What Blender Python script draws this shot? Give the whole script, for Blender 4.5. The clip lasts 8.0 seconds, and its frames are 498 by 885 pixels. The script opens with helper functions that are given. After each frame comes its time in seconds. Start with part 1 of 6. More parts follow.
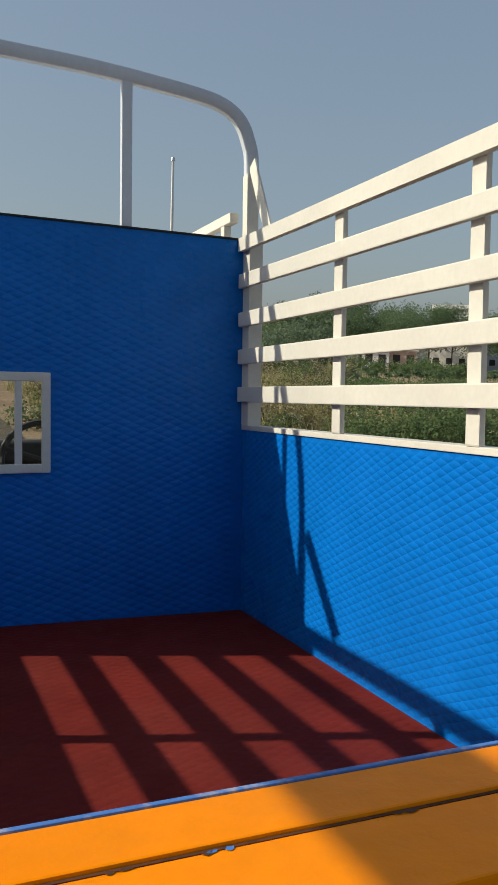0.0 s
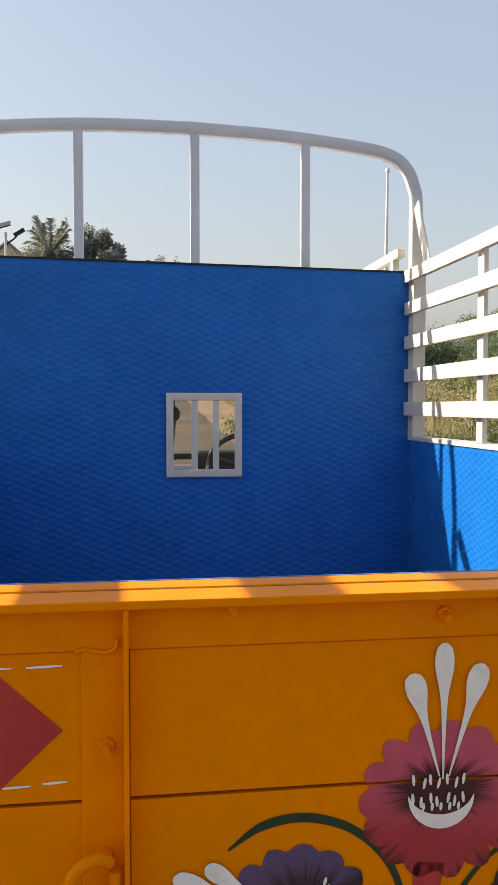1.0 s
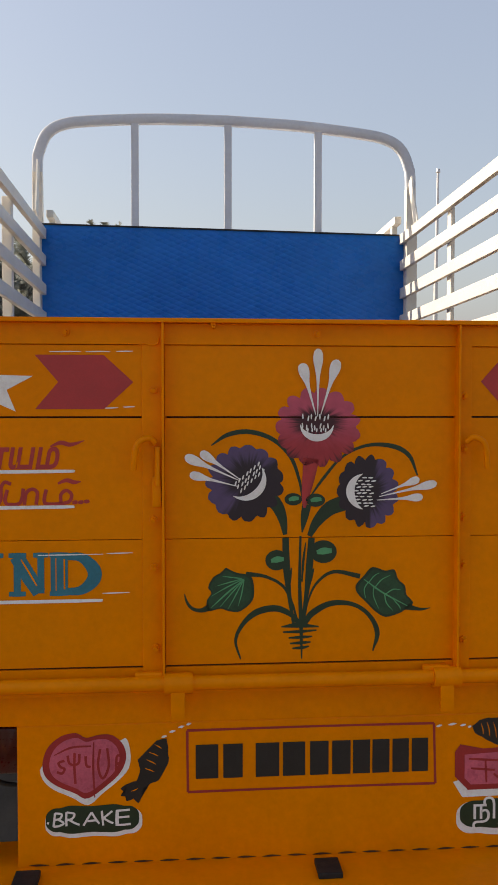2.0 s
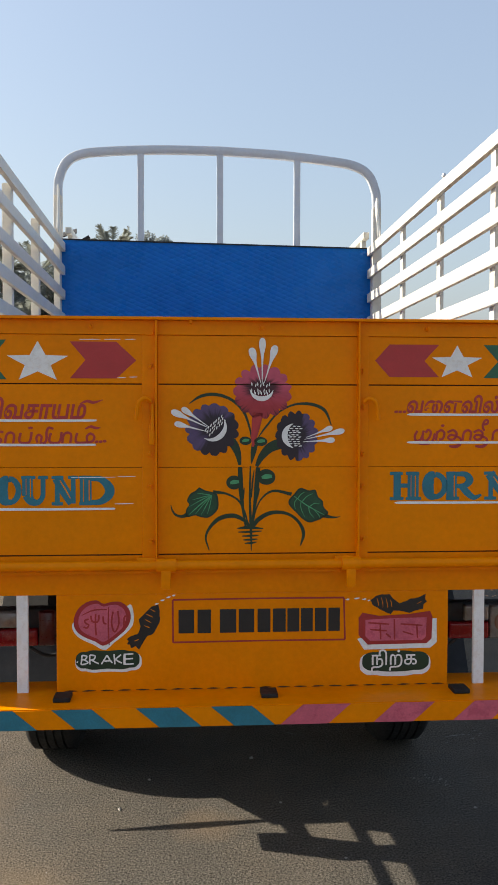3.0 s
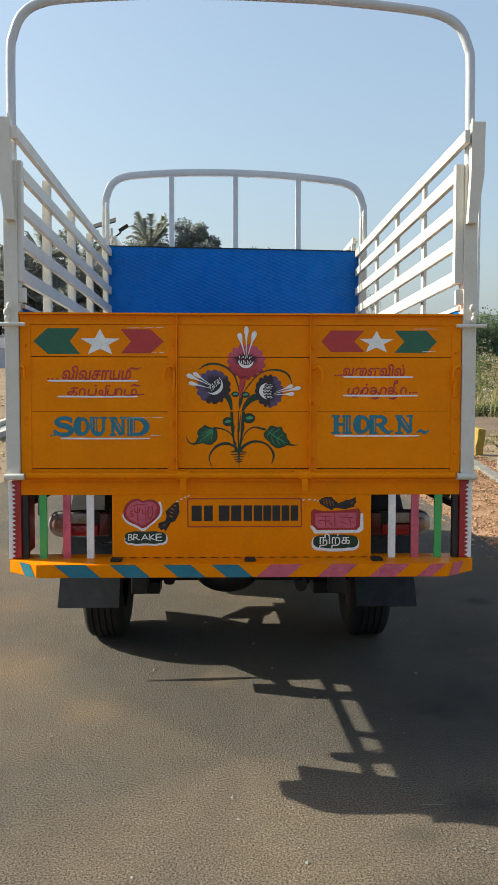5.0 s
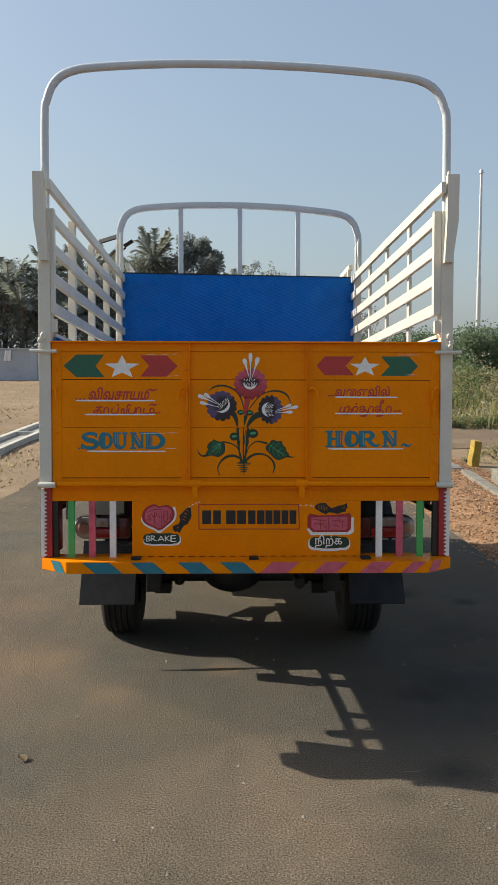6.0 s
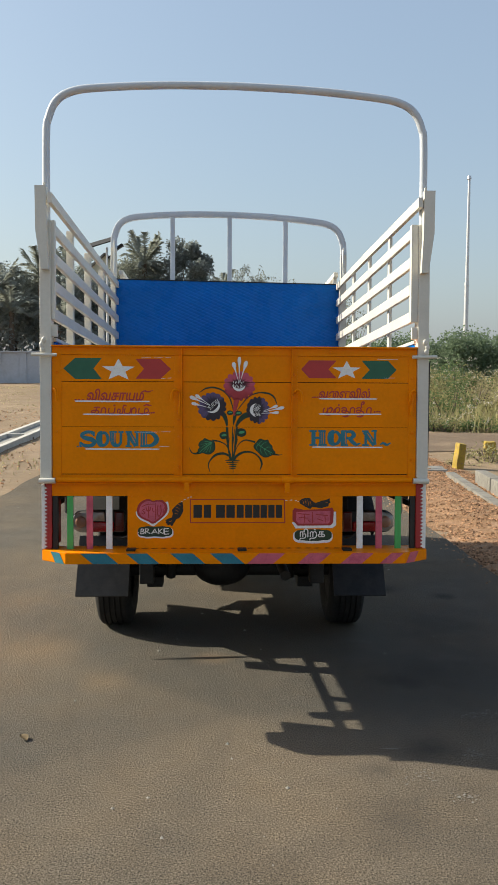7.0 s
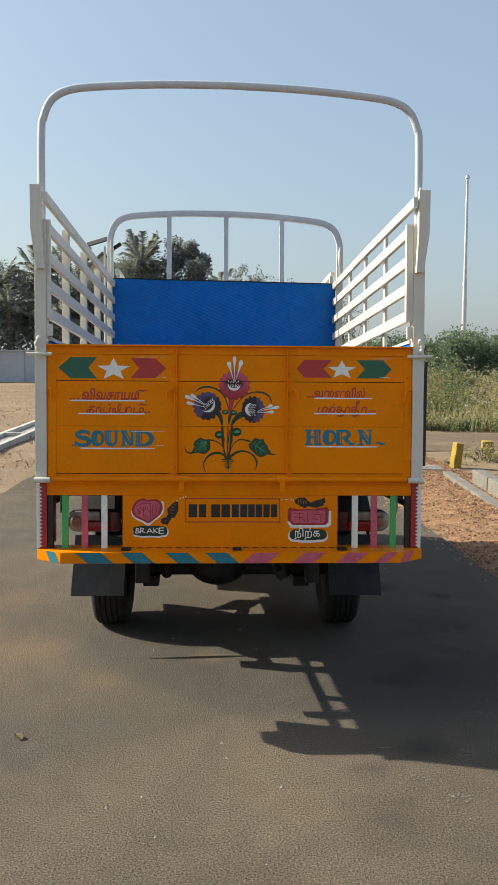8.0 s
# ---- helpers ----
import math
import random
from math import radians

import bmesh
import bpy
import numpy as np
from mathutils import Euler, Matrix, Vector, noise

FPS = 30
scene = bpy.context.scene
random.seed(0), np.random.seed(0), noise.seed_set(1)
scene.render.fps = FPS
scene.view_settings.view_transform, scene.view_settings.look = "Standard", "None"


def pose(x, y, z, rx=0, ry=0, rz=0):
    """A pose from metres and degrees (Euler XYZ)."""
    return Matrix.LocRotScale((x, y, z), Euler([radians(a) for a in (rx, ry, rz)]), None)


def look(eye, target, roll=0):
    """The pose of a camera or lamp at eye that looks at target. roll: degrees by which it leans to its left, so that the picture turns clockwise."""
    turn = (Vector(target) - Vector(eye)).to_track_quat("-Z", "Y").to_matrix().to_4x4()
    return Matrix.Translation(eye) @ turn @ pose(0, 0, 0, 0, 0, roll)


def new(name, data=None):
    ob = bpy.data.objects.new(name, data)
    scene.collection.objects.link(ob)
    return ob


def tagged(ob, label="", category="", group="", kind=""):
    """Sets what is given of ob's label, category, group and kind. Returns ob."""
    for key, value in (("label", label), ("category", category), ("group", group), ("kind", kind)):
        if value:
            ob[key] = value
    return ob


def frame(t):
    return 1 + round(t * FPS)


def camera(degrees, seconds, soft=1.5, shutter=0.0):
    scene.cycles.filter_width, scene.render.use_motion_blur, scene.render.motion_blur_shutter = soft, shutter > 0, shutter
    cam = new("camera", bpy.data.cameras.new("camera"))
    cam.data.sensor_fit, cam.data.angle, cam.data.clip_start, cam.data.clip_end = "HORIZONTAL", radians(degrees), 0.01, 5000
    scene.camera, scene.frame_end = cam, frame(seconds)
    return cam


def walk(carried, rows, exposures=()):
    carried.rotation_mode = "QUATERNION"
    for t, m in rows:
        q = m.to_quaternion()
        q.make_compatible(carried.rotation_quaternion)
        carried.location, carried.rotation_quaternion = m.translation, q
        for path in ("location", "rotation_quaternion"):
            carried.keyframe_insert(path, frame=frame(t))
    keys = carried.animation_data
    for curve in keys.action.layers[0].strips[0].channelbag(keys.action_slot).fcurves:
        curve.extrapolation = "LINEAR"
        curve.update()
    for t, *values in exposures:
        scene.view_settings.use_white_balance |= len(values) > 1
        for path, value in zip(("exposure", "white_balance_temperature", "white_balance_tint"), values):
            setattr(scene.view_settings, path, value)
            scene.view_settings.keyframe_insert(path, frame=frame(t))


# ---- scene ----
cam = camera(32.89, 8.0)
# the truck stands on its springs with its nose 2.3 degrees down; its own frame has the tail at y = 0 and the axis along y
TRUCK = pose(0, 0, -0.005, -2.29, 0, 0)
PATH = [
    (0, (-0.249, -0.188, 1.703), (0.5215, 1.6541, 1.5961), 0.75),
    (0.1, (-0.235, -0.203, 1.666), (0.4632, 1.6686, 1.5685), 0.66),
    (0.2, (-0.253, -0.249, 1.670), (0.3990, 1.6357, 1.5202), 0.85),
    (0.3, (-0.257, -0.288, 1.665), (0.3424, 1.6113, 1.4761), 0.83),
    (0.4, (-0.258, -0.299, 1.671), (0.2887, 1.6154, 1.4842), 0.57),
    (0.5, (-0.272, -0.348, 1.7165), (0.2139, 1.5847, 1.5391), 0.42),
    (0.6, (-0.278, -0.379, 1.729), (0.1803, 1.5617, 1.5706), 0.25),
    (0.8, (-0.272, -0.499, 1.752), (0.0942, 1.4636, 1.6323), 0.14),
    (1, (-0.224, -0.615, 1.719), (0.0563, 1.3639, 1.6346), -0.01),
    (1.2, (-0.181, -0.739, 1.655), (0.0215, 1.2489, 1.5800), -0.00),
    (1.3, (-0.168, -0.802, 1.632), (0.0181, 1.1884, 1.5584), 0.03),
    (1.5, (-0.151, -0.936, 1.578), (0.0153, 1.0554, 1.5011), -0.05),
    (1.8, (-0.180, -1.189, 1.474), (-0.0166, 0.8034, 1.4038), 0.04),
    (2, (-0.200, -1.314, 1.441), (-0.0391, 0.6784, 1.3657), -0.00),
    (2.2, (-0.197, -1.428, 1.426), (-0.0349, 0.5643, 1.3529), 0.02),
    (3.3, (-0.147, -2.120, 1.349), (-0.0230, -0.1248, 1.2812), 0.09),
    (3.5, (-0.162, -2.234, 1.344), (-0.0559, -0.2388, 1.2643), 0.06),
    (3.8, (-0.128, -2.402, 1.344), (-0.0629, -0.4047, 1.2533), -0.01),
    (4, (-0.079, -2.512, 1.333), (-0.0456, -0.5144, 1.2415), -0.03),
    (4.2, (-0.033, -2.606, 1.309), (-0.0253, -0.6079, 1.2150), -0.01),
    (4.5, (0.029, -2.712, 1.299), (0.0502, -0.7145, 1.1996), 0.04),
    (4.7, (-0.013, -2.810, 1.290), (0.0286, -0.8133, 1.1826), 0.09),
    (5.8, (-0.084, -3.286, 1.309), (-0.0210, -1.2885, 1.2267), 0.08),
    (6, (-0.072, -3.358, 1.312), (-0.0237, -1.3601, 1.2347), 0.07),
    (6.3, (-0.070, -3.452, 1.307), (-0.0260, -1.4540, 1.2297), 0.08),
    (6.5, (-0.076, -3.492, 1.308), (-0.0307, -1.4938, 1.2310), 0.13),
    (7, (-0.076, -3.573, 1.299), (-0.0017, -1.5756, 1.2303), 0.24),
    (7.5, (-0.051, -3.576, 1.296), (0.0261, -1.5792, 1.2248), 0.22),
    (8, (-0.063, -3.574, 1.300), (0.0155, -1.5770, 1.2294), 0.28),
]
walk(cam, [(t, TRUCK @ look(eye, target, roll)) for t, eye, target, roll in PATH], [(0, 0.02, 7000, 5), (0.4, 0.41, 7150, 7), (0.5, 0.63, 7200, 8), (1, 0.9, 7800, 13), (1.5, 0.71, 7800, 15), (2, 0.74, 7800, 15), (3.5, 0.92, 6800, 6),
     (4.0, 0.95, 6800, 4), (4.2, 0.75, 6800, 3), (4.5, 0.93, 6800, 3), (6, 0.52, 7000, 6), (6.5, 0.53, 7000, 4), (7, 0.67, 7000, 5), (8, 0.7, 7000, 4)])

# ---- world and sun ----
SUN = Vector((-1.40, 0.452, 1.0)).normalized()      # towards the sun
world = bpy.data.worlds.new("world")
scene.world = world
world.use_nodes = True
wn, wl = world.node_tree.nodes, world.node_tree.links
sky = wn.new("ShaderNodeTexSky")
sky.sky_type, sky.sun_disc = "NISHITA", False
sky.sun_elevation, sky.sun_rotation = math.asin(SUN.z), math.atan2(SUN.x, SUN.y)
sky.air_density, sky.dust_density, sky.ozone_density, sky.altitude = 1.4, 3.0, 3.0, 50
hazy = wn.new("ShaderNodeMix")                         # dusty winter haze over the whole sky
hazy.data_type = "RGBA"
hazy.inputs[0].default_value = 0.42
hazy.inputs[7].default_value = (2.5, 3.1, 4.5, 1)
wl.new(sky.outputs[0], hazy.inputs[6])
wl.new(hazy.outputs[2], wn["Background"].inputs[0])
wn["Background"].inputs[1].default_value = 0.110
lamp = bpy.data.lights.new("sun", "SUN")
lamp.energy, lamp.angle, lamp.color = 5.0, radians(0.5), (1.0, 0.94, 0.85)
new("sun", lamp).matrix_world = look(SUN * 30, (0, 0, 0))


# ---- materials ----
def material(name, colour, rough=0.5, metal=0.0, vary=0.15, scale=6.0, bump=0.0, bump_scale=60.0, second=None, amount=0.0, spec=0.5, coat=0.0, each=0.0, island=0.0, dust=None, speck=0.0, speck_scale=220.0):
    """Principled surface: broad stains, fine grain, an optional second colour in patches, wear in the gloss and a fine relief."""
    m = bpy.data.materials.new(name)
    m.use_nodes = True
    n, l = m.node_tree.nodes, m.node_tree.links
    b = n["Principled BSDF"]
    tc = n.new("ShaderNodeTexCoord")

    def noise_node(s, detail, rough_=0.6):
        t = n.new("ShaderNodeTexNoise")
        t.inputs["Scale"].default_value, t.inputs["Detail"].default_value, t.inputs["Roughness"].default_value = s, detail, rough_
        l.new(tc.outputs["Object"], t.inputs["Vector"])
        return t

    def mapped(src, lo, hi, a, b_):
        r = n.new("ShaderNodeMapRange")
        for key, v in zip((1, 2, 3, 4), (lo, hi, a, b_)):
            r.inputs[key].default_value = v
        l.new(src, r.inputs[0])
        return r.outputs[0]

    def mixed(fac, c1, c2, kind="MIX"):
        x = n.new("ShaderNodeMix")
        x.data_type, x.blend_type = "RGBA", kind
        for sock, v in ((x.inputs[0], fac), (x.inputs[6], c1), (x.inputs[7], c2)):
            if isinstance(v, (tuple, float, int)):
                sock.default_value = v
            else:
                l.new(v, sock)
        return x.outputs[2]

    broad, fine = noise_node(scale, 5), noise_node(scale * 14, 4)
    base = (*colour, 1.0)
    col = base
    if second:
        col = mixed(mapped(noise_node(scale * 2.3, 8, 0.7).outputs[0], 0.5, 0.62, 0.0, amount), col, (*second, 1.0))
    if dust:
        col = mixed(mapped(noise_node(scale * 0.7, 6, 0.65).outputs[0], 0.42, 0.75, 0.0, dust[1]), col, (*dust[0], 1.0))
    v1 = mapped(broad.outputs[0], 0.25, 0.75, 1 - vary, 1 + vary)
    v2 = mapped(fine.outputs[0], 0.25, 0.75, 1 - vary * 0.6, 1 + vary * 0.6)
    mul = n.new("ShaderNodeMath")
    mul.operation = "MULTIPLY"
    l.new(v1, mul.inputs[0]), l.new(v2, mul.inputs[1])
    fac = mul.outputs[0]
    if each or island:
        info = n.new("ShaderNodeObjectInfo") if each else n.new("ShaderNodeNewGeometry")
        src = info.outputs["Random"] if each else info.outputs["Random Per Island"]
        w = max(each, island)
        m2 = n.new("ShaderNodeMath")
        m2.operation = "MULTIPLY"
        l.new(mapped(src, 0, 1, 1 - w, 1 + w), m2.inputs[0]), l.new(fac, m2.inputs[1])
        fac = m2.outputs[0]
    if speck:
        m3 = n.new("ShaderNodeMath")
        m3.operation = "MULTIPLY"
        l.new(mapped(noise_node(speck_scale, 3, 0.7).outputs[0], 0.3, 0.7, 1 - speck, 1 + speck), m3.inputs[0]), l.new(fac, m3.inputs[1])
        fac = m3.outputs[0]
    vm = n.new("ShaderNodeVectorMath")
    vm.operation = "SCALE"
    if isinstance(col, tuple):
        vm.inputs[0].default_value = colour
    else:
        l.new(col, vm.inputs[0])
    l.new(fac, vm.inputs["Scale"])
    l.new(vm.outputs[0], b.inputs["Base Color"])
    l.new(mapped(noise_node(scale * 3, 6).outputs[0], 0.3, 0.7, max(0.03, rough * 0.82), min(1, rough * 1.2)), b.inputs["Roughness"])
    b.inputs["Metallic"].default_value, b.inputs["Specular IOR Level"].default_value, b.inputs["Coat Weight"].default_value = metal, spec, coat
    if bump:
        bn = n.new("ShaderNodeBump")
        bn.inputs["Strength"].default_value, bn.inputs["Distance"].default_value = 1.0, bump
        l.new(noise_node(bump_scale, 6, 0.65).outputs[0], bn.inputs["Height"])
        l.new(bn.outputs[0], b.inputs["Normal"])
    return m


ORANGE = material("orange_paint", (0.83, 0.228, 0.0), 0.40, vary=0.10, scale=5, bump=0.0010, bump_scale=30, dust=((0.66, 0.215, 0.004), 0.4), spec=0.12)
BLUE = material("blue_paint", (0.0, 0.130, 0.47), 0.28, vary=0.12, scale=4, bump=0.0005, bump_scale=40, spec=0.16)
BLUE_WORN = material("worn_blue_edge", (0.05, 0.16, 0.45), 0.6, vary=0.2, scale=30, second=(0.45, 0.42, 0.40), amount=0.55)
ARCH = material("grey_white_pipe_paint", (0.50, 0.54, 0.585), 0.4, vary=0.08, scale=5, bump=0.0008, bump_scale=40)
CREAM = material("cream_paint", (0.61, 0.588, 0.52), 0.42, vary=0.07, scale=5, bump=0.0008, bump_scale=40, dust=((0.55, 0.5, 0.42), 0.2))
RED_FLOOR = material("red_floor_paint", (0.142, 0.018, 0.014), 0.7, vary=0.2, scale=5, bump=0.001, bump_scale=80, dust=((0.12, 0.035, 0.025), 0.3), spec=0.05)
P_RED = material("red_sign_paint", (0.42, 0.03, 0.03), 0.45, vary=0.12, scale=20)
P_CRIMSON = material("crimson_sign_paint", (0.34, 0.02, 0.02), 0.45, vary=0.15, scale=20)
P_PINK = material("pink_sign_paint", (0.55, 0.10, 0.15), 0.45, vary=0.18, scale=16, second=(0.38, 0.05, 0.09), amount=0.6)
P_GREEN = material("green_sign_paint", (0.015, 0.11, 0.06), 0.45, vary=0.12, scale=20)
P_DARKGREEN = material("dark_green_paint", (0.008, 0.032, 0.012), 0.5, vary=0.25, scale=25)
P_LEAFVEIN = material("light_green_paint", (0.06, 0.30, 0.13), 0.5, vary=0.2, scale=30)
P_WHITE = material("white_sign_paint", (0.78, 0.78, 0.76), 0.45, vary=0.08, scale=30, second=(0.6, 0.5, 0.4), amount=0.3)

def brushed(name, centre, radii, light, deep, dark, way, span, eye=None, rim=False, strokes=0.5):
    """Sign paint blended wet from one colour to another with radial brush strokes round a blossom's middle."""
    m = material(name, light, 0.45)
    n, l = m.node_tree.nodes, m.node_tree.links
    b = n["Principled BSDF"]
    tc = n.new("ShaderNodeTexCoord")

    def vec(op, a, v):
        x = n.new("ShaderNodeVectorMath")
        x.operation = op
        l.new(a, x.inputs[0])
        if v is not None:
            x.inputs[1].default_value = v
        return x

    def about(c, r):
        return vec("MULTIPLY", vec("SUBTRACT", tc.outputs["Object"], (c[0], 0, c[1])).outputs[0], (1 / r[0], 0, 1 / r[1])).outputs[0]

    def calc(op, a, v):
        x = n.new("ShaderNodeMath")
        x.operation = op
        for sock, val in zip(x.inputs, (a, v)):
            if isinstance(val, (int, float)):
                sock.default_value = val
            else:
                l.new(val, sock)
        return x.outputs[0]

    def ramp(src, lo, hi, amount=1.0):
        x = n.new("ShaderNodeMapRange")
        x.interpolation_type = "SMOOTHSTEP"
        l.new(src, x.inputs[0])
        for key, v in zip((1, 2, 3, 4), (min(lo, hi), max(lo, hi), 0.0 if lo < hi else amount, amount if lo < hi else 0.0)):
            x.inputs[key].default_value = v
        return x.outputs[0]

    def stroke(q, fine):
        t = n.new("ShaderNodeTexNoise")
        t.inputs["Scale"].default_value, t.inputs["Detail"].default_value = fine, 3.0
        l.new(vec("NORMALIZE", q, None).outputs[0], t.inputs["Vector"])
        return calc("SUBTRACT", t.outputs[0], 0.5)

    def over(fac, below, colour):
        x = n.new("ShaderNodeMix")
        x.data_type = "RGBA"
        l.new(fac, x.inputs[0])
        if isinstance(below, tuple):
            x.inputs[6].default_value = below
        else:
            l.new(below, x.inputs[6])
        x.inputs[7].default_value = (*colour, 1.0)
        return x.outputs[2]

    q = about(centre, radii)
    a = stroke(q, 7.0)
    length = vec("LENGTH", q, None).outputs["Value"]
    toward = vec("DOT_PRODUCT", q, (math.cos(math.radians(way)), 0, -math.sin(math.radians(way)))).outputs["Value"]
    col = over(ramp(calc("ADD", toward, calc("MULTIPLY", a, strokes)), span[0], span[1]), (*light, 1.0), deep)
    if rim:
        edge = ramp(calc("ADD", length, calc("MULTIPLY", stroke(q, 11.0), 1.1)), 0.80, 1.10)
        col = over(calc("MULTIPLY", edge, ramp(toward, 0.15, 0.55, 0.85)), col, dark)
    if eye:
        q2 = about(eye[:2], eye[2:])
        col = over(ramp(calc("ADD", vec("LENGTH", q2, None).outputs["Value"], calc("MULTIPLY", stroke(q2, 8.0), 1.6)), 1.55, 0.75), col, dark)
    grain = n.new("ShaderNodeTexNoise")
    grain.inputs["Scale"].default_value, grain.inputs["Detail"].default_value = 60.0, 5.0
    l.new(tc.outputs["Object"], grain.inputs["Vector"])
    hsv = n.new("ShaderNodeHueSaturation")
    l.new(col, hsv.inputs["Color"])
    l.new(calc("ADD", calc("MULTIPLY", grain.outputs[0], 0.5), 0.75), hsv.inputs["Value"])
    l.new(hsv.outputs[0], b.inputs["Base Color"])
    return m


P_LEAFGREEN = material("leaf_green_paint", (0.010, 0.060, 0.024), 0.5, vary=0.3, scale=22, second=(0.006, 0.034, 0.013), amount=0.6)
P_TEAL = material("teal_sign_paint", (0.010, 0.155, 0.215), 0.45, vary=0.2, scale=20)
P_BLACK = material("black_sign_paint", (0.012, 0.011, 0.011), 0.45, vary=0.3, scale=30)
P_GREENBAR = material("green_bar_paint", (0.06, 0.38, 0.10), 0.45, vary=0.1, scale=10)
# brown of the groove: dirt on its floor, shade painted on its wall
GROOVE = material("groove_dirt", (0.085, 0.024, 0.006), 0.8, vary=0.4, scale=40, second=(0.04, 0.012, 0.005), amount=0.9)
P_DARKBROWN = material("dark_brown", (0.06, 0.018, 0.006), 0.8, vary=0.4, scale=30)
RUBBER = material("tyre_rubber", (0.015, 0.0145, 0.014), 0.85, vary=0.2, scale=20, bump=0.001, bump_scale=150, dust=((0.06, 0.052, 0.044), 0.25), spec=0.3)
FLAP = material("mudflap_rubber", (0.016, 0.017, 0.020), 0.65, vary=0.2, scale=8, bump=0.001, bump_scale=60, dust=((0.06, 0.055, 0.05), 0.35), spec=0.3)
CHASSIS = material("chassis_black", (0.016, 0.016, 0.016), 0.65, vary=0.3, scale=10, bump=0.001, bump_scale=50, dust=((0.06, 0.052, 0.045), 0.25), spec=0.3)
STEEL = material("bare_steel", (0.45, 0.44, 0.42), 0.35, metal=0.9, vary=0.2, scale=20)
GALV = material("galvanised_steel", (0.55, 0.56, 0.57), 0.4, metal=0.6, vary=0.12, scale=3)
LENS_RED = material("red_lens", (0.33, 0.012, 0.018), 0.25, vary=0.2, scale=60, coat=0.4)
LENS_DARKRED = material("dark_red_lens", (0.10, 0.008, 0.010), 0.3, vary=0.2, scale=60, coat=0.3)
LENS_CLEAR = material("clear_lens", (0.34, 0.34, 0.335), 0.22, metal=0.3, vary=0.3, scale=45, coat=0.5)
LENS_AMBER = material("amber_lens", (0.36, 0.20, 0.14), 0.2, vary=0.1, scale=20, coat=0.6)
CAB_PAINT = material("white_cab_paint", (0.75, 0.75, 0.73), 0.25, vary=0.04, scale=4, coat=0.6)
DASH = material("dark_plastic", (0.03, 0.031, 0.034), 0.6, vary=0.2, scale=20)
TRIM = material("grey_trim", (0.28, 0.25, 0.21), 0.7, vary=0.15, scale=10)
ASPHALT = material("asphalt", (0.093, 0.085, 0.073), 0.85, vary=0.14, scale=0.55, bump=0.008, bump_scale=90, second=(0.122, 0.108, 0.088), amount=0.35, spec=0.03, dust=((0.21, 0.152, 0.094), 0.6), speck=0.85, speck_scale=150.0)


def spots(m, marks):
    """Spilt sand, oil and broad darker areas on a surface: soft uneven patches of (x, y, radius, colour, strength)."""
    n, l = m.node_tree.nodes, m.node_tree.links
    base = n["Principled BSDF"].inputs["Base Color"]
    tc, wob = n.new("ShaderNodeTexCoord"), n.new("ShaderNodeTexNoise")
    wob.inputs["Scale"].default_value, wob.inputs["Detail"].default_value, wob.inputs["Roughness"].default_value = 5.0, 6.0, 0.7
    l.new(tc.outputs["Object"], wob.inputs["Vector"])
    for x, y, r_, colour, strength in marks:
        away, soft, mask, mix = n.new("ShaderNodeVectorMath"), n.new("ShaderNodeMath"), n.new("ShaderNodeMapRange"), n.new("ShaderNodeMix")
        away.operation, away.inputs[1].default_value = "DISTANCE", (x, y, 0)
        l.new(tc.outputs["Object"], away.inputs[0])
        soft.operation, soft.inputs[1].default_value = "MULTIPLY_ADD", -1.6 * r_
        l.new(wob.outputs[0], soft.inputs[0]), l.new(away.outputs["Value"], soft.inputs[2])
        for i, v in ((1, 0.35 * r_), (2, -0.75 * r_), (3, 0.0), (4, strength)):
            mask.inputs[i].default_value = v
        l.new(soft.outputs[0], mask.inputs[0])
        mix.data_type = "RGBA"
        mix.inputs[7].default_value = (*colour, 1)
        l.new(mask.outputs[0], mix.inputs[0]), l.new(base.links[0].from_socket, mix.inputs[6]), l.new(mix.outputs[2], base)


# small dark marks are oil; the widest ones darken the right side broadly
SAND, OIL_AND_DARK = (0.19, 0.138, 0.09), (0.05, 0.046, 0.042)
spots(ASPHALT, ((-1.0, 0.9, 0.27, SAND, 0.6), (-0.62, 0.42, 0.14, SAND, 0.5), (-0.1, 0.75, 0.12, SAND, 0.5), (-1.35, 1.9, 0.3, SAND, 0.4), (-1.2, -0.6, 0.2, SAND, 0.3),
                (0.95, 0.55, 0.28, OIL_AND_DARK, 0.6), (1.15, -0.7, 0.22, OIL_AND_DARK, 0.6), (0.75, -0.35, 0.14, OIL_AND_DARK, 0.7), (0.82, 0.42, 0.13, OIL_AND_DARK, 0.8), (1.43, 1.98, 0.09, OIL_AND_DARK, 0.9), (0.52, -0.51, 0.07, OIL_AND_DARK, 0.45), (1.05, 2.2, 0.16, OIL_AND_DARK, 0.7), (1.3, 1.3, 0.35, OIL_AND_DARK, 0.5), (0.5, -0.9, 0.2, OIL_AND_DARK, 0.45), (0.1, -1.2, 0.25, OIL_AND_DARK, 0.3), (1.0, -1.1, 0.7, OIL_AND_DARK, 0.3), (1.25, 0.3, 0.8, OIL_AND_DARK, 0.35), (0.6, -1.8, 0.5, OIL_AND_DARK, 0.22)))
EARTH = material("dry_earth", (0.235, 0.165, 0.108), 0.95, vary=0.22, scale=0.5, bump=0.03, bump_scale=14, second=(0.30, 0.225, 0.155), amount=0.6, spec=0.2, dust=((0.19, 0.165, 0.09), 0.4))
SCUFF = material("pale_scuff", (0.205, 0.192, 0.175), 0.9, vary=0.4, scale=40, second=(0.14, 0.125, 0.105), amount=0.7, spec=0.1)
DRYLEAF = material("dry_leaf", (0.115, 0.088, 0.055), 0.9, vary=0.25, scale=40, spec=0.05)
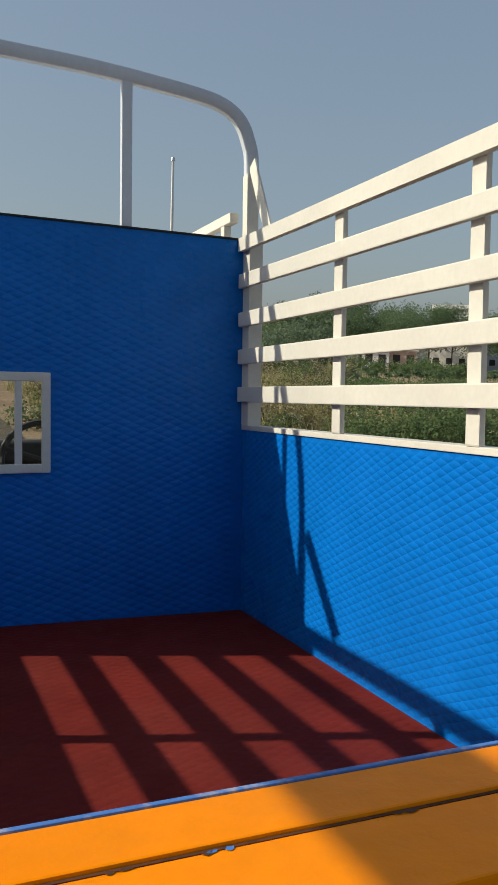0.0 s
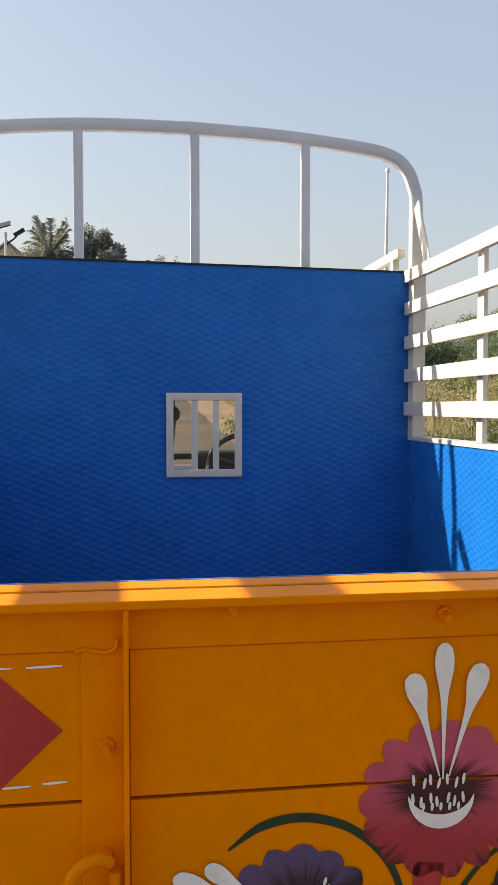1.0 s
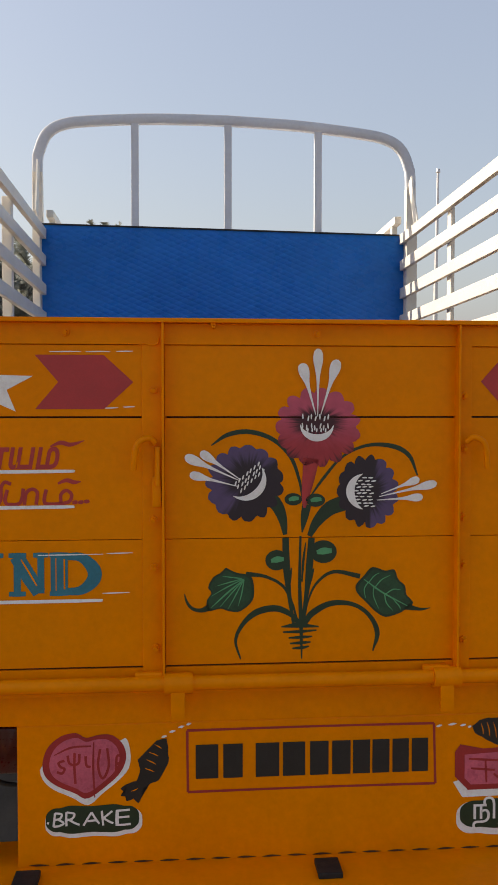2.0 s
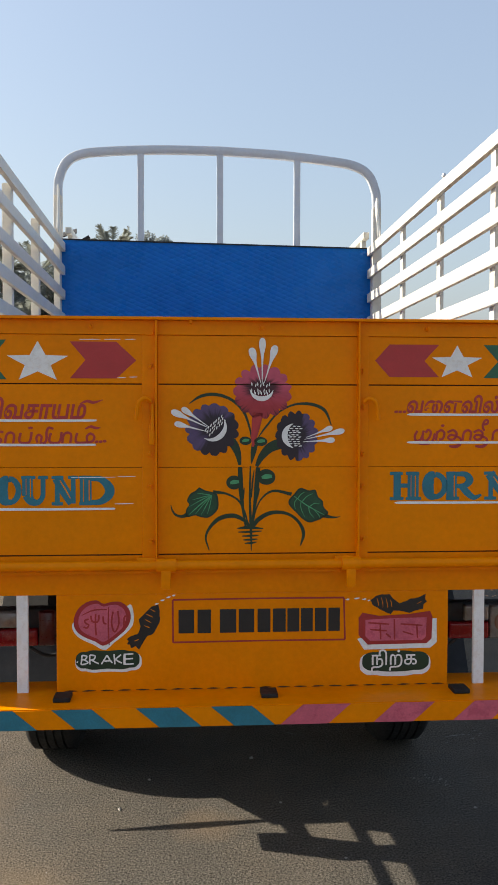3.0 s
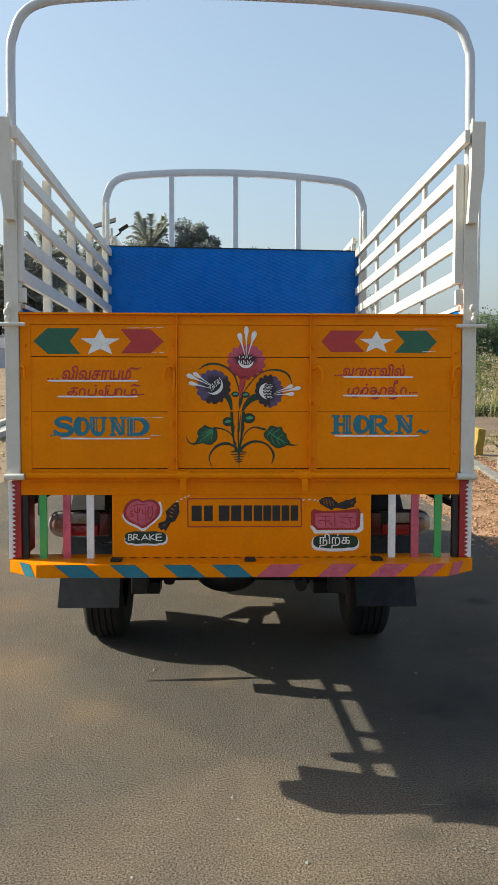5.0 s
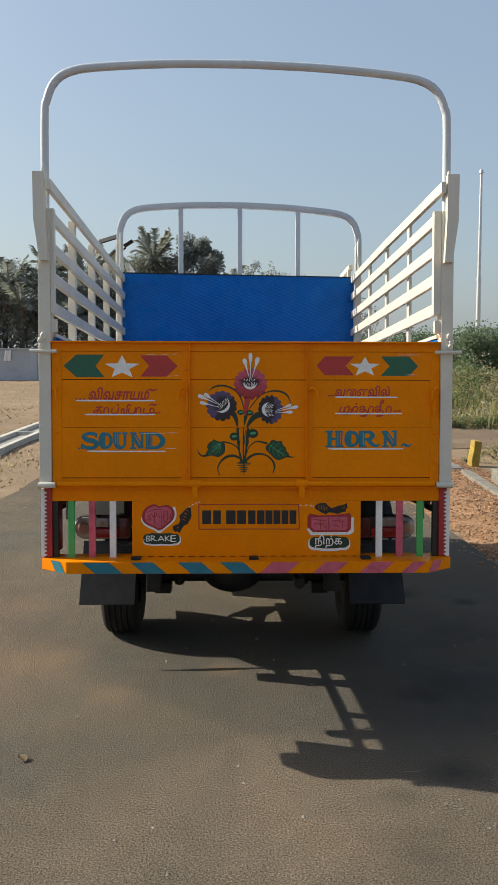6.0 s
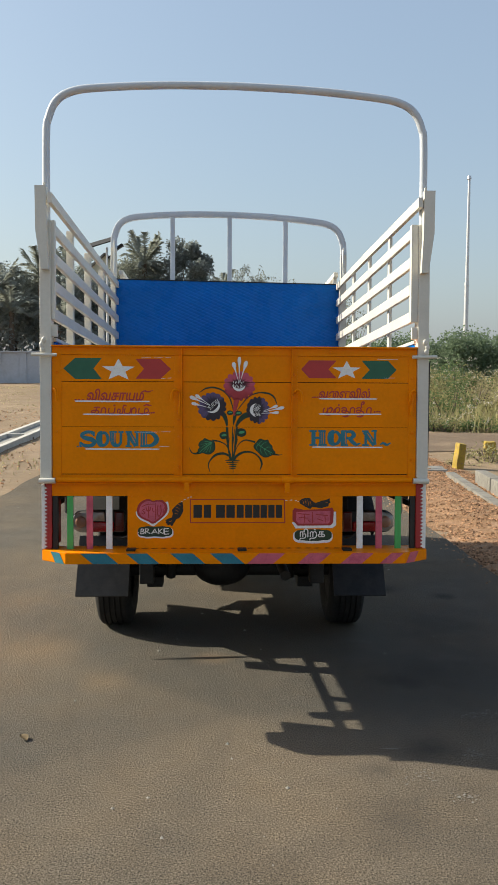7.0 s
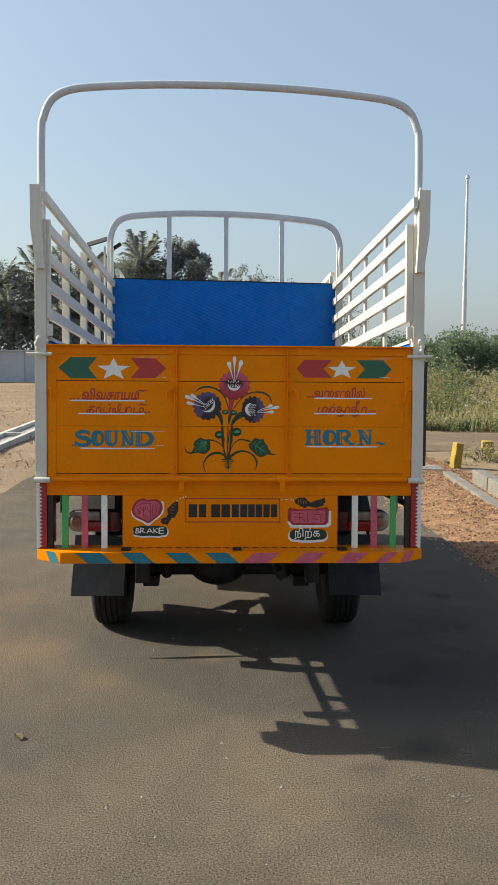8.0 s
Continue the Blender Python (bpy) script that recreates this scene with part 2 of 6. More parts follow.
GRAVEL = material("red_gravel", (0.31, 0.178, 0.102), 0.95, vary=0.3, scale=6, island=0.7, spec=0.2)
CONCRETE = material("concrete", (0.27, 0.255, 0.225), 0.9, vary=0.15, scale=3, bump=0.004, bump_scale=50, second=(0.20, 0.185, 0.165), amount=0.6)
KERB = material("weathered_kerb_concrete", (0.20, 0.188, 0.165), 0.92, vary=0.25, scale=5, bump=0.006, bump_scale=40, second=(0.13, 0.12, 0.105), amount=0.7, spec=0.2)
WALLGREY = material("grey_plaster", (0.44, 0.46, 0.50), 0.9, vary=0.1, scale=0.6, second=(0.36, 0.37, 0.40), amount=0.5)
YELLOW = material("yellow_limewash", (0.33, 0.225, 0.03), 0.9, vary=0.3, scale=8, bump=0.006, bump_scale=40, second=(0.24, 0.16, 0.07), amount=0.9)
HOUSE_WHITE = material("whitewash", (0.72, 0.70, 0.66), 0.9, vary=0.1, scale=0.7, second=(0.5, 0.45, 0.4), amount=0.4)
HOUSE_PINK = material("weathered_pink_wash", (0.44, 0.31, 0.25), 0.9, vary=0.2, scale=0.8, second=(0.55, 0.48, 0.42), amount=0.6)
DARK_OPENING = material("dark_room", (0.03, 0.028, 0.026), 0.9)
SIGN_BLUE = material("sign_blue", (0.03, 0.09, 0.22), 0.4, vary=0.1, scale=5)
BARK = material("bark", (0.13, 0.10, 0.075), 0.95, vary=0.3, scale=4, bump=0.02, bump_scale=15)


def leaf_material(name, colour, island=0.45):
    m = material(name, colour, 0.75, vary=0.15, scale=1.5, island=island * 0.6, spec=0.1)
    n, l = m.node_tree.nodes, m.node_tree.links
    b, thin, mix = n["Principled BSDF"], n.new("ShaderNodeBsdfTranslucent"), n.new("ShaderNodeMixShader")   # light shines through thin leaves
    l.new(b.inputs["Base Color"].links[0].from_socket, thin.inputs[0])
    mix.inputs[0].default_value = 0.52
    l.new(b.outputs[0], mix.inputs[1]), l.new(thin.outputs[0], mix.inputs[2]), l.new(mix.outputs[0], n["Material Output"].inputs[0])
    return m


# four far-off leaf colours, paler and greyer: the distance haze is mixed in
LEAF_HAZY_DARK = leaf_material("leaf_hazy_dark", (0.235, 0.260, 0.248), 0.25)
LEAF_HAZY_MID = leaf_material("leaf_hazy_mid", (0.20, 0.215, 0.175), 0.25)
LEAF_HAZY_PALM = leaf_material("leaf_hazy_palm", (0.235, 0.25, 0.215), 0.25)
LEAF_HAZY_THORN = leaf_material("leaf_hazy_thorn", (0.15, 0.20, 0.125), 0.3)
LEAF_SCRUB = leaf_material("leaf_scrub", (0.125, 0.180, 0.078), 0.35)
LEAF_OLIVE = leaf_material("leaf_olive", (0.31, 0.29, 0.14), 0.35)
GRASS = leaf_material("grass_dry", (0.36, 0.31, 0.18), 0.4)
LEAF_FIELD = leaf_material("leaf_field", (0.135, 0.195, 0.105), 0.3)
SEED = leaf_material("seed_heads", (0.55, 0.52, 0.44), 0.3)


def glass_material():
    """A thin clear pane: light goes straight through, with a Fresnel gloss on top."""
    m = bpy.data.materials.new("cab_glass")
    m.use_nodes = True
    n, l = m.node_tree.nodes, m.node_tree.links
    n.remove(n["Principled BSDF"])
    mix, clear, gloss, fr = n.new("ShaderNodeMixShader"), n.new("ShaderNodeBsdfTransparent"), n.new("ShaderNodeBsdfGlossy"), n.new("ShaderNodeFresnel")
    clear.inputs[0].default_value, gloss.inputs["Roughness"].default_value, fr.inputs[0].default_value = (0.86, 0.88, 0.86, 1), 0.03, 1.45
    l.new(fr.outputs[0], mix.inputs[0]), l.new(clear.outputs[0], mix.inputs[1]), l.new(gloss.outputs[0], mix.inputs[2])
    l.new(mix.outputs[0], n["Material Output"].inputs[0])
    return m


GLASS = glass_material()


# ---- builders ----
def part(name, bm, mat, parent=None, label="", smooth=False):
    me = bpy.data.meshes.new(name)
    if isinstance(bm, bmesh.types.BMesh):
        bmesh.ops.recalc_face_normals(bm, faces=bm.faces)
        bm.to_mesh(me)
        bm.free()
    else:
        me.from_pydata(*bm)
    me.materials.append(mat)
    if smooth:
        me.shade_smooth()
        me.set_sharp_from_angle(angle=radians(40))
    ob = new(name, me)
    if parent:
        ob.parent = parent
    if label:
        tagged(ob, label)
    return ob


def again(ob, x=0.0, y=0.0, z=0.0, flip=False):
    """The same mesh once more under the same parent, moved, or mirrored across the axis."""
    o = ob.copy()
    scene.collection.objects.link(o)
    o.location = (x, y, z)
    if flip:
        o.scale = (-1, 1, 1)
    return o


def box(bm, x0, x1, y0, y1, z0, z1, bevel=0.0, seg=2):
    r = bmesh.ops.create_cube(bm, size=1.0, matrix=Matrix.LocRotScale(((x0 + x1) / 2, (y0 + y1) / 2, (z0 + z1) / 2), None, (abs(x1 - x0), abs(y1 - y0), abs(z1 - z0))))
    if bevel:
        es = list({e for v in r["verts"] for e in v.link_edges})
        bmesh.ops.bevel(bm, geom=es, offset=bevel, segments=seg, affect="EDGES", profile=0.6)
    return bm


def boxed(*a, **k):
    return box(bmesh.new(), *a, **k)


def cyl(bm, p0, p1, r0, r1=None, seg=16):
    p0, p1 = Vector(p0), Vector(p1)
    d = p1 - p0
    q = d.to_track_quat("Z", "Y").to_matrix().to_4x4()
    bmesh.ops.create_cone(bm, cap_ends=True, segments=seg, radius1=r0, radius2=r0 if r1 is None else r1, depth=d.length, matrix=Matrix.Translation((p0 + p1) / 2) @ q)
    return bm


def smooth_line(pts, steps=8):
    """A Catmull-Rom line through the points; each point may carry further numbers, such as a width."""
    p = [np.array(q, float) for q in pts]
    p = [2 * p[0] - p[1]] + p + [2 * p[-1] - p[-2]]
    out = []
    for i in range(1, len(p) - 2):
        for s in range(steps):
            t = s / steps
            out.append(0.5 * (2 * p[i] + (p[i + 1] - p[i - 1]) * t + (2 * p[i - 1] - 5 * p[i] + 4 * p[i + 1] - p[i + 2]) * t * t + (3 * p[i] - p[i - 1] - 3 * p[i + 1] + p[i + 2]) * t ** 3))
    out.append(p[-2])
    return out


def sweep(bm, pts, section):
    """Sweep a closed section (pairs across the line: sideways, up) along a line in space."""
    pts = [Vector(q) for q in pts]
    rings = []
    for i, q in enumerate(pts):
        d = (pts[min(i + 1, len(pts) - 1)] - pts[max(i - 1, 0)]).normalized()
        ref = Vector((0, 1, 0)) if abs(d.y) < 0.9 else Vector((0, 0, 1))
        side = d.cross(ref).normalized()
        up = side.cross(d).normalized()
        rings.append([bm.verts.new(q + side * a + up * b) for a, b in section])
    for r0, r1 in zip(rings, rings[1:]):
        for i in range(len(section)):
            j = (i + 1) % len(section)
            bm.faces.new((r0[i], r0[j], r1[j], r1[i]))
    bm.faces.new(rings[0]), bm.faces.new(rings[-1][::-1])
    return bm


def ring(r, seg=12):
    return [(r * math.cos(2 * math.pi * i / seg), r * math.sin(2 * math.pi * i / seg)) for i in range(seg)]


def tube(pts, r, seg=12):
    return sweep(bmesh.new(), pts, ring(r, seg))


def arrow_text(body, width, height, offset=0.0, shear=0.0):
    """Writing in the built-in font as a flat mesh in x and z, its lower left corner at the origin."""
    c = bpy.data.curves.new("writing", "FONT")
    c.body, c.offset, c.shear, c.resolution_u = body, offset, shear, 5
    o = bpy.data.objects.new("writing", c)
    scene.collection.objects.link(o)
    me = bpy.data.meshes.new_from_object(o.evaluated_get(bpy.context.evaluated_depsgraph_get()))
    bpy.data.objects.remove(o)
    co = np.array([v.co[:] for v in me.vertices])
    lo, hi = co.min(0), co.max(0)
    verts = [((x - lo[0]) / (hi[0] - lo[0]) * width, 0.0, (y - lo[1]) / (hi[1] - lo[1]) * height) for x, y, _ in co]
    faces = [tuple(p.vertices) for p in me.polygons]
    bpy.data.meshes.remove(me)
    return verts, faces


# ---- the ground ----
def rise(x, y):
    far = max(0.0, y - 9.0)
    bank_ = 0.30 * min(1.0, max(0.0, (-x - 5.0) / 3.0)) * min(1.0, max(0.0, (y - 24.0) / 16.0))       # towards the compound wall
    return bank_ + (0.028 * far if y < 60 else 0.028 * 51 + 0.01 * (y - 60))


def ground_sheet():
    xs = [-900, -300, -120, -60, -36] + [-24 + 0.6 * i for i in range(36)] + [-2.71, 1.95] + [2.4 + 0.6 * i for i in range(40)] + [32, 45, 70, 120, 300, 900]
    ys = [-900, -300, -100, -40, -20] + [-10 + 0.7 * i for i in range(80)] + [50, 58, 70, 90, 130, 200, 400, 900]
    verts = []
    for y in ys:
        for x in xs:
            z = -0.035 + rise(x, y)
            if abs(x - 0.0) > 2.9 and abs(x) < 60:
                z += 0.05 * noise.noise((x * 0.5, y * 0.5, 0.0)) + 0.03 * noise.noise((x * 1.9, y * 1.9, 3.0))
            verts.append((x, y, z))
    w = len(xs)
    faces = [(j * w + i, j * w + i + 1, (j + 1) * w + i + 1, (j + 1) * w + i) for j in range(len(ys) - 1) for i in range(w - 1)]
    ob = part("ground", (verts, [], faces), EARTH, smooth=True)
    tagged(ob, "dry brown earth with sparse stubble", "ground", kind="structure")


ground_sheet()


def road_sheet():
    bm = bmesh.new()
    rows = []
    ys = [-60 + 3 * i for i in range(16)] + [-12 + 0.25 * i for i in range(170)] + [31 + 3 * i for i in range(10)]
    for y in ys:
        l = -2.74 + 0.06 * noise.noise((0.0, y * 0.9, 1.0)) + 0.03 * noise.noise((0.0, y * 4, 5.0))
        r = 2.0 + 0.07 * noise.noise((4.0, y * 0.9, 1.0)) + 0.035 * noise.noise((4.0, y * 4, 5.0))
        h = rise(0, y)
        rows.append([bm.verts.new((x, y, z + h)) for x, z in ((l - 0.04, -0.08), (l, 0.0), (0, 0.0), (r, 0.0), (r + 0.05, -0.08))])
    for a, b in zip(rows, rows[1:]):
        for i in range(4):
            bm.faces.new((a[i], a[i + 1], b[i + 1], b[i]))
    ob = part("road", bm, ASPHALT)
    tagged(ob, "worn grey asphalt lane with dusty patches", "road", kind="structure")


road_sheet()


# ---- the truck ----
truck = tagged(new("truck"), "small orange cargo truck with white slatted sides and painted tailgate", "truck")
truck.matrix_world = TRUCK
BED, LENGTH, TOP = 1.018, 2.295, 2.205


def lozenges(name, parent, across, up, place, mat, label, dx=0.056, dz=0.0235, h=0.0023, skip=None):
    """A sheet pressed with raised lozenges. place(u, v, h) gives the point on the sheet."""
    verts, faces = [], []
    nu, nv = int(across / dx) + 1, int(up / (dz / 2)) + 1
    for j in range(nv + 1):
        for i in range(nu + 1):
            cu, cv = (i + 0.5 * (j % 2)) * dx, j * dz / 2
            if cu - dx / 2 < 0 or cu + dx / 2 > across or cv - dz / 2 < 0 or cv + dz / 2 > up or (skip and skip(cu, cv)):
                continue
            k = len(verts)
            jig = 1 + 0.12 * noise.noise((cu * 40, cv * 40, 2.0))
            for f, hh in ((1.0, 0.0), (0.72, h * 0.50 * jig), (0.40, h * 0.86 * jig)):
                for du, dv in ((-1, 0), (0, -1), (1, 0), (0, 1)):
                    verts.append(place(cu + du * dx / 2 * f, cv + dv * dz / 2 * f, hh + 0.0004))
            verts.append(place(cu, cv, h * jig + 0.0004))
            faces += [(k + q + a, k + q + (a + 1) % 4, k + q + 4 + (a + 1) % 4, k + q + 4 + a) for q in (0, 4) for a in range(4)] + [(k + 8 + a, k + 8 + (a + 1) % 4, k + 12) for a in range(4)]
    ob = part(name, (verts, [], faces), mat, parent, label, smooth=True)
    return tagged(ob, kind="stuff")


# bed floor, sides and headboard
floor = part("bed_floor", boxed(-0.775, 0.775, 0.03, LENGTH + 0.02, BED - 0.04, BED, 0.002), RED_FLOOR, truck, "maroon painted load floor with pressed pattern")
lozenges("floor_tread", floor, 1.52, LENGTH - 0.08, lambda u, v, h: (-0.76 + u, 0.06 + v, BED + h), RED_FLOOR, "maroon pressed tread sheet", 0.055, 0.028, 0.0012)

for ob in (floor, *floor.children):                      # the body sits a little lower on the right
    for v in ob.data.vertices:
        v.co.z += 0.017 - 0.020 * v.co.x

for side, s in (("left", -1), ("right", 1)):
    wall = part("bed_side", boxed(s * 0.768, s * 0.796, 0.056, LENGTH + 0.03, BED - 0.01, 1.600, 0.002), BLUE, truck, "bright blue pressed-sheet bed side")
    lozenges("pressed_sheet", wall, LENGTH - 0.03, 0.575, lambda u, v, h, s=s: (s * (0.768 - h), 0.02 + u, BED + 0.004 + v), BLUE, "blue lozenge-pressed steel sheet", 0.045, 0.0205, 0.0022)
    part("outer_sheet", boxed(s * 0.7965, s * 0.803, 0.056, LENGTH + 0.03, BED - 0.055, 1.598, 0.002), ORANGE, wall, "orange outer sheet")

head_parts = bmesh.new()
WX0, WX1, WZ0, WZ1 = -0.100, 0.162, 1.477, 1.767      # little window in the headboard
for a in ((-0.785, WX0 + 0.015, BED - 0.05, TOP), (WX1 - 0.015, 0.785, BED - 0.05, TOP), (WX0 + 0.015, WX1 - 0.015, BED - 0.05, WZ0 + 0.015), (WX0 + 0.015, WX1 - 0.015, WZ1 - 0.015, TOP)):
    box(head_parts, a[0], a[1], LENGTH, LENGTH + 0.03, a[2], a[3])
head = part("headboard", head_parts, BLUE, truck, "tall blue pressed-sheet headboard with small barred window")
lozenges("pressed_sheet", head, 1.535, TOP - BED - 0.01, lambda u, v, h: (-0.7675 + u, LENGTH - h, BED + 0.006 + v), BLUE, "blue lozenge-pressed steel sheet",
         skip=lambda u, v: WX0 - 0.02 < u - 0.7675 < WX1 + 0.02 and WZ0 - 0.01 < v + BED < WZ1 + 0.01)
part("top_edge", boxed(-0.79, 0.79, LENGTH - 0.006, LENGTH + 0.036, TOP, TOP + 0.006, 0.001), CHASSIS, head, "thin dark folded edge")

wf = boxed(WX0, WX1, LENGTH - 0.014, LENGTH - 0.003, WZ1 - 0.026, WZ1, 0.003)
box(wf, WX0, WX1, LENGTH - 0.014, LENGTH - 0.003, WZ0, WZ0 + 0.026, 0.003)
box(wf, WX0, WX0 + 0.025, LENGTH - 0.0145, LENGTH - 0.0032, WZ0 + 0.004, WZ1 - 0.004, 0.003)
box(wf, WX1 - 0.025, WX1, LENGTH - 0.0145, LENGTH - 0.0032, WZ0 + 0.004, WZ1 - 0.004, 0.003)
part("window_frame", wf, CREAM, head, "white flat-bar window frame")
for x in (-0.002, 0.072):
    part("window_bar", boxed(x - 0.0105, x + 0.0105, LENGTH - 0.010, LENGTH - 0.002, WZ0 + 0.02, WZ1 - 0.02, 0.002), CREAM, head, "white flat window bar")
bolt_bm = bmesh.new()
cyl(bolt_bm, (0, -0.019, 0), (0, -0.012, 0), 0.007, 0.005, 10)
bolt = part("bolt", bolt_bm, CREAM, head)
bolt.location = (-0.04, LENGTH, WZ0 + 0.012)
for x, z in ((0.108, WZ0 + 0.012), (-0.04, WZ1 - 0.012), (0.108, WZ1 - 0.012)):
    again(bolt, x, LENGTH, z)

# slatted racks on both sides
SLATS = ((2.157, 2.198), (2.042, 2.086), (1.922, 1.967), (1.806, 1.852), (1.688, 1.735))
POSTS = (1.692, 1.150, 0.595)
for side, s in (("left", -1), ("right", 1)):
    inner = 0.742 if s > 0 else 0.757                    # the rack on the near side stands a little further out
    rack = part("side_rack", boxed(s * (0.763 if s > 0 else inner), s * 0.812, 0.03, LENGTH + 0.02, 1.600, 1.615, 0.002), CREAM, truck, "cream painted slatted side rack")
    for i, (z0, z1) in enumerate(SLATS):
        if i:
            part("slat", boxed(s * inner, s * (inner + 0.018), 0.03, 2.284, z0, z1, 0.003), CREAM, rack)
            continue
        rl = bmesh.new()
        mid = (z0 + z1) / 2
        sweep(rl, [(s * (inner + 0.009), LENGTH - 0.006, mid), (s * (inner + 0.010), 1.1, mid), (s * 0.770, -0.044, mid + 0.006)], [(-0.009, -0.0205), (0.009, -0.0205), (0.009, 0.0205), (-0.009, 0.0205)])
        part("rail", rl, CREAM, rack, "top rail running into the end bracket")
    for y in POSTS:
        part("post", boxed(s * (inner + 0.0185), s * (inner + (0.034 if s > 0 else 0.053)), y - (0.044 if s > 0 else 0.035), y, 1.614, 2.176, 0.005), CREAM, rack)
    part("corner_post", boxed(s * (inner + 0.0185), s * 0.806, 2.240, 2.2935, 1.614, 2.200, 0.003), CREAM, rack)
    # rear upright: lower post, closing plate over the slat ends, and the flared upper part
    part("rear_post", boxed(s * 0.7718, s * 0.820, -0.012, 0.055, 1.005, 2.10, 0.004), CREAM, rack, "thick cream rear post")
    part("end_plate", boxed(s * inner, s * 0.7716, -0.006, 0.028, 1.690, 2.100, 0.002), CREAM, rack)
    fl = bmesh.new()
    sect = [(1.892, 0.776, 0.806), (2.055, 0.784, 0.829), (2.233, 0.785, 0.831)]
    rings = [[fl.verts.new((s * x, y, z)) for x, y in ((a, -0.045), (b, -0.045), (b, -0.012), (a, -0.012))] for z, a, b in sect]
    for r0, r1 in zip(rings, rings[1:]):
        for i in range(4):
            fl.faces.new((r0[i], r0[(i + 1) % 4], r1[(i + 1) % 4], r1[i]))
    fl.faces.new(rings[0]), fl.faces.new(rings[-1])
    part("flare", fl, CREAM, rack, "bent cream end bracket")
    part("flare_tip", boxed(s * 0.790, s * 0.798, -0.03, -0.013, 2.225, 2.250, 0.001), CREAM, rack)
    # chain hook, pin and hinge stub on the post
    part("gate_pin", tube([(s * 0.745, -0.028, 1.540), (s * 0.80, -0.028, 1.540), (s * 0.850, -0.028, 1.541)], 0.007), CREAM, rack, "cream steel gate pin")
    ch = bmesh.new()
    for k in range(3):
        bmesh.ops.create_uvsphere(ch, u_segments=8, v_segments=6, radius=0.011, matrix=pose(s * (0.806 + 0.006 * math.sin(2.4 * k)), -0.024, 1.562 + 0.020 * k) @ Matrix.Diagonal((0.9, 0.6, 1.25, 1)))
    part("chain", ch, CREAM, rack, "short cream chain", smooth=True)
    part("hinge_stub", tube([(s * 0.755, -0.022, 1.015), (s * 0.822, -0.022, 1.013)], 0.012), CREAM, rack, "cream hinge pipe end", smooth=True)
    part("stop_plate", boxed(s * 0.748, s * 0.775, -0.003, 0.02, 1.617, 1.668, 0.002), CREAM, rack)

# arches
def arch(name, y, half, base, crown, edge, section, label):
    pts = [(-half, y, base), (-half, y, edge - 0.20), (-half + 0.010, y, edge - 0.12), (-half + 0.042, y, edge - 0.052), (-half + 0.105, y, edge - 0.012), (-half + 0.22, y, edge + 0.008),
           (-0.3, y, crown - 0.007), (0, y, crown)]
    line = smooth_line(pts, 7)
    line += [np.array((-p[0], p[1], p[2])) for p in line[-2::-1]]
    return part(name, sweep(bmesh.new(), line, section), ARCH, truck, label, smooth=True)


rear = arch("rear_arch", 0.035, 0.798, 2.05, 2.679, 2.644, ring(0.0165, 14), "cream bent-pipe rear hoop")
FLAT = [(-0.021, -0.011), (-0.016, -0.015), (0.016, -0.015), (0.021, -0.011), (0.021, 0.011), (0.016, 0.015), (-0.016, 0.015), (-0.021, 0.011)]
front = arch("front_arch", 2.318, 0.795, 2.10, 2.672, 2.636, FLAT, "cream bent flat-section front hoop")
for x in (-0.390, 0.003, 0.390):
    part("arch_bar", boxed(x - 0.016, x + 0.016, 2.306, 2.330, TOP - 0.02, 2.655, 0.003), ARCH, front)
for s in (-1, 1):
    g = bmesh.new()
    sweep(g, [(s * 0.788, 2.290, 2.45), (s * 0.778, 2.208, 2.34), (s * 0.766, 2.105, 2.20)], [(-0.003, -0.022), (0.003, -0.022), (0.003, 0.022), (-0.003, 0.022)])
    part("gusset", g, CREAM, front, "flat cream brace strip")
    part("socket", boxed(s * 0.774, s * 0.814, 2.298, 2.337, 2.12, 2.42, 0.003), CREAM, front)

def settle(ob, k, low=0.0):
    """The headboard and its hoop sit a little lower on the right."""
    for o in (ob, *ob.children_recursive):
        for v in o.data.vertices:
            v.co.z += k * v.co.x * min(1.0, max(0.0, (v.co.z - low) / 0.5))


settle(front, -0.021)
settle(rear, -0.018, 2.15)
settle(head, -0.015, 1.7)

# carrier over the cab
for s in (-1, 1):
    car = part("cab_carrier", boxed(s * 0.735, s * 0.765, 2.345, 3.75, 2.258, 2.290, 0.003), CREAM, truck, "cream cab-top carrier rail")
    for y in (2.42, 3.0, 3.7):
        part("carrier_post", boxed(s * 0.738, s * 0.762, y - 0.015, y + 0.015, 2.08, 2.259, 0.002), CREAM, car)
    part("carrier_rail", boxed(s * 0.738, s * 0.762, 2.345, 3.75, 2.19, 2.212, 0.002), CREAM, car)

# ---- tailgate ----
RIBS = (-0.226, 0.239)
gate = part("tailgate", boxed(-0.770, 0.770, 0.008, 0.034, 1.004, 1.579), ORANGE, truck, "orange steel tailgate with hand-painted flowers and lettering")
BAYS = ((-0.732, -0.261), (-0.222, 0.235), (0.263, 0.735))
SEAMS = (1.5435, 1.431, 1.241, 1.041)
for x0, x1 in BAYS:
    for z1, z0 in zip(SEAMS, SEAMS[1:]):
        part("panel", boxed(x0 - 0.003, x1 + 0.003, 0.0, 0.007, z0 + (0.0005 if z0 == 1.241 else 0.0014), z1 - (0.0005 if z1 == 1.241 else 0.0014), 0.0006, 1), ORANGE, gate)
    part("seam_backing", boxed(x0, x1, 0.0062, 0.0079, 1.036, 1.4325), P_DARKBROWN, gate, "dark brown backing in the panel seams")
    part("panel", boxed(x0 - 0.003, x1 + 0.003, 0.001, 0.007, 1.006, 1.0392, 0.0006, 1), ORANGE, gate)
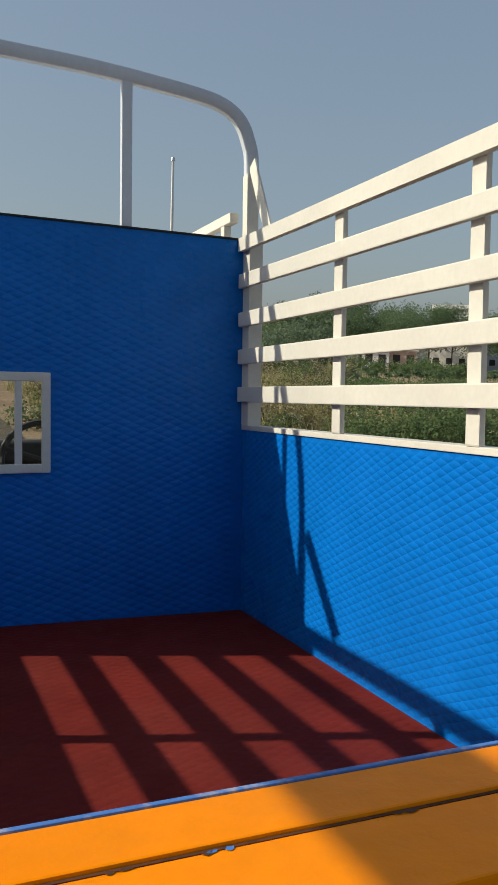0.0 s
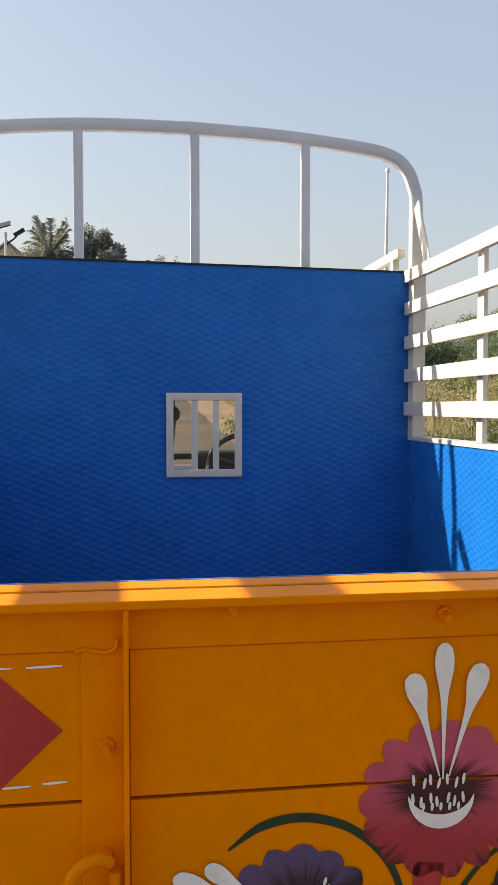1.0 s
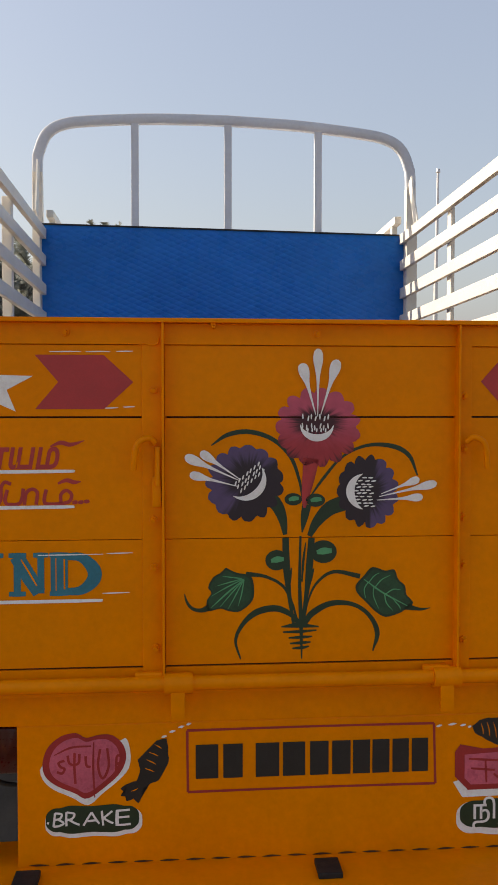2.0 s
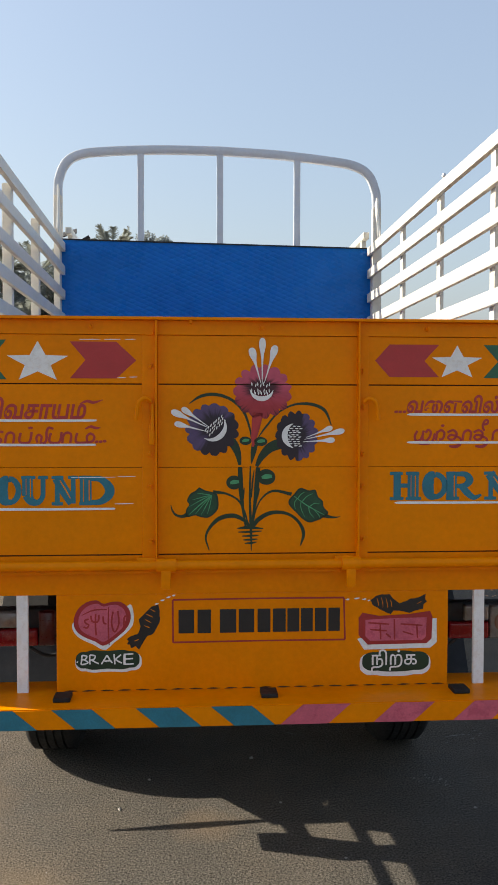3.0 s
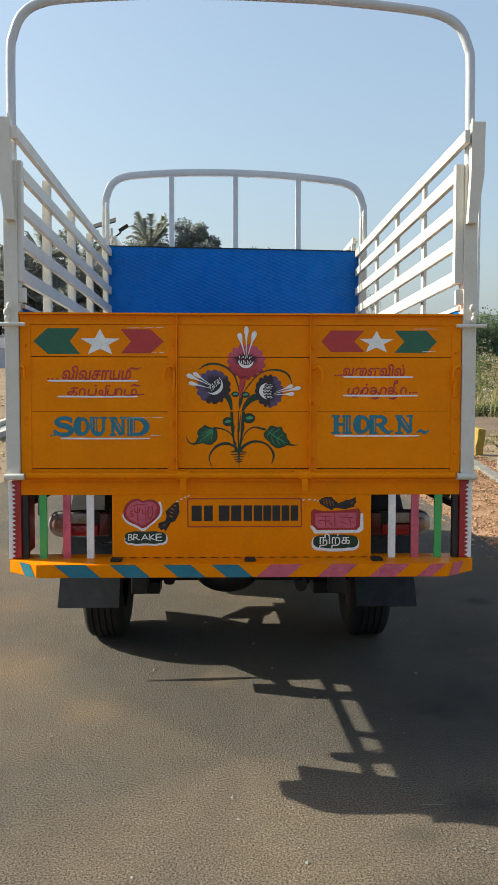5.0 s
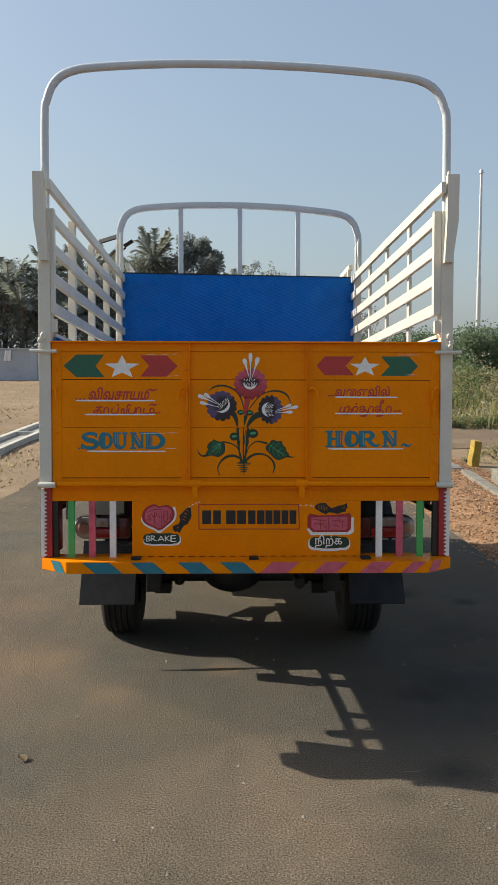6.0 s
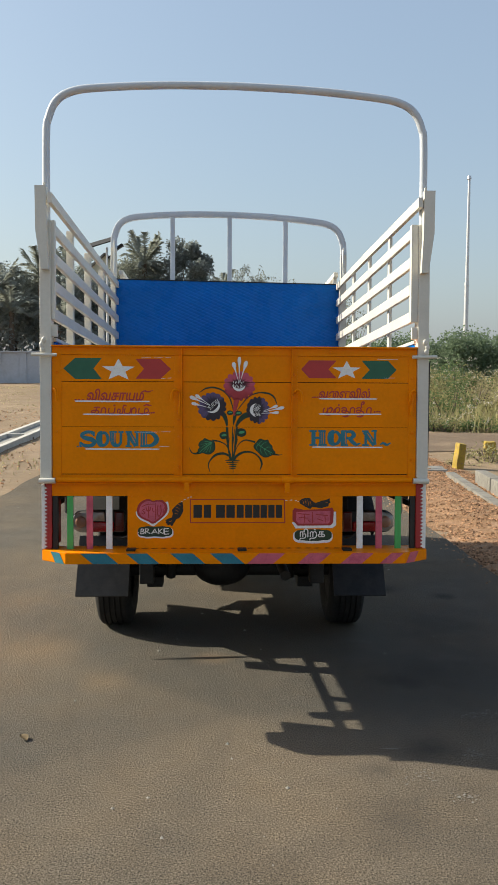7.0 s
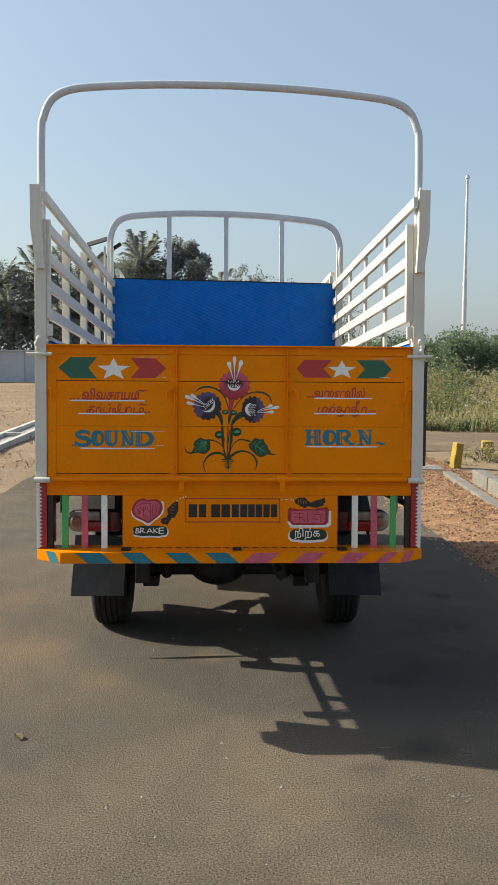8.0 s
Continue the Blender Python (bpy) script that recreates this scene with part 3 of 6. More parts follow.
for x0, x1 in ((-0.770, -0.733), (-0.260, -0.2285), (0.2385, 0.262), (0.736, 0.770)):
    part("stile", boxed(x0, x1, -0.0028, 0.0075, 1.006, 1.560, 0.0015), ORANGE, gate)
for x in RIBS:
    part("rib", boxed(x - 0.0034, x + 0.0006, -0.0185, 0.006, 1.004, 1.5755, 0.0012), ORANGE, gate)
part("top_band", boxed(-0.770, 0.770, -0.0030, 0.0075, 1.543, 1.5755, 0.001), ORANGE, gate)
part("top_lip", boxed(-0.771, 0.771, -0.0195, 0.0168, 1.5757, 1.5822, 0.0010), ORANGE, gate, "orange folded top lip")
part("top_strip", boxed(-0.771, 0.771, 0.0185, 0.044, 1.563, 1.5832, 0.0010), ORANGE, gate)
part("groove_dirt", boxed(-0.770, 0.770, 0.0140, 0.0212, 1.565, 1.5765), GROOVE, gate, "brown groove of dirt and painted-in shade")
# dark strip over the sunlit groove wall, shade given as colour
part("groove_dirt", boxed(-0.770, 0.770, 0.0171, 0.0184, 1.567, 1.5820), GROOVE, gate, "brown groove of dirt and painted-in shade")
part("back_edge", boxed(-0.769, 0.769, 0.0442, 0.0466, 1.561, 1.5836, 0.0006), BLUE_WORN, gate, "blue edge with chipped paint")
rnd = random.Random(31)
for k in range(17):
    x = -0.225 + 0.30 * rnd.random() ** 1.6
    w, d = rnd.uniform(0.001, 0.0032), rnd.uniform(0.0006, 0.0014)
    y = 0.0166 - d * 0.5
    chip = [(x - w, y, 1.58250), (x - w * 0.2, y - d, 1.58250), (x + w * 0.7, y - d * 0.4, 1.58250), (x + w, y + d * 0.6, 1.58250), (x - w * 0.3, y + d, 1.58250)]
    part("paint_chip", (chip, [], [(0, 1, 2, 3, 4)]), BLUE_WORN if k % 5 == 0 else P_DARKBROWN, gate)
part("inner_sheet", boxed(-0.765, 0.765, 0.0342, 0.040, 1.022, 1.567), BLUE, gate, "blue inner face")
part("hinge_rod", tube([(-0.75, -0.014, 1.018), (0.75, -0.014, 1.018)], 0.0115, 14), ORANGE, gate, "orange hinge pipe", smooth=True)
part("bottom_band", boxed(-0.770, 0.770, -0.006, 0.007, 0.998, 1.0055, 0.001), ORANGE, gate)
for x in (-0.205, 0.220):
    kn = tube([(x - 0.022, -0.014, 1.018), (x + 0.022, -0.014, 1.018)], 0.0165, 14)
    box(kn, x - 0.012, x + 0.010, -0.026, -0.018, 0.965, 1.014, 0.002)
    part("hinge", kn, ORANGE, gate, "orange hinge knuckle and strap", smooth=True)
for x in (RIBS[0] - 0.006, RIBS[1] - 0.016):
    part("hinge_cover", boxed(x - 0.040, x + 0.003, -0.016, -0.004, 1.008, 1.036, 0.003), ORANGE, gate)
weld = tube(smooth_line([(-0.2640, -0.0035, 1.5425), (-0.2570, -0.0040, 1.5445), (-0.2500, -0.0035, 1.5430), (-0.2420, -0.0045, 1.5420), (-0.2350, -0.0050, 1.5450), (-0.2340, -0.0050, 1.5520)], 5), 0.0016, 8)
part("weld_bead", weld, ORANGE, gate, "painted-over weld bead", smooth=True)
gb = bmesh.new()
cyl(gb, (0, -0.0025, 0), (0, -0.0065, 0), 0.0068, 0.0064, 6)
cyl(gb, (0, -0.0065, 0), (0, -0.014, -0.001), 0.0036, 0.0033, 8)
gate_bolt = part("bolt", gb, ORANGE, gate)
gate_bolt.location = (-0.242, 0, 1.473)
for x, z in ((-0.244, 1.392), (-0.243, 1.272), (-0.242, 1.198), (-0.240, 1.072), (0.249, 1.465), (0.250, 1.381), (0.249, 1.272), (0.249, 1.196), (0.251, 1.074),
             (-0.375, 1.561), (0.013, 1.561), (0.40, 1.561), (-0.752, 1.47), (0.753, 1.45), (0.753, 1.22), (0.753, 1.10), (-0.752, 1.22)):
    again(gate_bolt, x, 0, z)
nut = bmesh.new()
cyl(nut, (-0.150, -0.011, 1.5758), (-0.150, -0.011, 1.5715), 0.0050, 0.0046, 6)
cyl(nut, (-0.150, -0.011, 1.5715), (-0.149, -0.012, 1.5675), 0.0032, 0.0030, 8)
part("nut", nut, ORANGE, gate)
for x, d in ((-0.240, -0.9), (0.250, 0.85), (0.764, -0.8), (-0.762, 0.38)):
    hk = tube(smooth_line([(x, -0.014, 1.392), (x + d * 0.012, -0.022, 1.399), (x + d * 0.030, -0.026, 1.388), (x + d * 0.036, -0.024, 1.350)], 6), 0.0048, 10)
    part("hook", hk, ORANGE, gate, "orange bent-rod hook", smooth=True)
for x in (-0.236, 0.748):
    lt = tube([(x, -0.013, 1.385), (x, -0.014, 1.325)], 0.0045, 10)
    box(lt, x - 0.009, x + 0.006, -0.014, -0.004, 1.292, 1.340, 0.004)
    part("latch", lt, ORANGE, gate, "orange drop latch", smooth=True)

# ---- tail panel, guards and bumper ----
tail = part("tail_panel", boxed(-0.790, 0.790, 0.012, 0.05, 0.947, 1.003, 0.002), ORANGE, truck, "orange rear cross panel with painted signs")
part("number_panel", boxed(-0.458, 0.460, 0.014, 0.045, 0.700, 0.9475, 0.003), ORANGE, tail)
for s in (-1, 1):
    part("guard_bar", boxed(s * 0.522, s * 0.548, 0.014, 0.026, 0.705, 0.948, 0.002), P_WHITE, tail, "white guard bar")
    part("guard_bar", boxed(s * 0.604, s * 0.631, 0.014, 0.026, 0.705, 0.948, 0.002), P_PINK, tail, "pink guard bar")
    part("guard_bar", boxed(s * 0.687, s * 0.713, 0.014, 0.026, 0.705, 0.948, 0.002), P_GREENBAR, tail, "green guard bar")
    part("guard_edge", boxed(s * 0.752, s * 0.774, 0.016, 0.040, 0.705, 0.948, 0.002), P_BLACK, tail, "black guard upright")
    # the left one has an unseen added depth that keeps sun off the bumper
    cp = part("corner_guard", boxed(s * 0.775, s * 0.805, 0.006, 0.220 if s < 0 else 0.045, 0.7235, 1.000, 0.003), P_CRIMSON, tail, "crimson corner upright with white teeth")
    part("edge_strip", boxed(s * 0.8055, s * 0.817, 0.002, 0.040, 0.7235, 0.998, 0.001), P_WHITE, cp)
    teeth_v, teeth_f = [], []
    for k in range(17):
        z = 0.717 + 0.0155 * k
        b = len(teeth_v)
        teeth_v += [(s * 0.8056, 0.0045, z + 0.010), (s * 0.8056, 0.0045, z + 0.0235), (s * 0.793, 0.0045, z + 0.016)]
        teeth_f.append((b, b + 1, b + 2))
    part("painted_teeth", (teeth_v, [], teeth_f), P_WHITE, cp, "white painted saw teeth")
    part("brace", tube([(s * 0.75, 0.05, 0.935), (s * 0.70, 0.07, 0.962)], 0.008), P_BLACK, tail)
    part("side_link", boxed(s * 0.735, s * 0.742, 0.12, 0.14, 0.86, 0.95, 0.001), STEEL, tail)
    guard = part("side_guard_rail", boxed(s * 0.786, s * 0.804, 0.10, 1.12, 0.882, 0.908, 0.003), CHASSIS, truck, "black side guard rail under the bed")
    for y in (0.14, 0.545, 0.91, 1.09):
        part("rail_bracket", boxed(s * 0.788, s * 0.800, y - 0.028, y + 0.028, 0.9085, 0.962, 0.002), CHASSIS, guard)

bp = bmesh.new()
outline = [(-0.815, 0.100), (-0.815, 0.0), (-0.700, -0.100), (0.705, -0.100), (0.822, 0.0), (0.822, 0.100)]
low, high = [[bp.verts.new((x, y, z)) for x, y in outline] for z in (0.676, 0.7215)]
for i in range(6):
    bp.faces.new((low[i], low[(i + 1) % 6], high[(i + 1) % 6], high[i]))
bp.faces.new(high), bp.faces.new(low[::-1])
bmesh.ops.bevel(bp, geom=[e for e in bp.edges], offset=0.0025, segments=2, affect="EDGES")
bumper = part("step_bumper", bp, ORANGE, truck, "orange step bumper with blue and pink stripes")


def face_patch(pts, mat, parent, name, label="", y=-0.1012):
    return part(name, ([(x, y, z) for x, z in pts], [], [tuple(range(len(pts)))]), mat, parent, label)


for x0, x1 in ((-0.640, -0.535), (-0.452, -0.366), (-0.270, -0.178), (-0.106, -0.016)):
    face_patch([(x0, 0.7205), (x1, 0.7205), (x1 + 0.052, 0.677), (x0 + 0.052, 0.677)], P_TEAL, bumper, "stripe", "teal blue slanted stripe")
for x0, x1 in ((0.098, 0.205), (0.306, 0.396), (0.487, 0.575), (0.650, 0.700)):
    face_patch([(x0, 0.7205), (x1, 0.7205), (x1 - 0.050, 0.677), (x0 - 0.050, 0.677)], P_PINK, bumper, "stripe", "pink slanted stripe")
for s, m in ((-1, P_TEAL), (1, P_PINK)):
    a, b = (Vector((-0.700, -0.1012, 0)), Vector((-0.815, -0.0012, 0))) if s < 0 else (Vector((0.705, -0.1012, 0)), Vector((0.822, -0.0012, 0)))
    q = [a.lerp(b, t) + Vector((s * 0.0008, -0.0004, z)) for t, z in ((0.25, 0.7205), (0.62, 0.7205), (0.42, 0.677), (0.05, 0.677))]
    part("stripe", ([tuple(v) for v in q], [], [(0, 1, 2, 3)]), m, bumper)
for x in (-0.437, 0.028, 0.472):
    part("clamp", boxed(x - 0.019, x + 0.019, -0.058, -0.012, 0.7217, 0.7315, 0.002), CHASSIS, bumper, "black bumper clamp")

# tail lamps
def lens(x0, x1, z0, z1, y0, y1, inner, outer):
    """A moulded lens: rounded towards its inner and outer end by the two radii, its front edge eased."""
    pts = []
    for cx, cz, r, a0 in ((x1, z1, outer, 90), (x1, z0, outer, 0), (x0, z0, inner, -90), (x0, z1, inner, 180)):
        mx, mz = cx + (-r if cx == x1 else r), cz + (-r if cz == z1 else r)
        pts += [(mx + r * math.cos(radians(a0 - 15 * k)), mz + r * math.sin(radians(a0 - 15 * k))) for k in range(7)]
    bm = bmesh.new()
    rows = []
    mx, mz = (x0 + x1) / 2, (z0 + z1) / 2
    for y, k in ((y1, 0.0), (y0 + 0.005, 0.0), (y0 + 0.0015, 0.0022), (y0, 0.006)):
        rows.append([bm.verts.new((x + (mx - x) * k / abs(x1 - x0) * 2, y, z + (mz - z) * k / abs(z1 - z0) * 2)) for x, z in pts])
    n = len(pts)
    for a, b in zip(rows, rows[1:]):
        for i in range(n):
            bm.faces.new((a[i], a[(i + 1) % n], b[(i + 1) % n], b[i]))
    bm.faces.new(rows[-1]), bm.faces.new(rows[0][::-1])
    return bm


def mirrored(bm, s):
    if s < 0:
        for v in bm.verts:
            v.co.x = -v.co.x
        bmesh.ops.reverse_faces(bm, faces=bm.faces[:])
    return bm


for s in (-1, 1):
    tl = part("tail_lamp", mirrored(lens(0.500, 0.742, 0.752, 0.853, 0.296, 0.330, 0.010, 0.046), s), DASH, truck, "tail lamp cluster with red and clear lenses", smooth=True)
    part("indicator_lens", mirrored(lens(0.660, 0.738, 0.757, 0.848, 0.276, 0.297, 0.004, 0.043), s), LENS_CLEAR, tl, "clear rounded indicator lens", smooth=True)
    bulb = bmesh.new()
    bmesh.ops.create_uvsphere(bulb, u_segments=18, v_segments=10, radius=0.027, matrix=pose(s * 0.697, 0.277, 0.802) @ Matrix.Diagonal((1.0, 0.35, 1.0, 1)))
    part("bulb_cover", bulb, LENS_AMBER, tl, "dull amber bulb cover", smooth=True)
    part("reverse_lens", mirrored(lens(0.590, 0.657, 0.805, 0.848, 0.278, 0.297, 0.003, 0.003), s), LENS_CLEAR, tl, smooth=True)
    part("stop_lens", mirrored(lens(0.548, 0.657, 0.757, 0.802, 0.278, 0.297, 0.003, 0.003), s), LENS_RED, tl, "red stop lens", smooth=True)
    part("side_lens", mirrored(lens(0.503, 0.545, 0.757, 0.848, 0.279, 0.297, 0.008, 0.003), s), LENS_DARKRED, tl, "dark red inner reflector", smooth=True)
    part("lamp_bracket", boxed(s * 0.50, s * 0.53, 0.331, 0.50, 0.80, 1.0, 0.004), CHASSIS, tl)
    part("cable", tube(smooth_line([(s * 0.60, 0.31, 0.82), (s * 0.58, 0.30, 0.76), (s * 0.52, 0.32, 0.72), (s * 0.45, 0.36, 0.75)], 6), 0.005, 8), DASH, tl)

# ---- underneath ----
chassis = part("chassis", boxed(-0.42, -0.355, 0.93, 4.1, 0.60, 0.72, 0.006), CHASSIS, truck, "black ladder chassis with axle and springs")
part("chassis_rail", boxed(0.355, 0.42, 0.93, 4.1, 0.60, 0.72, 0.006), CHASSIS, chassis)
for y in (0.80, 1.9, 2.8, 3.7):
    part("cross_member", boxed(-0.42 if y < 0.9 else -0.354, 0.42 if y < 0.9 else 0.354, y - 0.04, y + 0.04, 0.62, 0.70, 0.005), CHASSIS, chassis)
for y in (0.35, 0.9, 1.5, 2.1):
    part("bed_bearer", boxed(-0.76, 0.76, y - 0.03, y + 0.03, 0.915, BED - 0.041, 0.004), CHASSIS, chassis)
for s in (-1, 1):
    part("bed_runner", boxed(s * 0.355, s * 0.425, 0.72, LENGTH, 0.722, 0.879, 0.004), CHASSIS, chassis)
AXLE_Y, AXLE_Z, TYRE = 1.41, 0.005 + 0.04 * 1.41 + 0.322, 0.322
ax = bmesh.new()
cyl(ax, (-0.60, AXLE_Y, AXLE_Z), (0.60, AXLE_Y, AXLE_Z), 0.045, seg=14)
bmesh.ops.create_uvsphere(ax, u_segments=18, v_segments=12, radius=0.15, matrix=pose(-0.05, AXLE_Y - 0.02, AXLE_Z + 0.012) @ Matrix.Diagonal((1.12, 0.9, 0.74, 1)))
part("rear_axle", ax, CHASSIS, chassis, "black rear axle with round differential", smooth=True)
for s in (-1, 1):
    sp = bmesh.new()
    for k in range(5):
        w = 0.60 - 0.09 * k
        sweep(sp, smooth_line([(s * 0.44, AXLE_Y - w, AXLE_Z + 0.115 - 0.012 * k), (s * 0.44, AXLE_Y, AXLE_Z + 0.055 - 0.012 * k), (s * 0.44, AXLE_Y + w, AXLE_Z + 0.115 - 0.012 * k)], 5), [(-0.03, -0.005), (0.03, -0.005), (0.03, 0.005), (-0.03, 0.005)])
    part("leaf_spring", sp, CHASSIS, chassis)
    part("spring_plate", boxed(s * 0.395, s * 0.485, AXLE_Y - 0.07, AXLE_Y + 0.07, AXLE_Z - 0.10, AXLE_Z - 0.04, 0.004), CHASSIS, chassis)
    part("shackle", boxed(s * 0.405, s * 0.475, AXLE_Y - 0.66, AXLE_Y - 0.56, 0.42, 0.60, 0.006), CHASSIS, chassis)
    part("damper", tube([(s * 0.345, AXLE_Y - 0.10, AXLE_Z - 0.03), (s * 0.33, AXLE_Y - 0.22, 0.64)], 0.028, 10), CHASSIS, chassis)
    arc = [(AXLE_Y - 0.51 * math.cos(radians(a)), AXLE_Z + 0.51 * math.sin(radians(a))) for a in range(38, 150, 8)]
    gd = bmesh.new()
    sweep(gd, [(s * 0.684, y, z) for y, z in arc], [(-0.112, -0.003), (0.112, -0.003), (0.112, 0.003), (-0.112, 0.003)])
    guard = part("mudguard", gd, CHASSIS, truck, "black curved sheet mudguard over the tyre", smooth=True)
    # unseen skirt, added to fill out the shadow of the guard
    lip = bmesh.new()
    rim_ = [[lip.verts.new((s * 0.794, AXLE_Y - r * math.cos(radians(a)), AXLE_Z + r * math.sin(radians(a)))) for r in (0.335, 0.507)] for a in range(38, 184, 8)]
    rim_ += [[lip.verts.new((s * 0.797, v.co.y, v.co.z)) for v in q] for q in rim_]
    n = len(rim_) // 2
    for i in range(n - 1):
        for a, b in ((rim_[i], rim_[i + 1]), (rim_[n + i + 1], rim_[n + i])):
            lip.faces.new((a[0], a[1], b[1], b[0]))
        for q in (0, 1):
            lip.faces.new((rim_[i][q], rim_[i + 1][q], rim_[n + i + 1][q], rim_[n + i][q]))
    part("skirt", lip, CHASSIS, guard, "black side skirt of the mudguard")
    # unseen bent sheet, added to block sun along the outline of the road shadow
    blocker = bmesh.new()
    sweep(blocker, [(s * 0.684, 1.845, 0.52), (s * 0.684, 1.86, 0.585), (s * 0.684, 1.91, 0.604), (s * 0.684, 1.99, 0.638), (s * 0.684, 2.14, 0.708), (s * 0.684, 2.165, 0.79)], [(-0.112, -0.003), (0.112, -0.003), (0.112, 0.003), (-0.112, 0.003)])
    part("splash_sheet", blocker, CHASSIS, guard, "unseen bent black sheet ahead of the tyre, shaped to the road shadow")
    part("guard_stay", boxed(s * 0.60, s * 0.63, AXLE_Y - 0.02, AXLE_Y + 0.02, AXLE_Z + 0.512, 0.93, 0.003), CHASSIS, guard)
    fl = bmesh.new()
    sweep(fl, smooth_line([(s * 0.683, 1.012, 0.632), (s * 0.683, 0.965, 0.53), (s * 0.683, 0.91, 0.43), (s * 0.683, 0.856, 0.334)], 4), [(-0.138, -0.004), (0.138, -0.004), (0.138, 0.004), (-0.138, 0.004)])
    part("mudflap", fl, FLAP, truck, "dark rubber mudflap swung back from its mudguard")
# unseen box, added to close the shadow under the bed
underslung = part("tool_box", boxed(-0.765, -0.47, 1.72, 2.25, 0.792, 0.93, 0.012, 3), CHASSIS, chassis, "unseen black box under the bed, shaped to the road shadow", smooth=True)
part("lid", boxed(-0.772, -0.765, 1.74, 2.23, 0.805, 0.915, 0.003), CHASSIS, underslung)
ex = tube(smooth_line([(0.24, 3.0, 0.50), (0.24, 1.9, 0.50), (0.22, 1.5, 0.66), (0.24, 1.1, 0.56), (0.26, 0.55, 0.50)], 6), 0.025, 12)
part("exhaust_pipe", ex, CHASSIS, chassis, smooth=True)


def wheel(x, y, z, width, s):
    """Tyre with a grooved tread, and a dished steel rim."""
    w = width / 2
    prof = [(-w * 0.8, 0.185), (-w, 0.225), (-w * 1.04, 0.265), (-w * 0.93, TYRE - 0.018), (-w * 0.78, TYRE - 0.003)]
    cuts = 5
    tread = []
    for k in range(cuts):
        a, b = -w * 0.78 + 1.56 * w * k / cuts, -w * 0.78 + 1.56 * w * (k + 1) / cuts
        tread += [(a + 0.004, TYRE), (b - 0.004, TYRE)] + ([(b - 0.003, TYRE - 0.009), (b + 0.003, TYRE - 0.009)] if k < cuts - 1 else [])
    prof = prof + tread + [(-a, b) for a, b in prof[::-1]]
    seg = 40
    verts = [(x + a, y + r * math.cos(2 * math.pi * i / seg), z + r * math.sin(2 * math.pi * i / seg)) for i in range(seg) for a, r in prof]
    n = len(prof)
    faces = [(i * n + j, i * n + j + 1, ((i + 1) % seg) * n + j + 1, ((i + 1) % seg) * n + j) for i in range(seg) for j in range(n - 1)]
    wh = part("wheel", (verts, [], faces), RUBBER, truck, "black truck tyre on a steel rim", smooth=True)
    rim = bmesh.new()
    cyl(rim, (x - w * 0.8, y, z), (x + s * w * 0.35, y, z), 0.186, 0.186, 28)
    cyl(rim, (x + s * w * 0.35, y, z), (x + s * w * 0.75, y, z), 0.075, 0.055, 18)
    part("rim", rim, CHASSIS, wh, "dark dusty steel rim", smooth=True)


for s in (-1, 1):
    wheel(s * 0.661, AXLE_Y, AXLE_Z, 0.195, s)
    wheel(s * 0.665, 3.76, 0.005 + 0.04 * 3.76 + 0.322, 0.185, s)

# ---- cab ----
cab = part("cab", boxed(-0.78, 0.78, 2.36, 4.15, 0.62, 0.68, 0.01), CAB_PAINT, truck, "white truck cab with dashboard and steering wheel")
back = boxed(-0.78, -0.36, 2.36, 2.40, 0.68, 2.05)
box(back, 0.36, 0.78, 2.36, 2.40, 0.68, 2.05)
box(back, -0.36, 0.36, 2.36, 2.40, 0.68, 1.40)
box(back, -0.36, 0.36, 2.36, 2.40, 1.84, 2.05)
part("cab_back", back, CAB_PAINT, cab)
part("roof", boxed(-0.78, 0.78, 2.36, 3.62, 2.052, 2.10, 0.02), CAB_PAINT, cab)
for s in (-1, 1):
    part("cab_side", boxed(s * 0.745, s * 0.78, 2.402, 4.10, 0.682, 1.42, 0.01), CAB_PAINT, cab)
    part("rear_pillar", boxed(s * 0.745, s * 0.78, 2.402, 2.50, 1.422, 2.05, 0.008), CAB_PAINT, cab)
    pl = bmesh.new()
    sweep(pl, [(s * 0.757, 4.02, 1.41), (s * 0.735, 3.60, 2.06)], [(-0.025, -0.03), (0.025, -0.03), (0.025, 0.03), (-0.025, 0.03)])
    part("front_pillar", pl, CAB_PAINT, cab)
    part("head_lamp", boxed(s * 0.48, s * 0.72, 4.40, 4.43, 0.86, 1.02, 0.02), LENS_CLEAR, cab, "clear head lamp", smooth=True)
nose = bmesh.new()
sec = [(4.10, 0.66), (4.42, 0.66), (4.40, 1.10), (4.05, 1.40), (4.10, 1.40)]
a, b = [[nose.verts.new((x, y, z)) for y, z in sec[:4]] for x in (-0.77, 0.77)]
for i in range(4):
    nose.faces.new((a[i], a[(i + 1) % 4], b[(i + 1) % 4], b[i]))
nose.faces.new(a), nose.faces.new(b[::-1])
part("nose", nose, CAB_PAINT, cab)
dash = boxed(-0.74, 0.74, 3.62, 4.02, 1.16, 1.400, 0.04, 3)
box(dash, -0.70, 0.70, 3.66, 3.72, 1.452, 1.484, 0.008, 2)
box(dash, 0.10, 0.58, 3.64, 3.76, 1.39, 1.50, 0.03, 3)
for x in (-0.6, -0.2):
    box(dash, x - 0.02, x + 0.02, 3.67, 3.71, 1.38, 1.455)
part("dashboard", dash, DASH, cab, "dark grey dashboard", smooth=True)
for x in (-0.32, 0.34):
    seat = boxed(x - 0.24, x + 0.24, 2.75, 3.25, 0.86, 1.02, 0.04, 3)
    box(seat, x - 0.23, x + 0.23, 2.62, 2.75, 0.98, 1.36, 0.04, 3)
    part("seat", seat, TRIM, cab, "grey cab seat", smooth=True)
sw = bmesh.new()
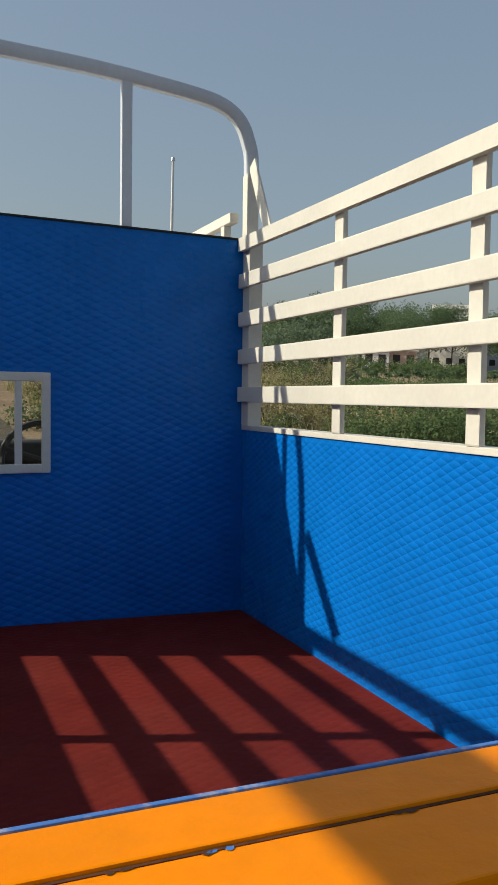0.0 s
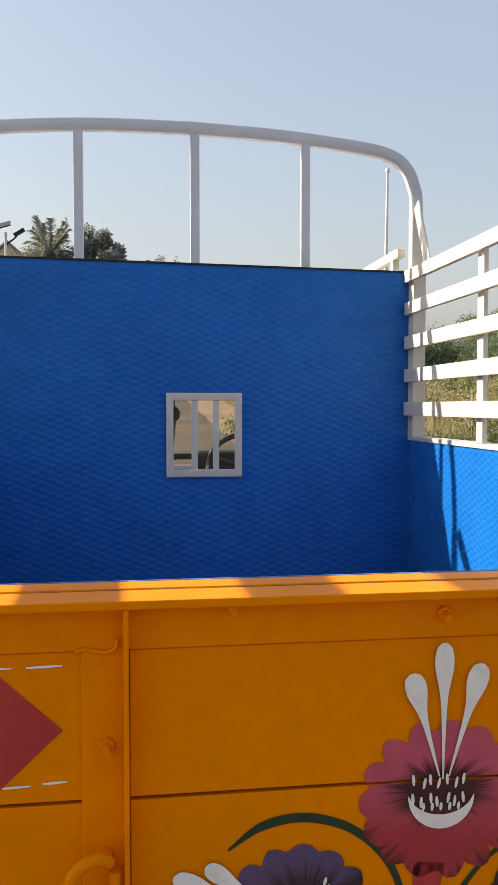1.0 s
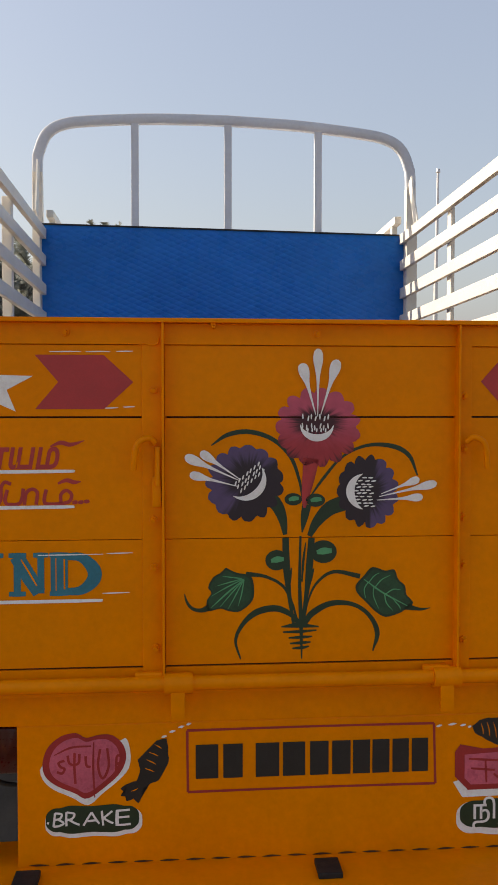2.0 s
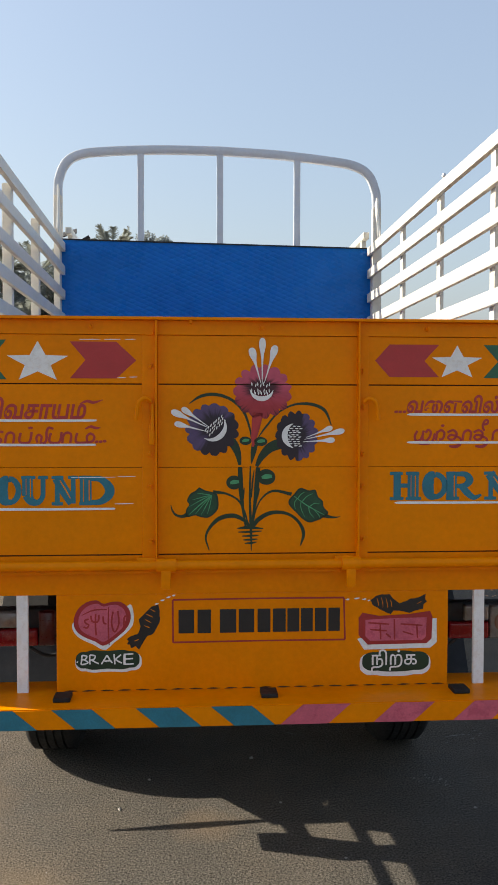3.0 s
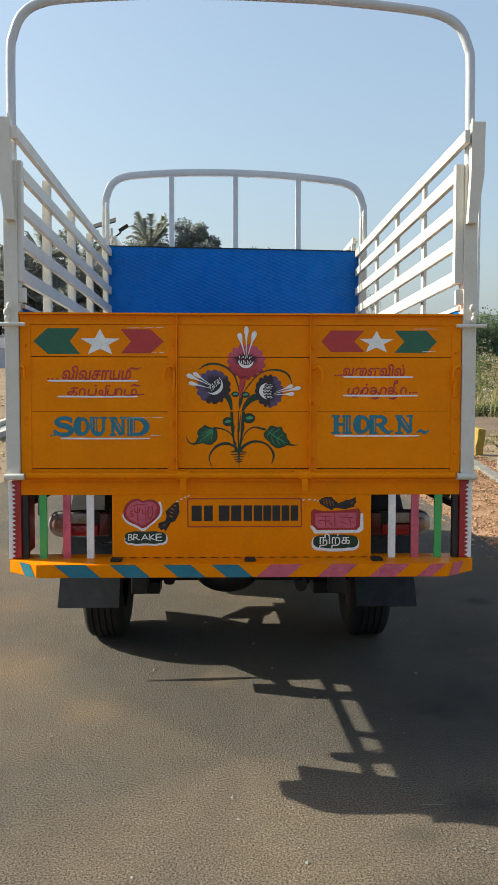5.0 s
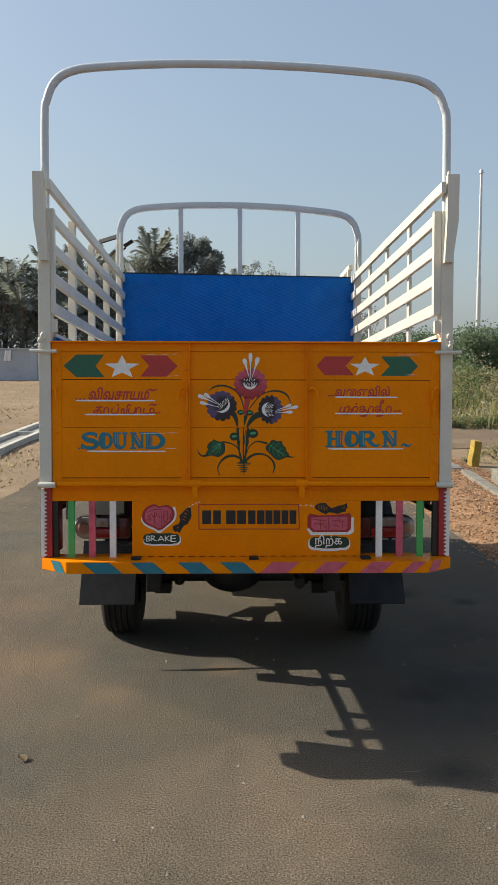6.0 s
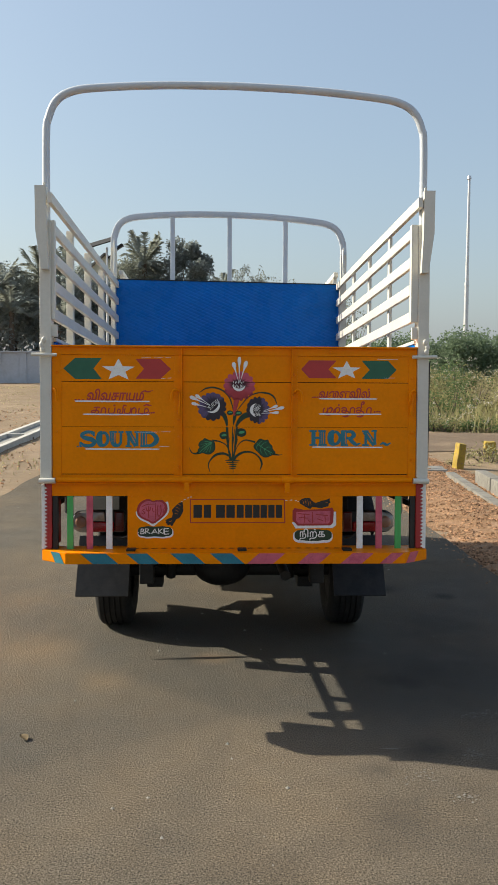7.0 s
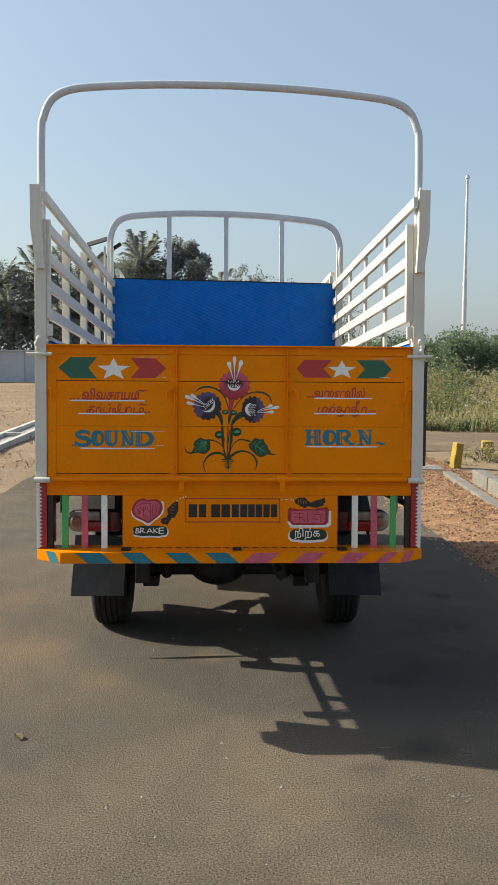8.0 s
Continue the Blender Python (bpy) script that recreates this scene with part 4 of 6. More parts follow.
ctr, tilt = Vector((0.335, 3.42, 1.42)), Matrix.Rotation(radians(-28), 3, "X")
sweep(sw, [ctr + tilt @ Vector((0.185 * math.cos(t), 0, 0.185 * math.sin(t))) for t in [2 * math.pi * i / 36 for i in range(37)]], ring(0.014, 8))
for t in (-90, 20, 160):
    cyl(sw, ctr, ctr + tilt @ Vector((0.18 * math.cos(radians(t)), 0, 0.18 * math.sin(radians(t)))), 0.014, seg=8)
cyl(sw, ctr, (0.335, 3.70, 1.26), 0.03, seg=10)
part("steering_wheel", sw, DASH, cab, "black steering wheel", smooth=True)
mr = bmesh.new()
bmesh.ops.create_uvsphere(mr, u_segments=16, v_segments=10, radius=0.045, matrix=pose(-0.010, 3.45, 1.685) @ Matrix.Diagonal((0.62, 0.25, 0.80, 1)))
cyl(mr, (-0.010, 3.45, 1.66), (-0.010, 3.46, 2.05), 0.003, seg=8)
cyl(mr, (-0.010, 3.45, 1.665), (-0.022, 3.45, 1.50), 0.010, 0.004, seg=8)
part("hanging_charm", mr, DASH, cab, "dark oval charm hanging on a cord", smooth=True)
part("windscreen", ([(-0.73, 4.03, 1.40), (0.73, 4.03, 1.40), (0.71, 3.61, 2.05), (-0.71, 3.61, 2.05)], [], [(0, 1, 2, 3)]), GLASS, cab, "clear windscreen").visible_shadow = False


# ---- painting on the tailgate ----
def stroke(pts, steps=8):
    """A brush stroke: a flat ribbon in x and z through (x, z, width) points. Returns rows of left and right edges."""
    line = smooth_line(pts, steps)
    v = []
    for i, p in enumerate(line):
        d = line[min(i + 1, len(line) - 1)][:2] - line[max(i - 1, 0)][:2]
        d = d / (np.hypot(*d) + 1e-9)
        nrm = np.array((-d[1], d[0])) * p[2] / 2
        v += [p[:2] + nrm, p[:2] - nrm]
    return v


def paint(name, strokes, mat, parent, y, label="", outlines=()):
    """Strokes and filled outlines laid on the sheet as one coat of paint."""
    verts, faces = [], []
    for i, pts in enumerate(strokes):
        v = stroke(pts)
        k = len(verts)
        verts += [(a[0], y - 0.000012 * i, a[1]) for a in v]
        faces += [(k + 2 * i, k + 2 * i + 1, k + 2 * i + 3, k + 2 * i + 2) for i in range(len(v) // 2 - 1)]
    for pts in outlines:
        k = len(verts)
        cx, cz = sum(p[0] for p in pts) / len(pts), sum(p[1] for p in pts) / len(pts)
        verts += [(cx, y, cz)] + [(p[0], y, p[1]) for p in pts]
        faces += [(k, k + 1 + i, k + 1 + (i + 1) % len(pts)) for i in range(len(pts))]
    return part(name, (verts, [], faces), mat, parent, label)


UNIT = 0.000559                      # one unit of the painter's grid on the middle bay


def g(x, y):
    k = max(0.0, x - 340)            # the right half is drawn a little wider and lower
    return -0.219 + (x + 0.055 * k) * UNIT, 1.431 - (y + 0.018 * k + 3 - 238) * UNIT


def gs(*pts):
    return [(*g(a, b), w * UNIT) for a, b, w in pts]


def blossom(cx, cy, rx, ry, lobes, ragged, turn=0.0, seed=0):
    out = []
    rnd = random.Random(seed)
    amp = [rnd.uniform(0.5, 1.2) for _ in range(lobes + 1)]
    for i in range(lobes * 8):
        t = 2 * math.pi * i / (lobes * 8)
        a = amp[int(i / 8)]
        k = 1 - ragged * a * (1 - abs(math.sin(t * lobes / 2))) - ragged * 0.15 * rnd.random()
        out.append(g(cx + rx * k * math.cos(t + turn), cy + ry * k * math.sin(t + turn)))
    return out


Y1, Y2, Y3, Y4, Y5 = -0.0006, -0.0010, -0.0014, -0.0018, -0.0022
# stems and tendrils
paint("painted_stem", [gs((372, 920, 3), (370, 820, 11), (366, 700, 9), (368, 570, 6))], P_DARKGREEN, gate, Y1 - 0.000000, "dark green brush-painted stem")
paint("painted_stem", [gs((350, 822, 8), (338, 740, 12), (330, 660, 20), (327, 575, 18))], P_DARKGREEN, gate, Y1 - 0.000012, "dark green brush-painted stem")
paint("painted_stem", [gs((372, 822, 8), (384, 740, 12), (392, 660, 20), (398, 575, 18))], P_DARKGREEN, gate, Y1 - 0.000024, "dark green brush-painted stem")
paint("painted_stem", [gs((326, 566, 12), (318, 520, 26), (300, 480, 36), (268, 452, 40))], P_DARKGREEN, gate, Y1 - 0.000036, "dark green brush-painted stem")
paint("painted_stem", [gs((392, 570, 14), (412, 530, 28), (446, 492, 40), (488, 474, 44))], P_DARKGREEN, gate, Y1 - 0.000048, "dark green brush-painted stem")
paint("painted_stem", [gs((372, 560, 3), (378, 520, 20), (385, 480, 26))], P_DARKGREEN, gate, Y1 - 0.000060, "dark green brush-painted stem")
paint("tendril", [gs((118, 314, 3), (165, 284, 12), (225, 276, 13), (290, 297, 12), (340, 345, 11), (364, 410, 8), (372, 460, 4))], P_DARKGREEN, gate, Y1 - 0.000072, "dark green brush-painted tendril")
paint("tendril", [gs((398, 452, 4), (430, 405, 8), (480, 345, 7), (545, 312, 9), (615, 312, 13), (662, 338, 12), (686, 395, 4))], P_DARKGREEN, gate, Y1 - 0.000084, "dark green brush-painted tendril")
paint("tendril", [gs((366, 822, 14), (345, 795, 14), (300, 775, 18), (245, 785, 18), (205, 820, 12), (186, 865, 8), (200, 918, 4))], P_DARKGREEN, gate, Y1 - 0.000096, "dark green brush-painted tendril")
paint("tendril", [gs((378, 822, 14), (400, 790, 18), (450, 762, 16), (510, 764, 12), (555, 795, 12), (578, 845, 14), (566, 898, 4))], P_DARKGREEN, gate, Y1 - 0.000108, "dark green brush-painted tendril")
paint("leaf_stalk", [gs((362, 818, 3), (345, 760, 8), (320, 712, 8), (270, 684, 9), (215, 676, 14))], P_DARKGREEN, gate, Y1 - 0.000120, "dark green brush-painted leaf stalk")
paint("leaf_stalk", [gs((378, 818, 3), (390, 750, 5), (415, 700, 7), (460, 671, 10), (530, 684, 14))], P_DARKGREEN, gate, Y1 - 0.000132, "dark green brush-painted leaf stalk")
paint("stem_sprig", [gs((372, 700, 4), (376, 640, 7), (382, 588, 3))], P_DARKGREEN, gate, Y1 - 0.000144, "dark green brush-painted stem sprig")
paint("stem_sprig", [gs((385, 735, 4), (396, 690, 9), (404, 662, 3))], P_DARKGREEN, gate, Y1 - 0.000156, "dark green brush-painted stem sprig")
paint("stem_sprig", [gs((336, 735, 3), (340, 690, 8), (344, 660, 3))], P_DARKGREEN, gate, Y1 - 0.000168, "dark green brush-painted stem sprig")
paint("binding", [gs((315, 828, 3), (360, 824, 14), (418, 828, 4))], P_DARKGREEN, gate, Y1 - 0.000180, "dark green brush-painted binding")
paint("binding", [gs((320, 843, 4), (365, 842, 9), (412, 838, 4))], P_DARKGREEN, gate, Y1 - 0.000192, "dark green brush-painted binding")
paint("binding", [gs((336, 860, 4), (370, 858, 9), (400, 856, 4))], P_DARKGREEN, gate, Y1 - 0.000204, "dark green brush-painted binding")
paint("binding", [gs((340, 876, 4), (370, 874, 9), (396, 872, 4))], P_DARKGREEN, gate, Y1 - 0.000216, "dark green brush-painted binding")
paint("binding", [gs((346, 890, 4), (372, 888, 9), (392, 884, 4))], P_DARKGREEN, gate, Y1 - 0.000228, "dark green brush-painted binding")
# leaves
LEAF_ONE = (              # outline, tail, midrib and side veins
    ((255, 475), (285, 490), (325, 500), (335, 532), (331, 570), (297, 600), (265, 600), (240, 592), (205, 598), (201, 570), (214, 547), (205, 530), (220, 502), (240, 490)),
     ((215, 585, 22), (185, 596, 12), (160, 590, 9), (145, 572, 7), (138, 548, 2)),
     ((308, 508, 2), (262, 545, 5), (214, 588, 2)),
     (((306, 510), (284, 552), (262, 592)), ((307, 511), (300, 550), (290, 586)), ((306, 510), (270, 550), (238, 588)), ((304, 509), (256, 532), (214, 556)), ((302, 508), (262, 518), (226, 528)), ((300, 507), (272, 503), (246, 500))))
LEAF_TWO = (
    ((640, 502), (664, 476), (700, 486), (725, 483), (736, 511), (755, 530), (759, 555), (778, 580), (752, 602), (735, 611), (702, 620), (675, 606), (650, 580), (630, 560), (619, 542), (621, 524)),
     ((755, 588, 22), (780, 595, 12), (803, 598, 7), (826, 594, 2)),
     ((640, 510, 2), (694, 550, 5), (762, 588, 2)),
     (((668, 530), (668, 560), (682, 596)), ((698, 553), (704, 580), (722, 602)), ((652, 520), (642, 540), (646, 566)), ((672, 534), (690, 512), (716, 498)), ((700, 555), (722, 540), (744, 542)), ((722, 568), (740, 590), (742, 600)), ((655, 520), (668, 502), (684, 492))))


def leaf_grid(x, y):
    return (x - 90) * 0.99 - 5, 238 + (y - 52) * 0.99


for out, tail_, rib, sides in (LEAF_ONE, LEAF_TWO):
    loop = smooth_line(tuple(leaf_grid(*p) for p in out + out[:1]), 4)[:-1]
    cx, cy = sum(p[0] for p in loop) / len(loop), sum(p[1] for p in loop) / len(loop)
    paint("painted_leaf", [gs(*[(*leaf_grid(x, y), w) for x, y, w in tail_])], P_DARKGREEN, gate, Y2, "dark green painted leaf", [[g(*p) for p in loop]])
    paint("leaf_body", [], P_LEAFGREEN, gate, Y2 - 0.0002, "green blade of the painted leaf", [[g(cx + (p[0] - cx) * 0.9, cy + (p[1] - cy) * 0.9) for p in loop]])
    paint("leaf_vein", [gs(*[(*leaf_grid(x, y), w) for x, y, w in rib])] + [gs((*leaf_grid(*v[0]), 3), (*leaf_grid(*v[1]), 3.4), (*leaf_grid(*v[2]), 1)) for v in sides], P_LEAFVEIN, gate, Y3, "light green leaf veins")
for cx, cy, rx in ((348, 466, 24), (408, 468, 26), (302, 638, 32), (430, 614, 36)):
    paint("painted_bud", [], P_DARKGREEN, gate, Y2, "round dark green bud", [[g(cx + rx * math.cos(t), cy + rx * (0.72 if rx < 30 else 0.9) * math.sin(t)) for t in [2 * math.pi * i / 28 for i in range(28)]]])
    paint("bud_light", [gs((cx - rx * 0.5, cy + 2, rx * 0.3), (cx, cy - 2, rx * 0.55), (cx + rx * 0.62, cy - 3, rx * 0.35))], P_LEAFVEIN, gate, Y3)


def club(x0, y0, x1, y1, w):
    mx, my = x0 + (x1 - x0) * 0.55, y0 + (y1 - y0) * 0.55
    return gs((x0, y0, 2), (mx, my, w * 0.35), (x0 + (x1 - x0) * 0.82, y0 + (y1 - y0) * 0.82, w), (x0 + (x1 - x0) * 0.95, y0 + (y1 - y0) * 0.95, w * 0.85), (x1, y1, w * 0.25))


def crescent(cx, cy, r, a0, a1, w):
    pts = []
    for k in range(9):
        t = radians(a0 + (a1 - a0) * k / 8)
        pts.append((cx + r * math.cos(t), cy + r * math.sin(t), max(1.5, w * math.sin(math.pi * k / 8))))
    return gs(*pts)


def seam_split(ob, z, half):
    """Opens the paint where it crosses a gap between two panels."""
    bm = bmesh.new()
    bm.from_mesh(ob.data)
    for level in (z - half, z + half):
        bmesh.ops.bisect_plane(bm, geom=bm.verts[:] + bm.edges[:] + bm.faces[:], plane_co=(0, 0, level), plane_no=(0, 0, 1))
    bmesh.ops.delete(bm, geom=[f for f in bm.faces if abs(f.calc_center_median().z - z) < half], context="FACES")
    bm.to_mesh(ob.data)
    bm.free()


def flower(name, cx, cy, rx, ry, mat, clubs, arc, seeds, label):
    bloom = paint(name, [], mat, gate, Y2, label, [blossom(cx, cy, rx, ry, 15, 0.15, seed=int(cx))])
    paint("stamen", [crescent(*arc)] + [gs((x, y, 2.5), (x + ux * 0.5, y + uy * 0.5, 4.6), (x + ux, y + uy, 2.5)) for x, y, ux, uy in seeds] + [club(*c) for c in clubs],
          P_WHITE, gate, Y5, "white painted stamens")
    return bloom


def petal_paint(name, cx, cy, rx, ry, light, deep, dark, way, span, eye, rim=False, strokes=0.5):
    return brushed(name, g(cx, cy), (rx * UNIT, ry * UNIT), light, deep, dark, way, span, (*g(eye[0], eye[1]), eye[2] * UNIT, eye[3] * UNIT) if eye else None, rim, strokes)


rnd = random.Random(4)
INK = (0.018, 0.010, 0.018)
STALK = petal_paint("stalk_blend", 388, 400, 30, 90, (0.44, 0.035, 0.035), (0.10, 0.012, 0.012), INK, 40, (0.1, 1.1), None)
ROSE_BLEND = petal_paint("rose_blend", 414, 262, 118, 114, (0.50, 0.075, 0.125), (0.36, 0.026, 0.036), (0.05, 0.006, 0.012), 95, (-0.35, 0.6), (411, 250, 60, 34), True)
VIOLET_A = petal_paint("violet_blend", 212, 420, 112, 110, (0.088, 0.056, 0.135), INK, INK, 42, (0.02, 0.30), (222, 408, 58, 50), strokes=0.45)
VIOLET_B = petal_paint("violet_blend", 550, 442, 86, 106, (0.088, 0.056, 0.135), INK, INK, 188, (-0.28, -0.08), (546, 442, 42, 60), strokes=0.40)
paint("petal_stalk", [gs((396, 350, 46), (390, 400, 36), (382, 450, 24), (378, 490, 8))], STALK, gate, Y2)
pink = flower("pink_flower", 414, 262, 118, 114, ROSE_BLEND, ((413, 232, 414, 42, 27), (408, 228, 370, 84, 30), (421, 228, 466, 72, 30)), (411, 246, 46, 12, 168, 20),
              [(374 + 11 * i + rnd.uniform(-2, 2), 266 - 26 * j + 5 * (i % 2), rnd.uniform(-2, 4), -15) for i in range(7) for j in range(2)] + [(386 + 12 * i, 276, 1, -11) for i in range(5)], "pink painted flower with white stamens")
seam_split(pink, 1.431, 0.0011)
flower("purple_flower", 212, 420, 112, 110, VIOLET_A, ((200, 410, 88, 332, 24), (196, 412, 45, 344, 27), (190, 428, 58, 394, 24)), (206, 402, 60, -25, 117, 21),
       [(184 + 10.5 * i + 7 * j + rnd.uniform(-2, 2), 436 - 9 * i + 9 * j - 8 + rnd.uniform(-2, 2), 4, -13) for i in range(7) for j in range(3)], "purple painted flower with white stamens")
flower("purple_flower", 550, 442, 86, 106, VIOLET_B, ((586, 448, 690, 404, 22), (580, 456, 738, 416, 24), (574, 466, 700, 456, 22)), (556, 442, 54, 112, 248, 24),
       [(512 + 17 * j + 6 * (i % 2) + (6 if i < 2 or i > 7 else 0) + rnd.uniform(-2, 2), 403 + 9 * i + rnd.uniform(-1, 1), 13, -2 * (i % 2)) for i in range(10) for j in range(3) if not (j == 0 and i in (0, 9))], "purple painted flower with white stamens")

# arrows and stars
def polygon(name, pts, mat, label):
    return paint(name, [], mat, gate, Y1, label, [pts]) if len(pts) == 10 else part(name, ([(x, Y1, z) for x, z in pts], [], [tuple(range(len(pts)))]), mat, gate, label)


def dart(x0, x1, d, zc, half, point, mat, label):
    """A pointed band with a notched tail; d is the way it points."""
    tip, tailx = (x1, x0) if d > 0 else (x0, x1)
    sh, no = tip - d * point, tailx + d * 0.035
    polygon("painted_arrow", [(tip, zc), (sh, zc + half), (tailx, zc + half), (no, zc), (tailx, zc - half), (sh, zc - half)], mat, label)


def star(cx, cz, rx, rz):
    polygon("painted_star", [(cx + rx * (1.0 if i % 2 == 0 else 0.42) * math.cos(math.pi / 2 + math.pi * i / 5), cz + rz * (1.0 if i % 2 == 0 else 0.42) * math.sin(math.pi / 2 + math.pi * i / 5)) for i in range(10)], P_WHITE, "white painted star")


dart(-0.724, -0.563, -1, 1.485, 0.0445, 0.050, P_GREEN, "green painted arrow band")
star(-0.4935, 1.479, 0.072, 0.0486)
dart(-0.422, -0.273, 1, 1.485, 0.0415, 0.045, P_RED, "red painted arrow band")
dart(0.277, 0.428, -1, 1.4875, 0.0375, 0.034, P_RED, "red painted arrow band")
star(0.471, 1.483, 0.063, 0.041)
dart(0.534, 0.684, 1, 1.4867, 0.0385, 0.037, P_GREEN, "green painted arrow band")


def writing(body, x0, x1, z0, z1, mat, label, parent=None, y=None, offset=0.0, shear=0.0):
    verts, faces = arrow_text(body, x1 - x0, z1 - z0, offset, shear)
    yy = Y2 if y is None else y
    owner = list(range(len(verts)))                       # every connected shape is a letter of its own

    def root(i):
        while owner[i] != i:
            i = owner[i]
        return i

    for q in faces:
        for i in q[1:]:
            owner[root(i)] = root(q[0])
    groups = {}
    for q in faces:
        groups.setdefault(root(q[0]), []).append(q)
    for shape in groups.values():
        used = sorted({i for q in shape for i in q})
        at = {i: n for n, i in enumerate(used)}
        part("letter", ([(x0 + verts[i][0], yy, z0 + verts[i][2]) for i in used], [], [tuple(at[i] for i in q) for q in shape]), mat, parent or gate, label)


def spell(strokes, counts, *rest):
    """Paints a word letter by letter; counts tells how many strokes each letter takes."""
    k = 0
    for n in counts:
        paint("letter", strokes[k:k + n], *rest)
        k += n




# hand lettering, drawn stroke by stroke on a grid of about half a millimetre
def brush(x0, z0, u, strokes, w):
    """Strokes of (x, y) or (x, y, width) grid points as (x, z, width) in metres; the ends thin out a little."""
    out = []
    for pts in strokes:
        n = len(pts) - 1
        out.append([(x0 + p[0] * u, z0 - p[1] * 0.00049, (p[2] if len(p) > 2 else w * (0.72 if i in (0, n) else 1.0)) * 0.00049) for i, p in enumerate(pts)])
    return out


def bolder(strokes):
    return [[(p[0], p[1], p[2] * 1.12 + 4) for p in pts] for pts in strokes]


LEFT, RIGHT = (-0.6926, 1.4711, 0.00049), (0.191, 1.4674, 0.000513)
WORDS = (("\u0bb5\u0bbf\u0bb5\u0b9a\u0bbe\u0baf\u0bae", -0.626, -0.386, 1.351, 1.401, 0.22), ("\u0bb5\u0bc8\u0bb3\u0bb5\u0bbf\u0bb2\u0bcd", 0.353, 0.572, 1.366, 1.409, 0.18))
for body, x0, x1, z0, z1, lean in WORDS:
    writing(body, x0, x1, z0, z1, P_RED, "red hand-painted Tamil letter", offset=0.024, shear=lean)


# letters of the two slanted words, as brush strokes on a grid of 0.58 mm
def tamil_aa(x, y=0):
    return [(x, 206 + y), (x + 5, 176 + y), (x + 20, 165 + y), (x + 34, 174 + y), (x + 31, 206 + y)]


def tamil_pa(x):
    return [(x + 6, 166), (x, 192), (x + 6, 204), (x + 34, 204), (x + 44, 190), (x + 48, 163)]


def tamil_tha(x):
    return [(x, 182), (x + 22, 173), (x + 37, 184), (x + 32, 205), (x + 14, 211), (x + 3, 202), (x + 14, 192), (x + 36, 197), (x + 54, 208), (x + 55, 226, 11), (x + 36, 239, 13), (x + 8, 238, 8)]


SAVE = [[(90, 166), (112, 161), (136, 163)], [(114, 163), (108, 180), (96, 199), (80, 202), (73, 193), (86, 184), (110, 184), (126, 192), (122, 204), (110, 208)],
        tamil_aa(142), tamil_pa(196), [(232, 149), (240, 146), (248, 148)],
        [(266, 204), (262, 186), (271, 174), (282, 182), (279, 203), (292, 207), (301, 190), (302, 162), (311, 146), (328, 151)], tamil_pa(312), tamil_aa(362),
        [(420, 166), (414, 192), (420, 204), (456, 204), (480, 198), (486, 180), (472, 169), (458, 180), (458, 203)]]
OVERTAKE = [[(126, 176), (116, 196), (120, 214), (136, 213), (147, 196), (152, 175)], [(152, 176), (147, 200), (152, 214), (166, 213), (178, 198), (181, 179), (169, 172), (161, 184)], [(122, 216), (142, 228), (172, 227), (191, 211), (198, 186)],
            [(208, 178), (203, 214)], [(208, 182), (224, 173), (237, 184), (231, 207), (216, 211)], [(224, 157), (230, 154), (237, 156)],
            tamil_tha(250), tamil_aa(313, 8), tamil_tha(358), [(402, 176), (396, 156), (404, 135), (416, 133), (415, 146), (400, 150)], tamil_aa(436, 8)]
for strokes, counts, x0, z0 in ((SAVE, (2, 1, 1, 1, 1, 1, 1, 1), -0.649, 1.416), (OVERTAKE, (3, 2, 1, 1, 1, 1, 1, 1), 0.305, 1.4263)):
    spell([[(x0 + 0.000578 * p[0], z0 - 0.000578 * p[1], 0.000578 * (p[2] if len(p) > 2 else 9)) for p in pts] for pts in strokes], counts, P_RED, gate, Y2, "red hand-painted Tamil letter")
paint("flourish", [[(-0.400, 1.386, 0.002), (-0.384, 1.392, 0.006), (-0.369, 1.389, 0.006), (-0.348, 1.395, 0.001)], [(-0.389, 1.329, 0.003), (-0.376, 1.334, 0.006), (-0.364, 1.331, 0.006), (-0.354, 1.332, 0.002)]], P_RED, gate, Y2, "red wavy strokes over the last letters")

for x, z, m in ((-0.673, 1.354, P_RED), (-0.659, 1.354, P_RED), (-0.643, 1.354, P_RED), (-0.363, 1.300, P_RED), (-0.354, 1.300, P_RED), (-0.345, 1.301, P_RED), (0.327, 1.369, P_RED), (0.337, 1.369, P_RED), (0.347, 1.369, P_RED),
                (0.591, 1.308, P_RED), (0.603, 1.309, P_RED), (0.613, 1.309, P_RED), (-0.665, 1.157, P_TEAL), (-0.650, 1.158, P_TEAL)):
    paint("dot", [[(x - 0.004, z, 0.004), (x, z, 0.006), (x + 0.004, z + 0.001, 0.004)]], m, gate, Y2)
paint("flourish", [[(0.615, 1.168, 0.003), (0.630, 1.175, 0.010), (0.645, 1.168, 0.010), (0.662, 1.176, 0.003)]], P_TEAL, gate, Y2)


def oval(cx, cy, rx, ry, thick, thin):
    """A closed letter O, heavy on its left side."""
    out = []
    for i in range(17):
        t = -math.pi / 2 - 2 * math.pi * i / 16
        heavy = max(0.0, -math.cos(t)) ** 0.7
        w = thin + (thick - thin) * heavy
        out.append((cx + (rx - w / 2) * math.cos(t), cy + (ry - min(w, thin) / 2) * math.sin(t), w))
    return out


def serif(x0, x1, y):
    return [(x0, y, 9), ((x0 + x1) / 2, y, 11), (x1, y, 9)]


def stem(x, y0, y1, w):
    return [(x, y0, w), (x, (y0 + y1) / 2, w), (x, y1, w)]


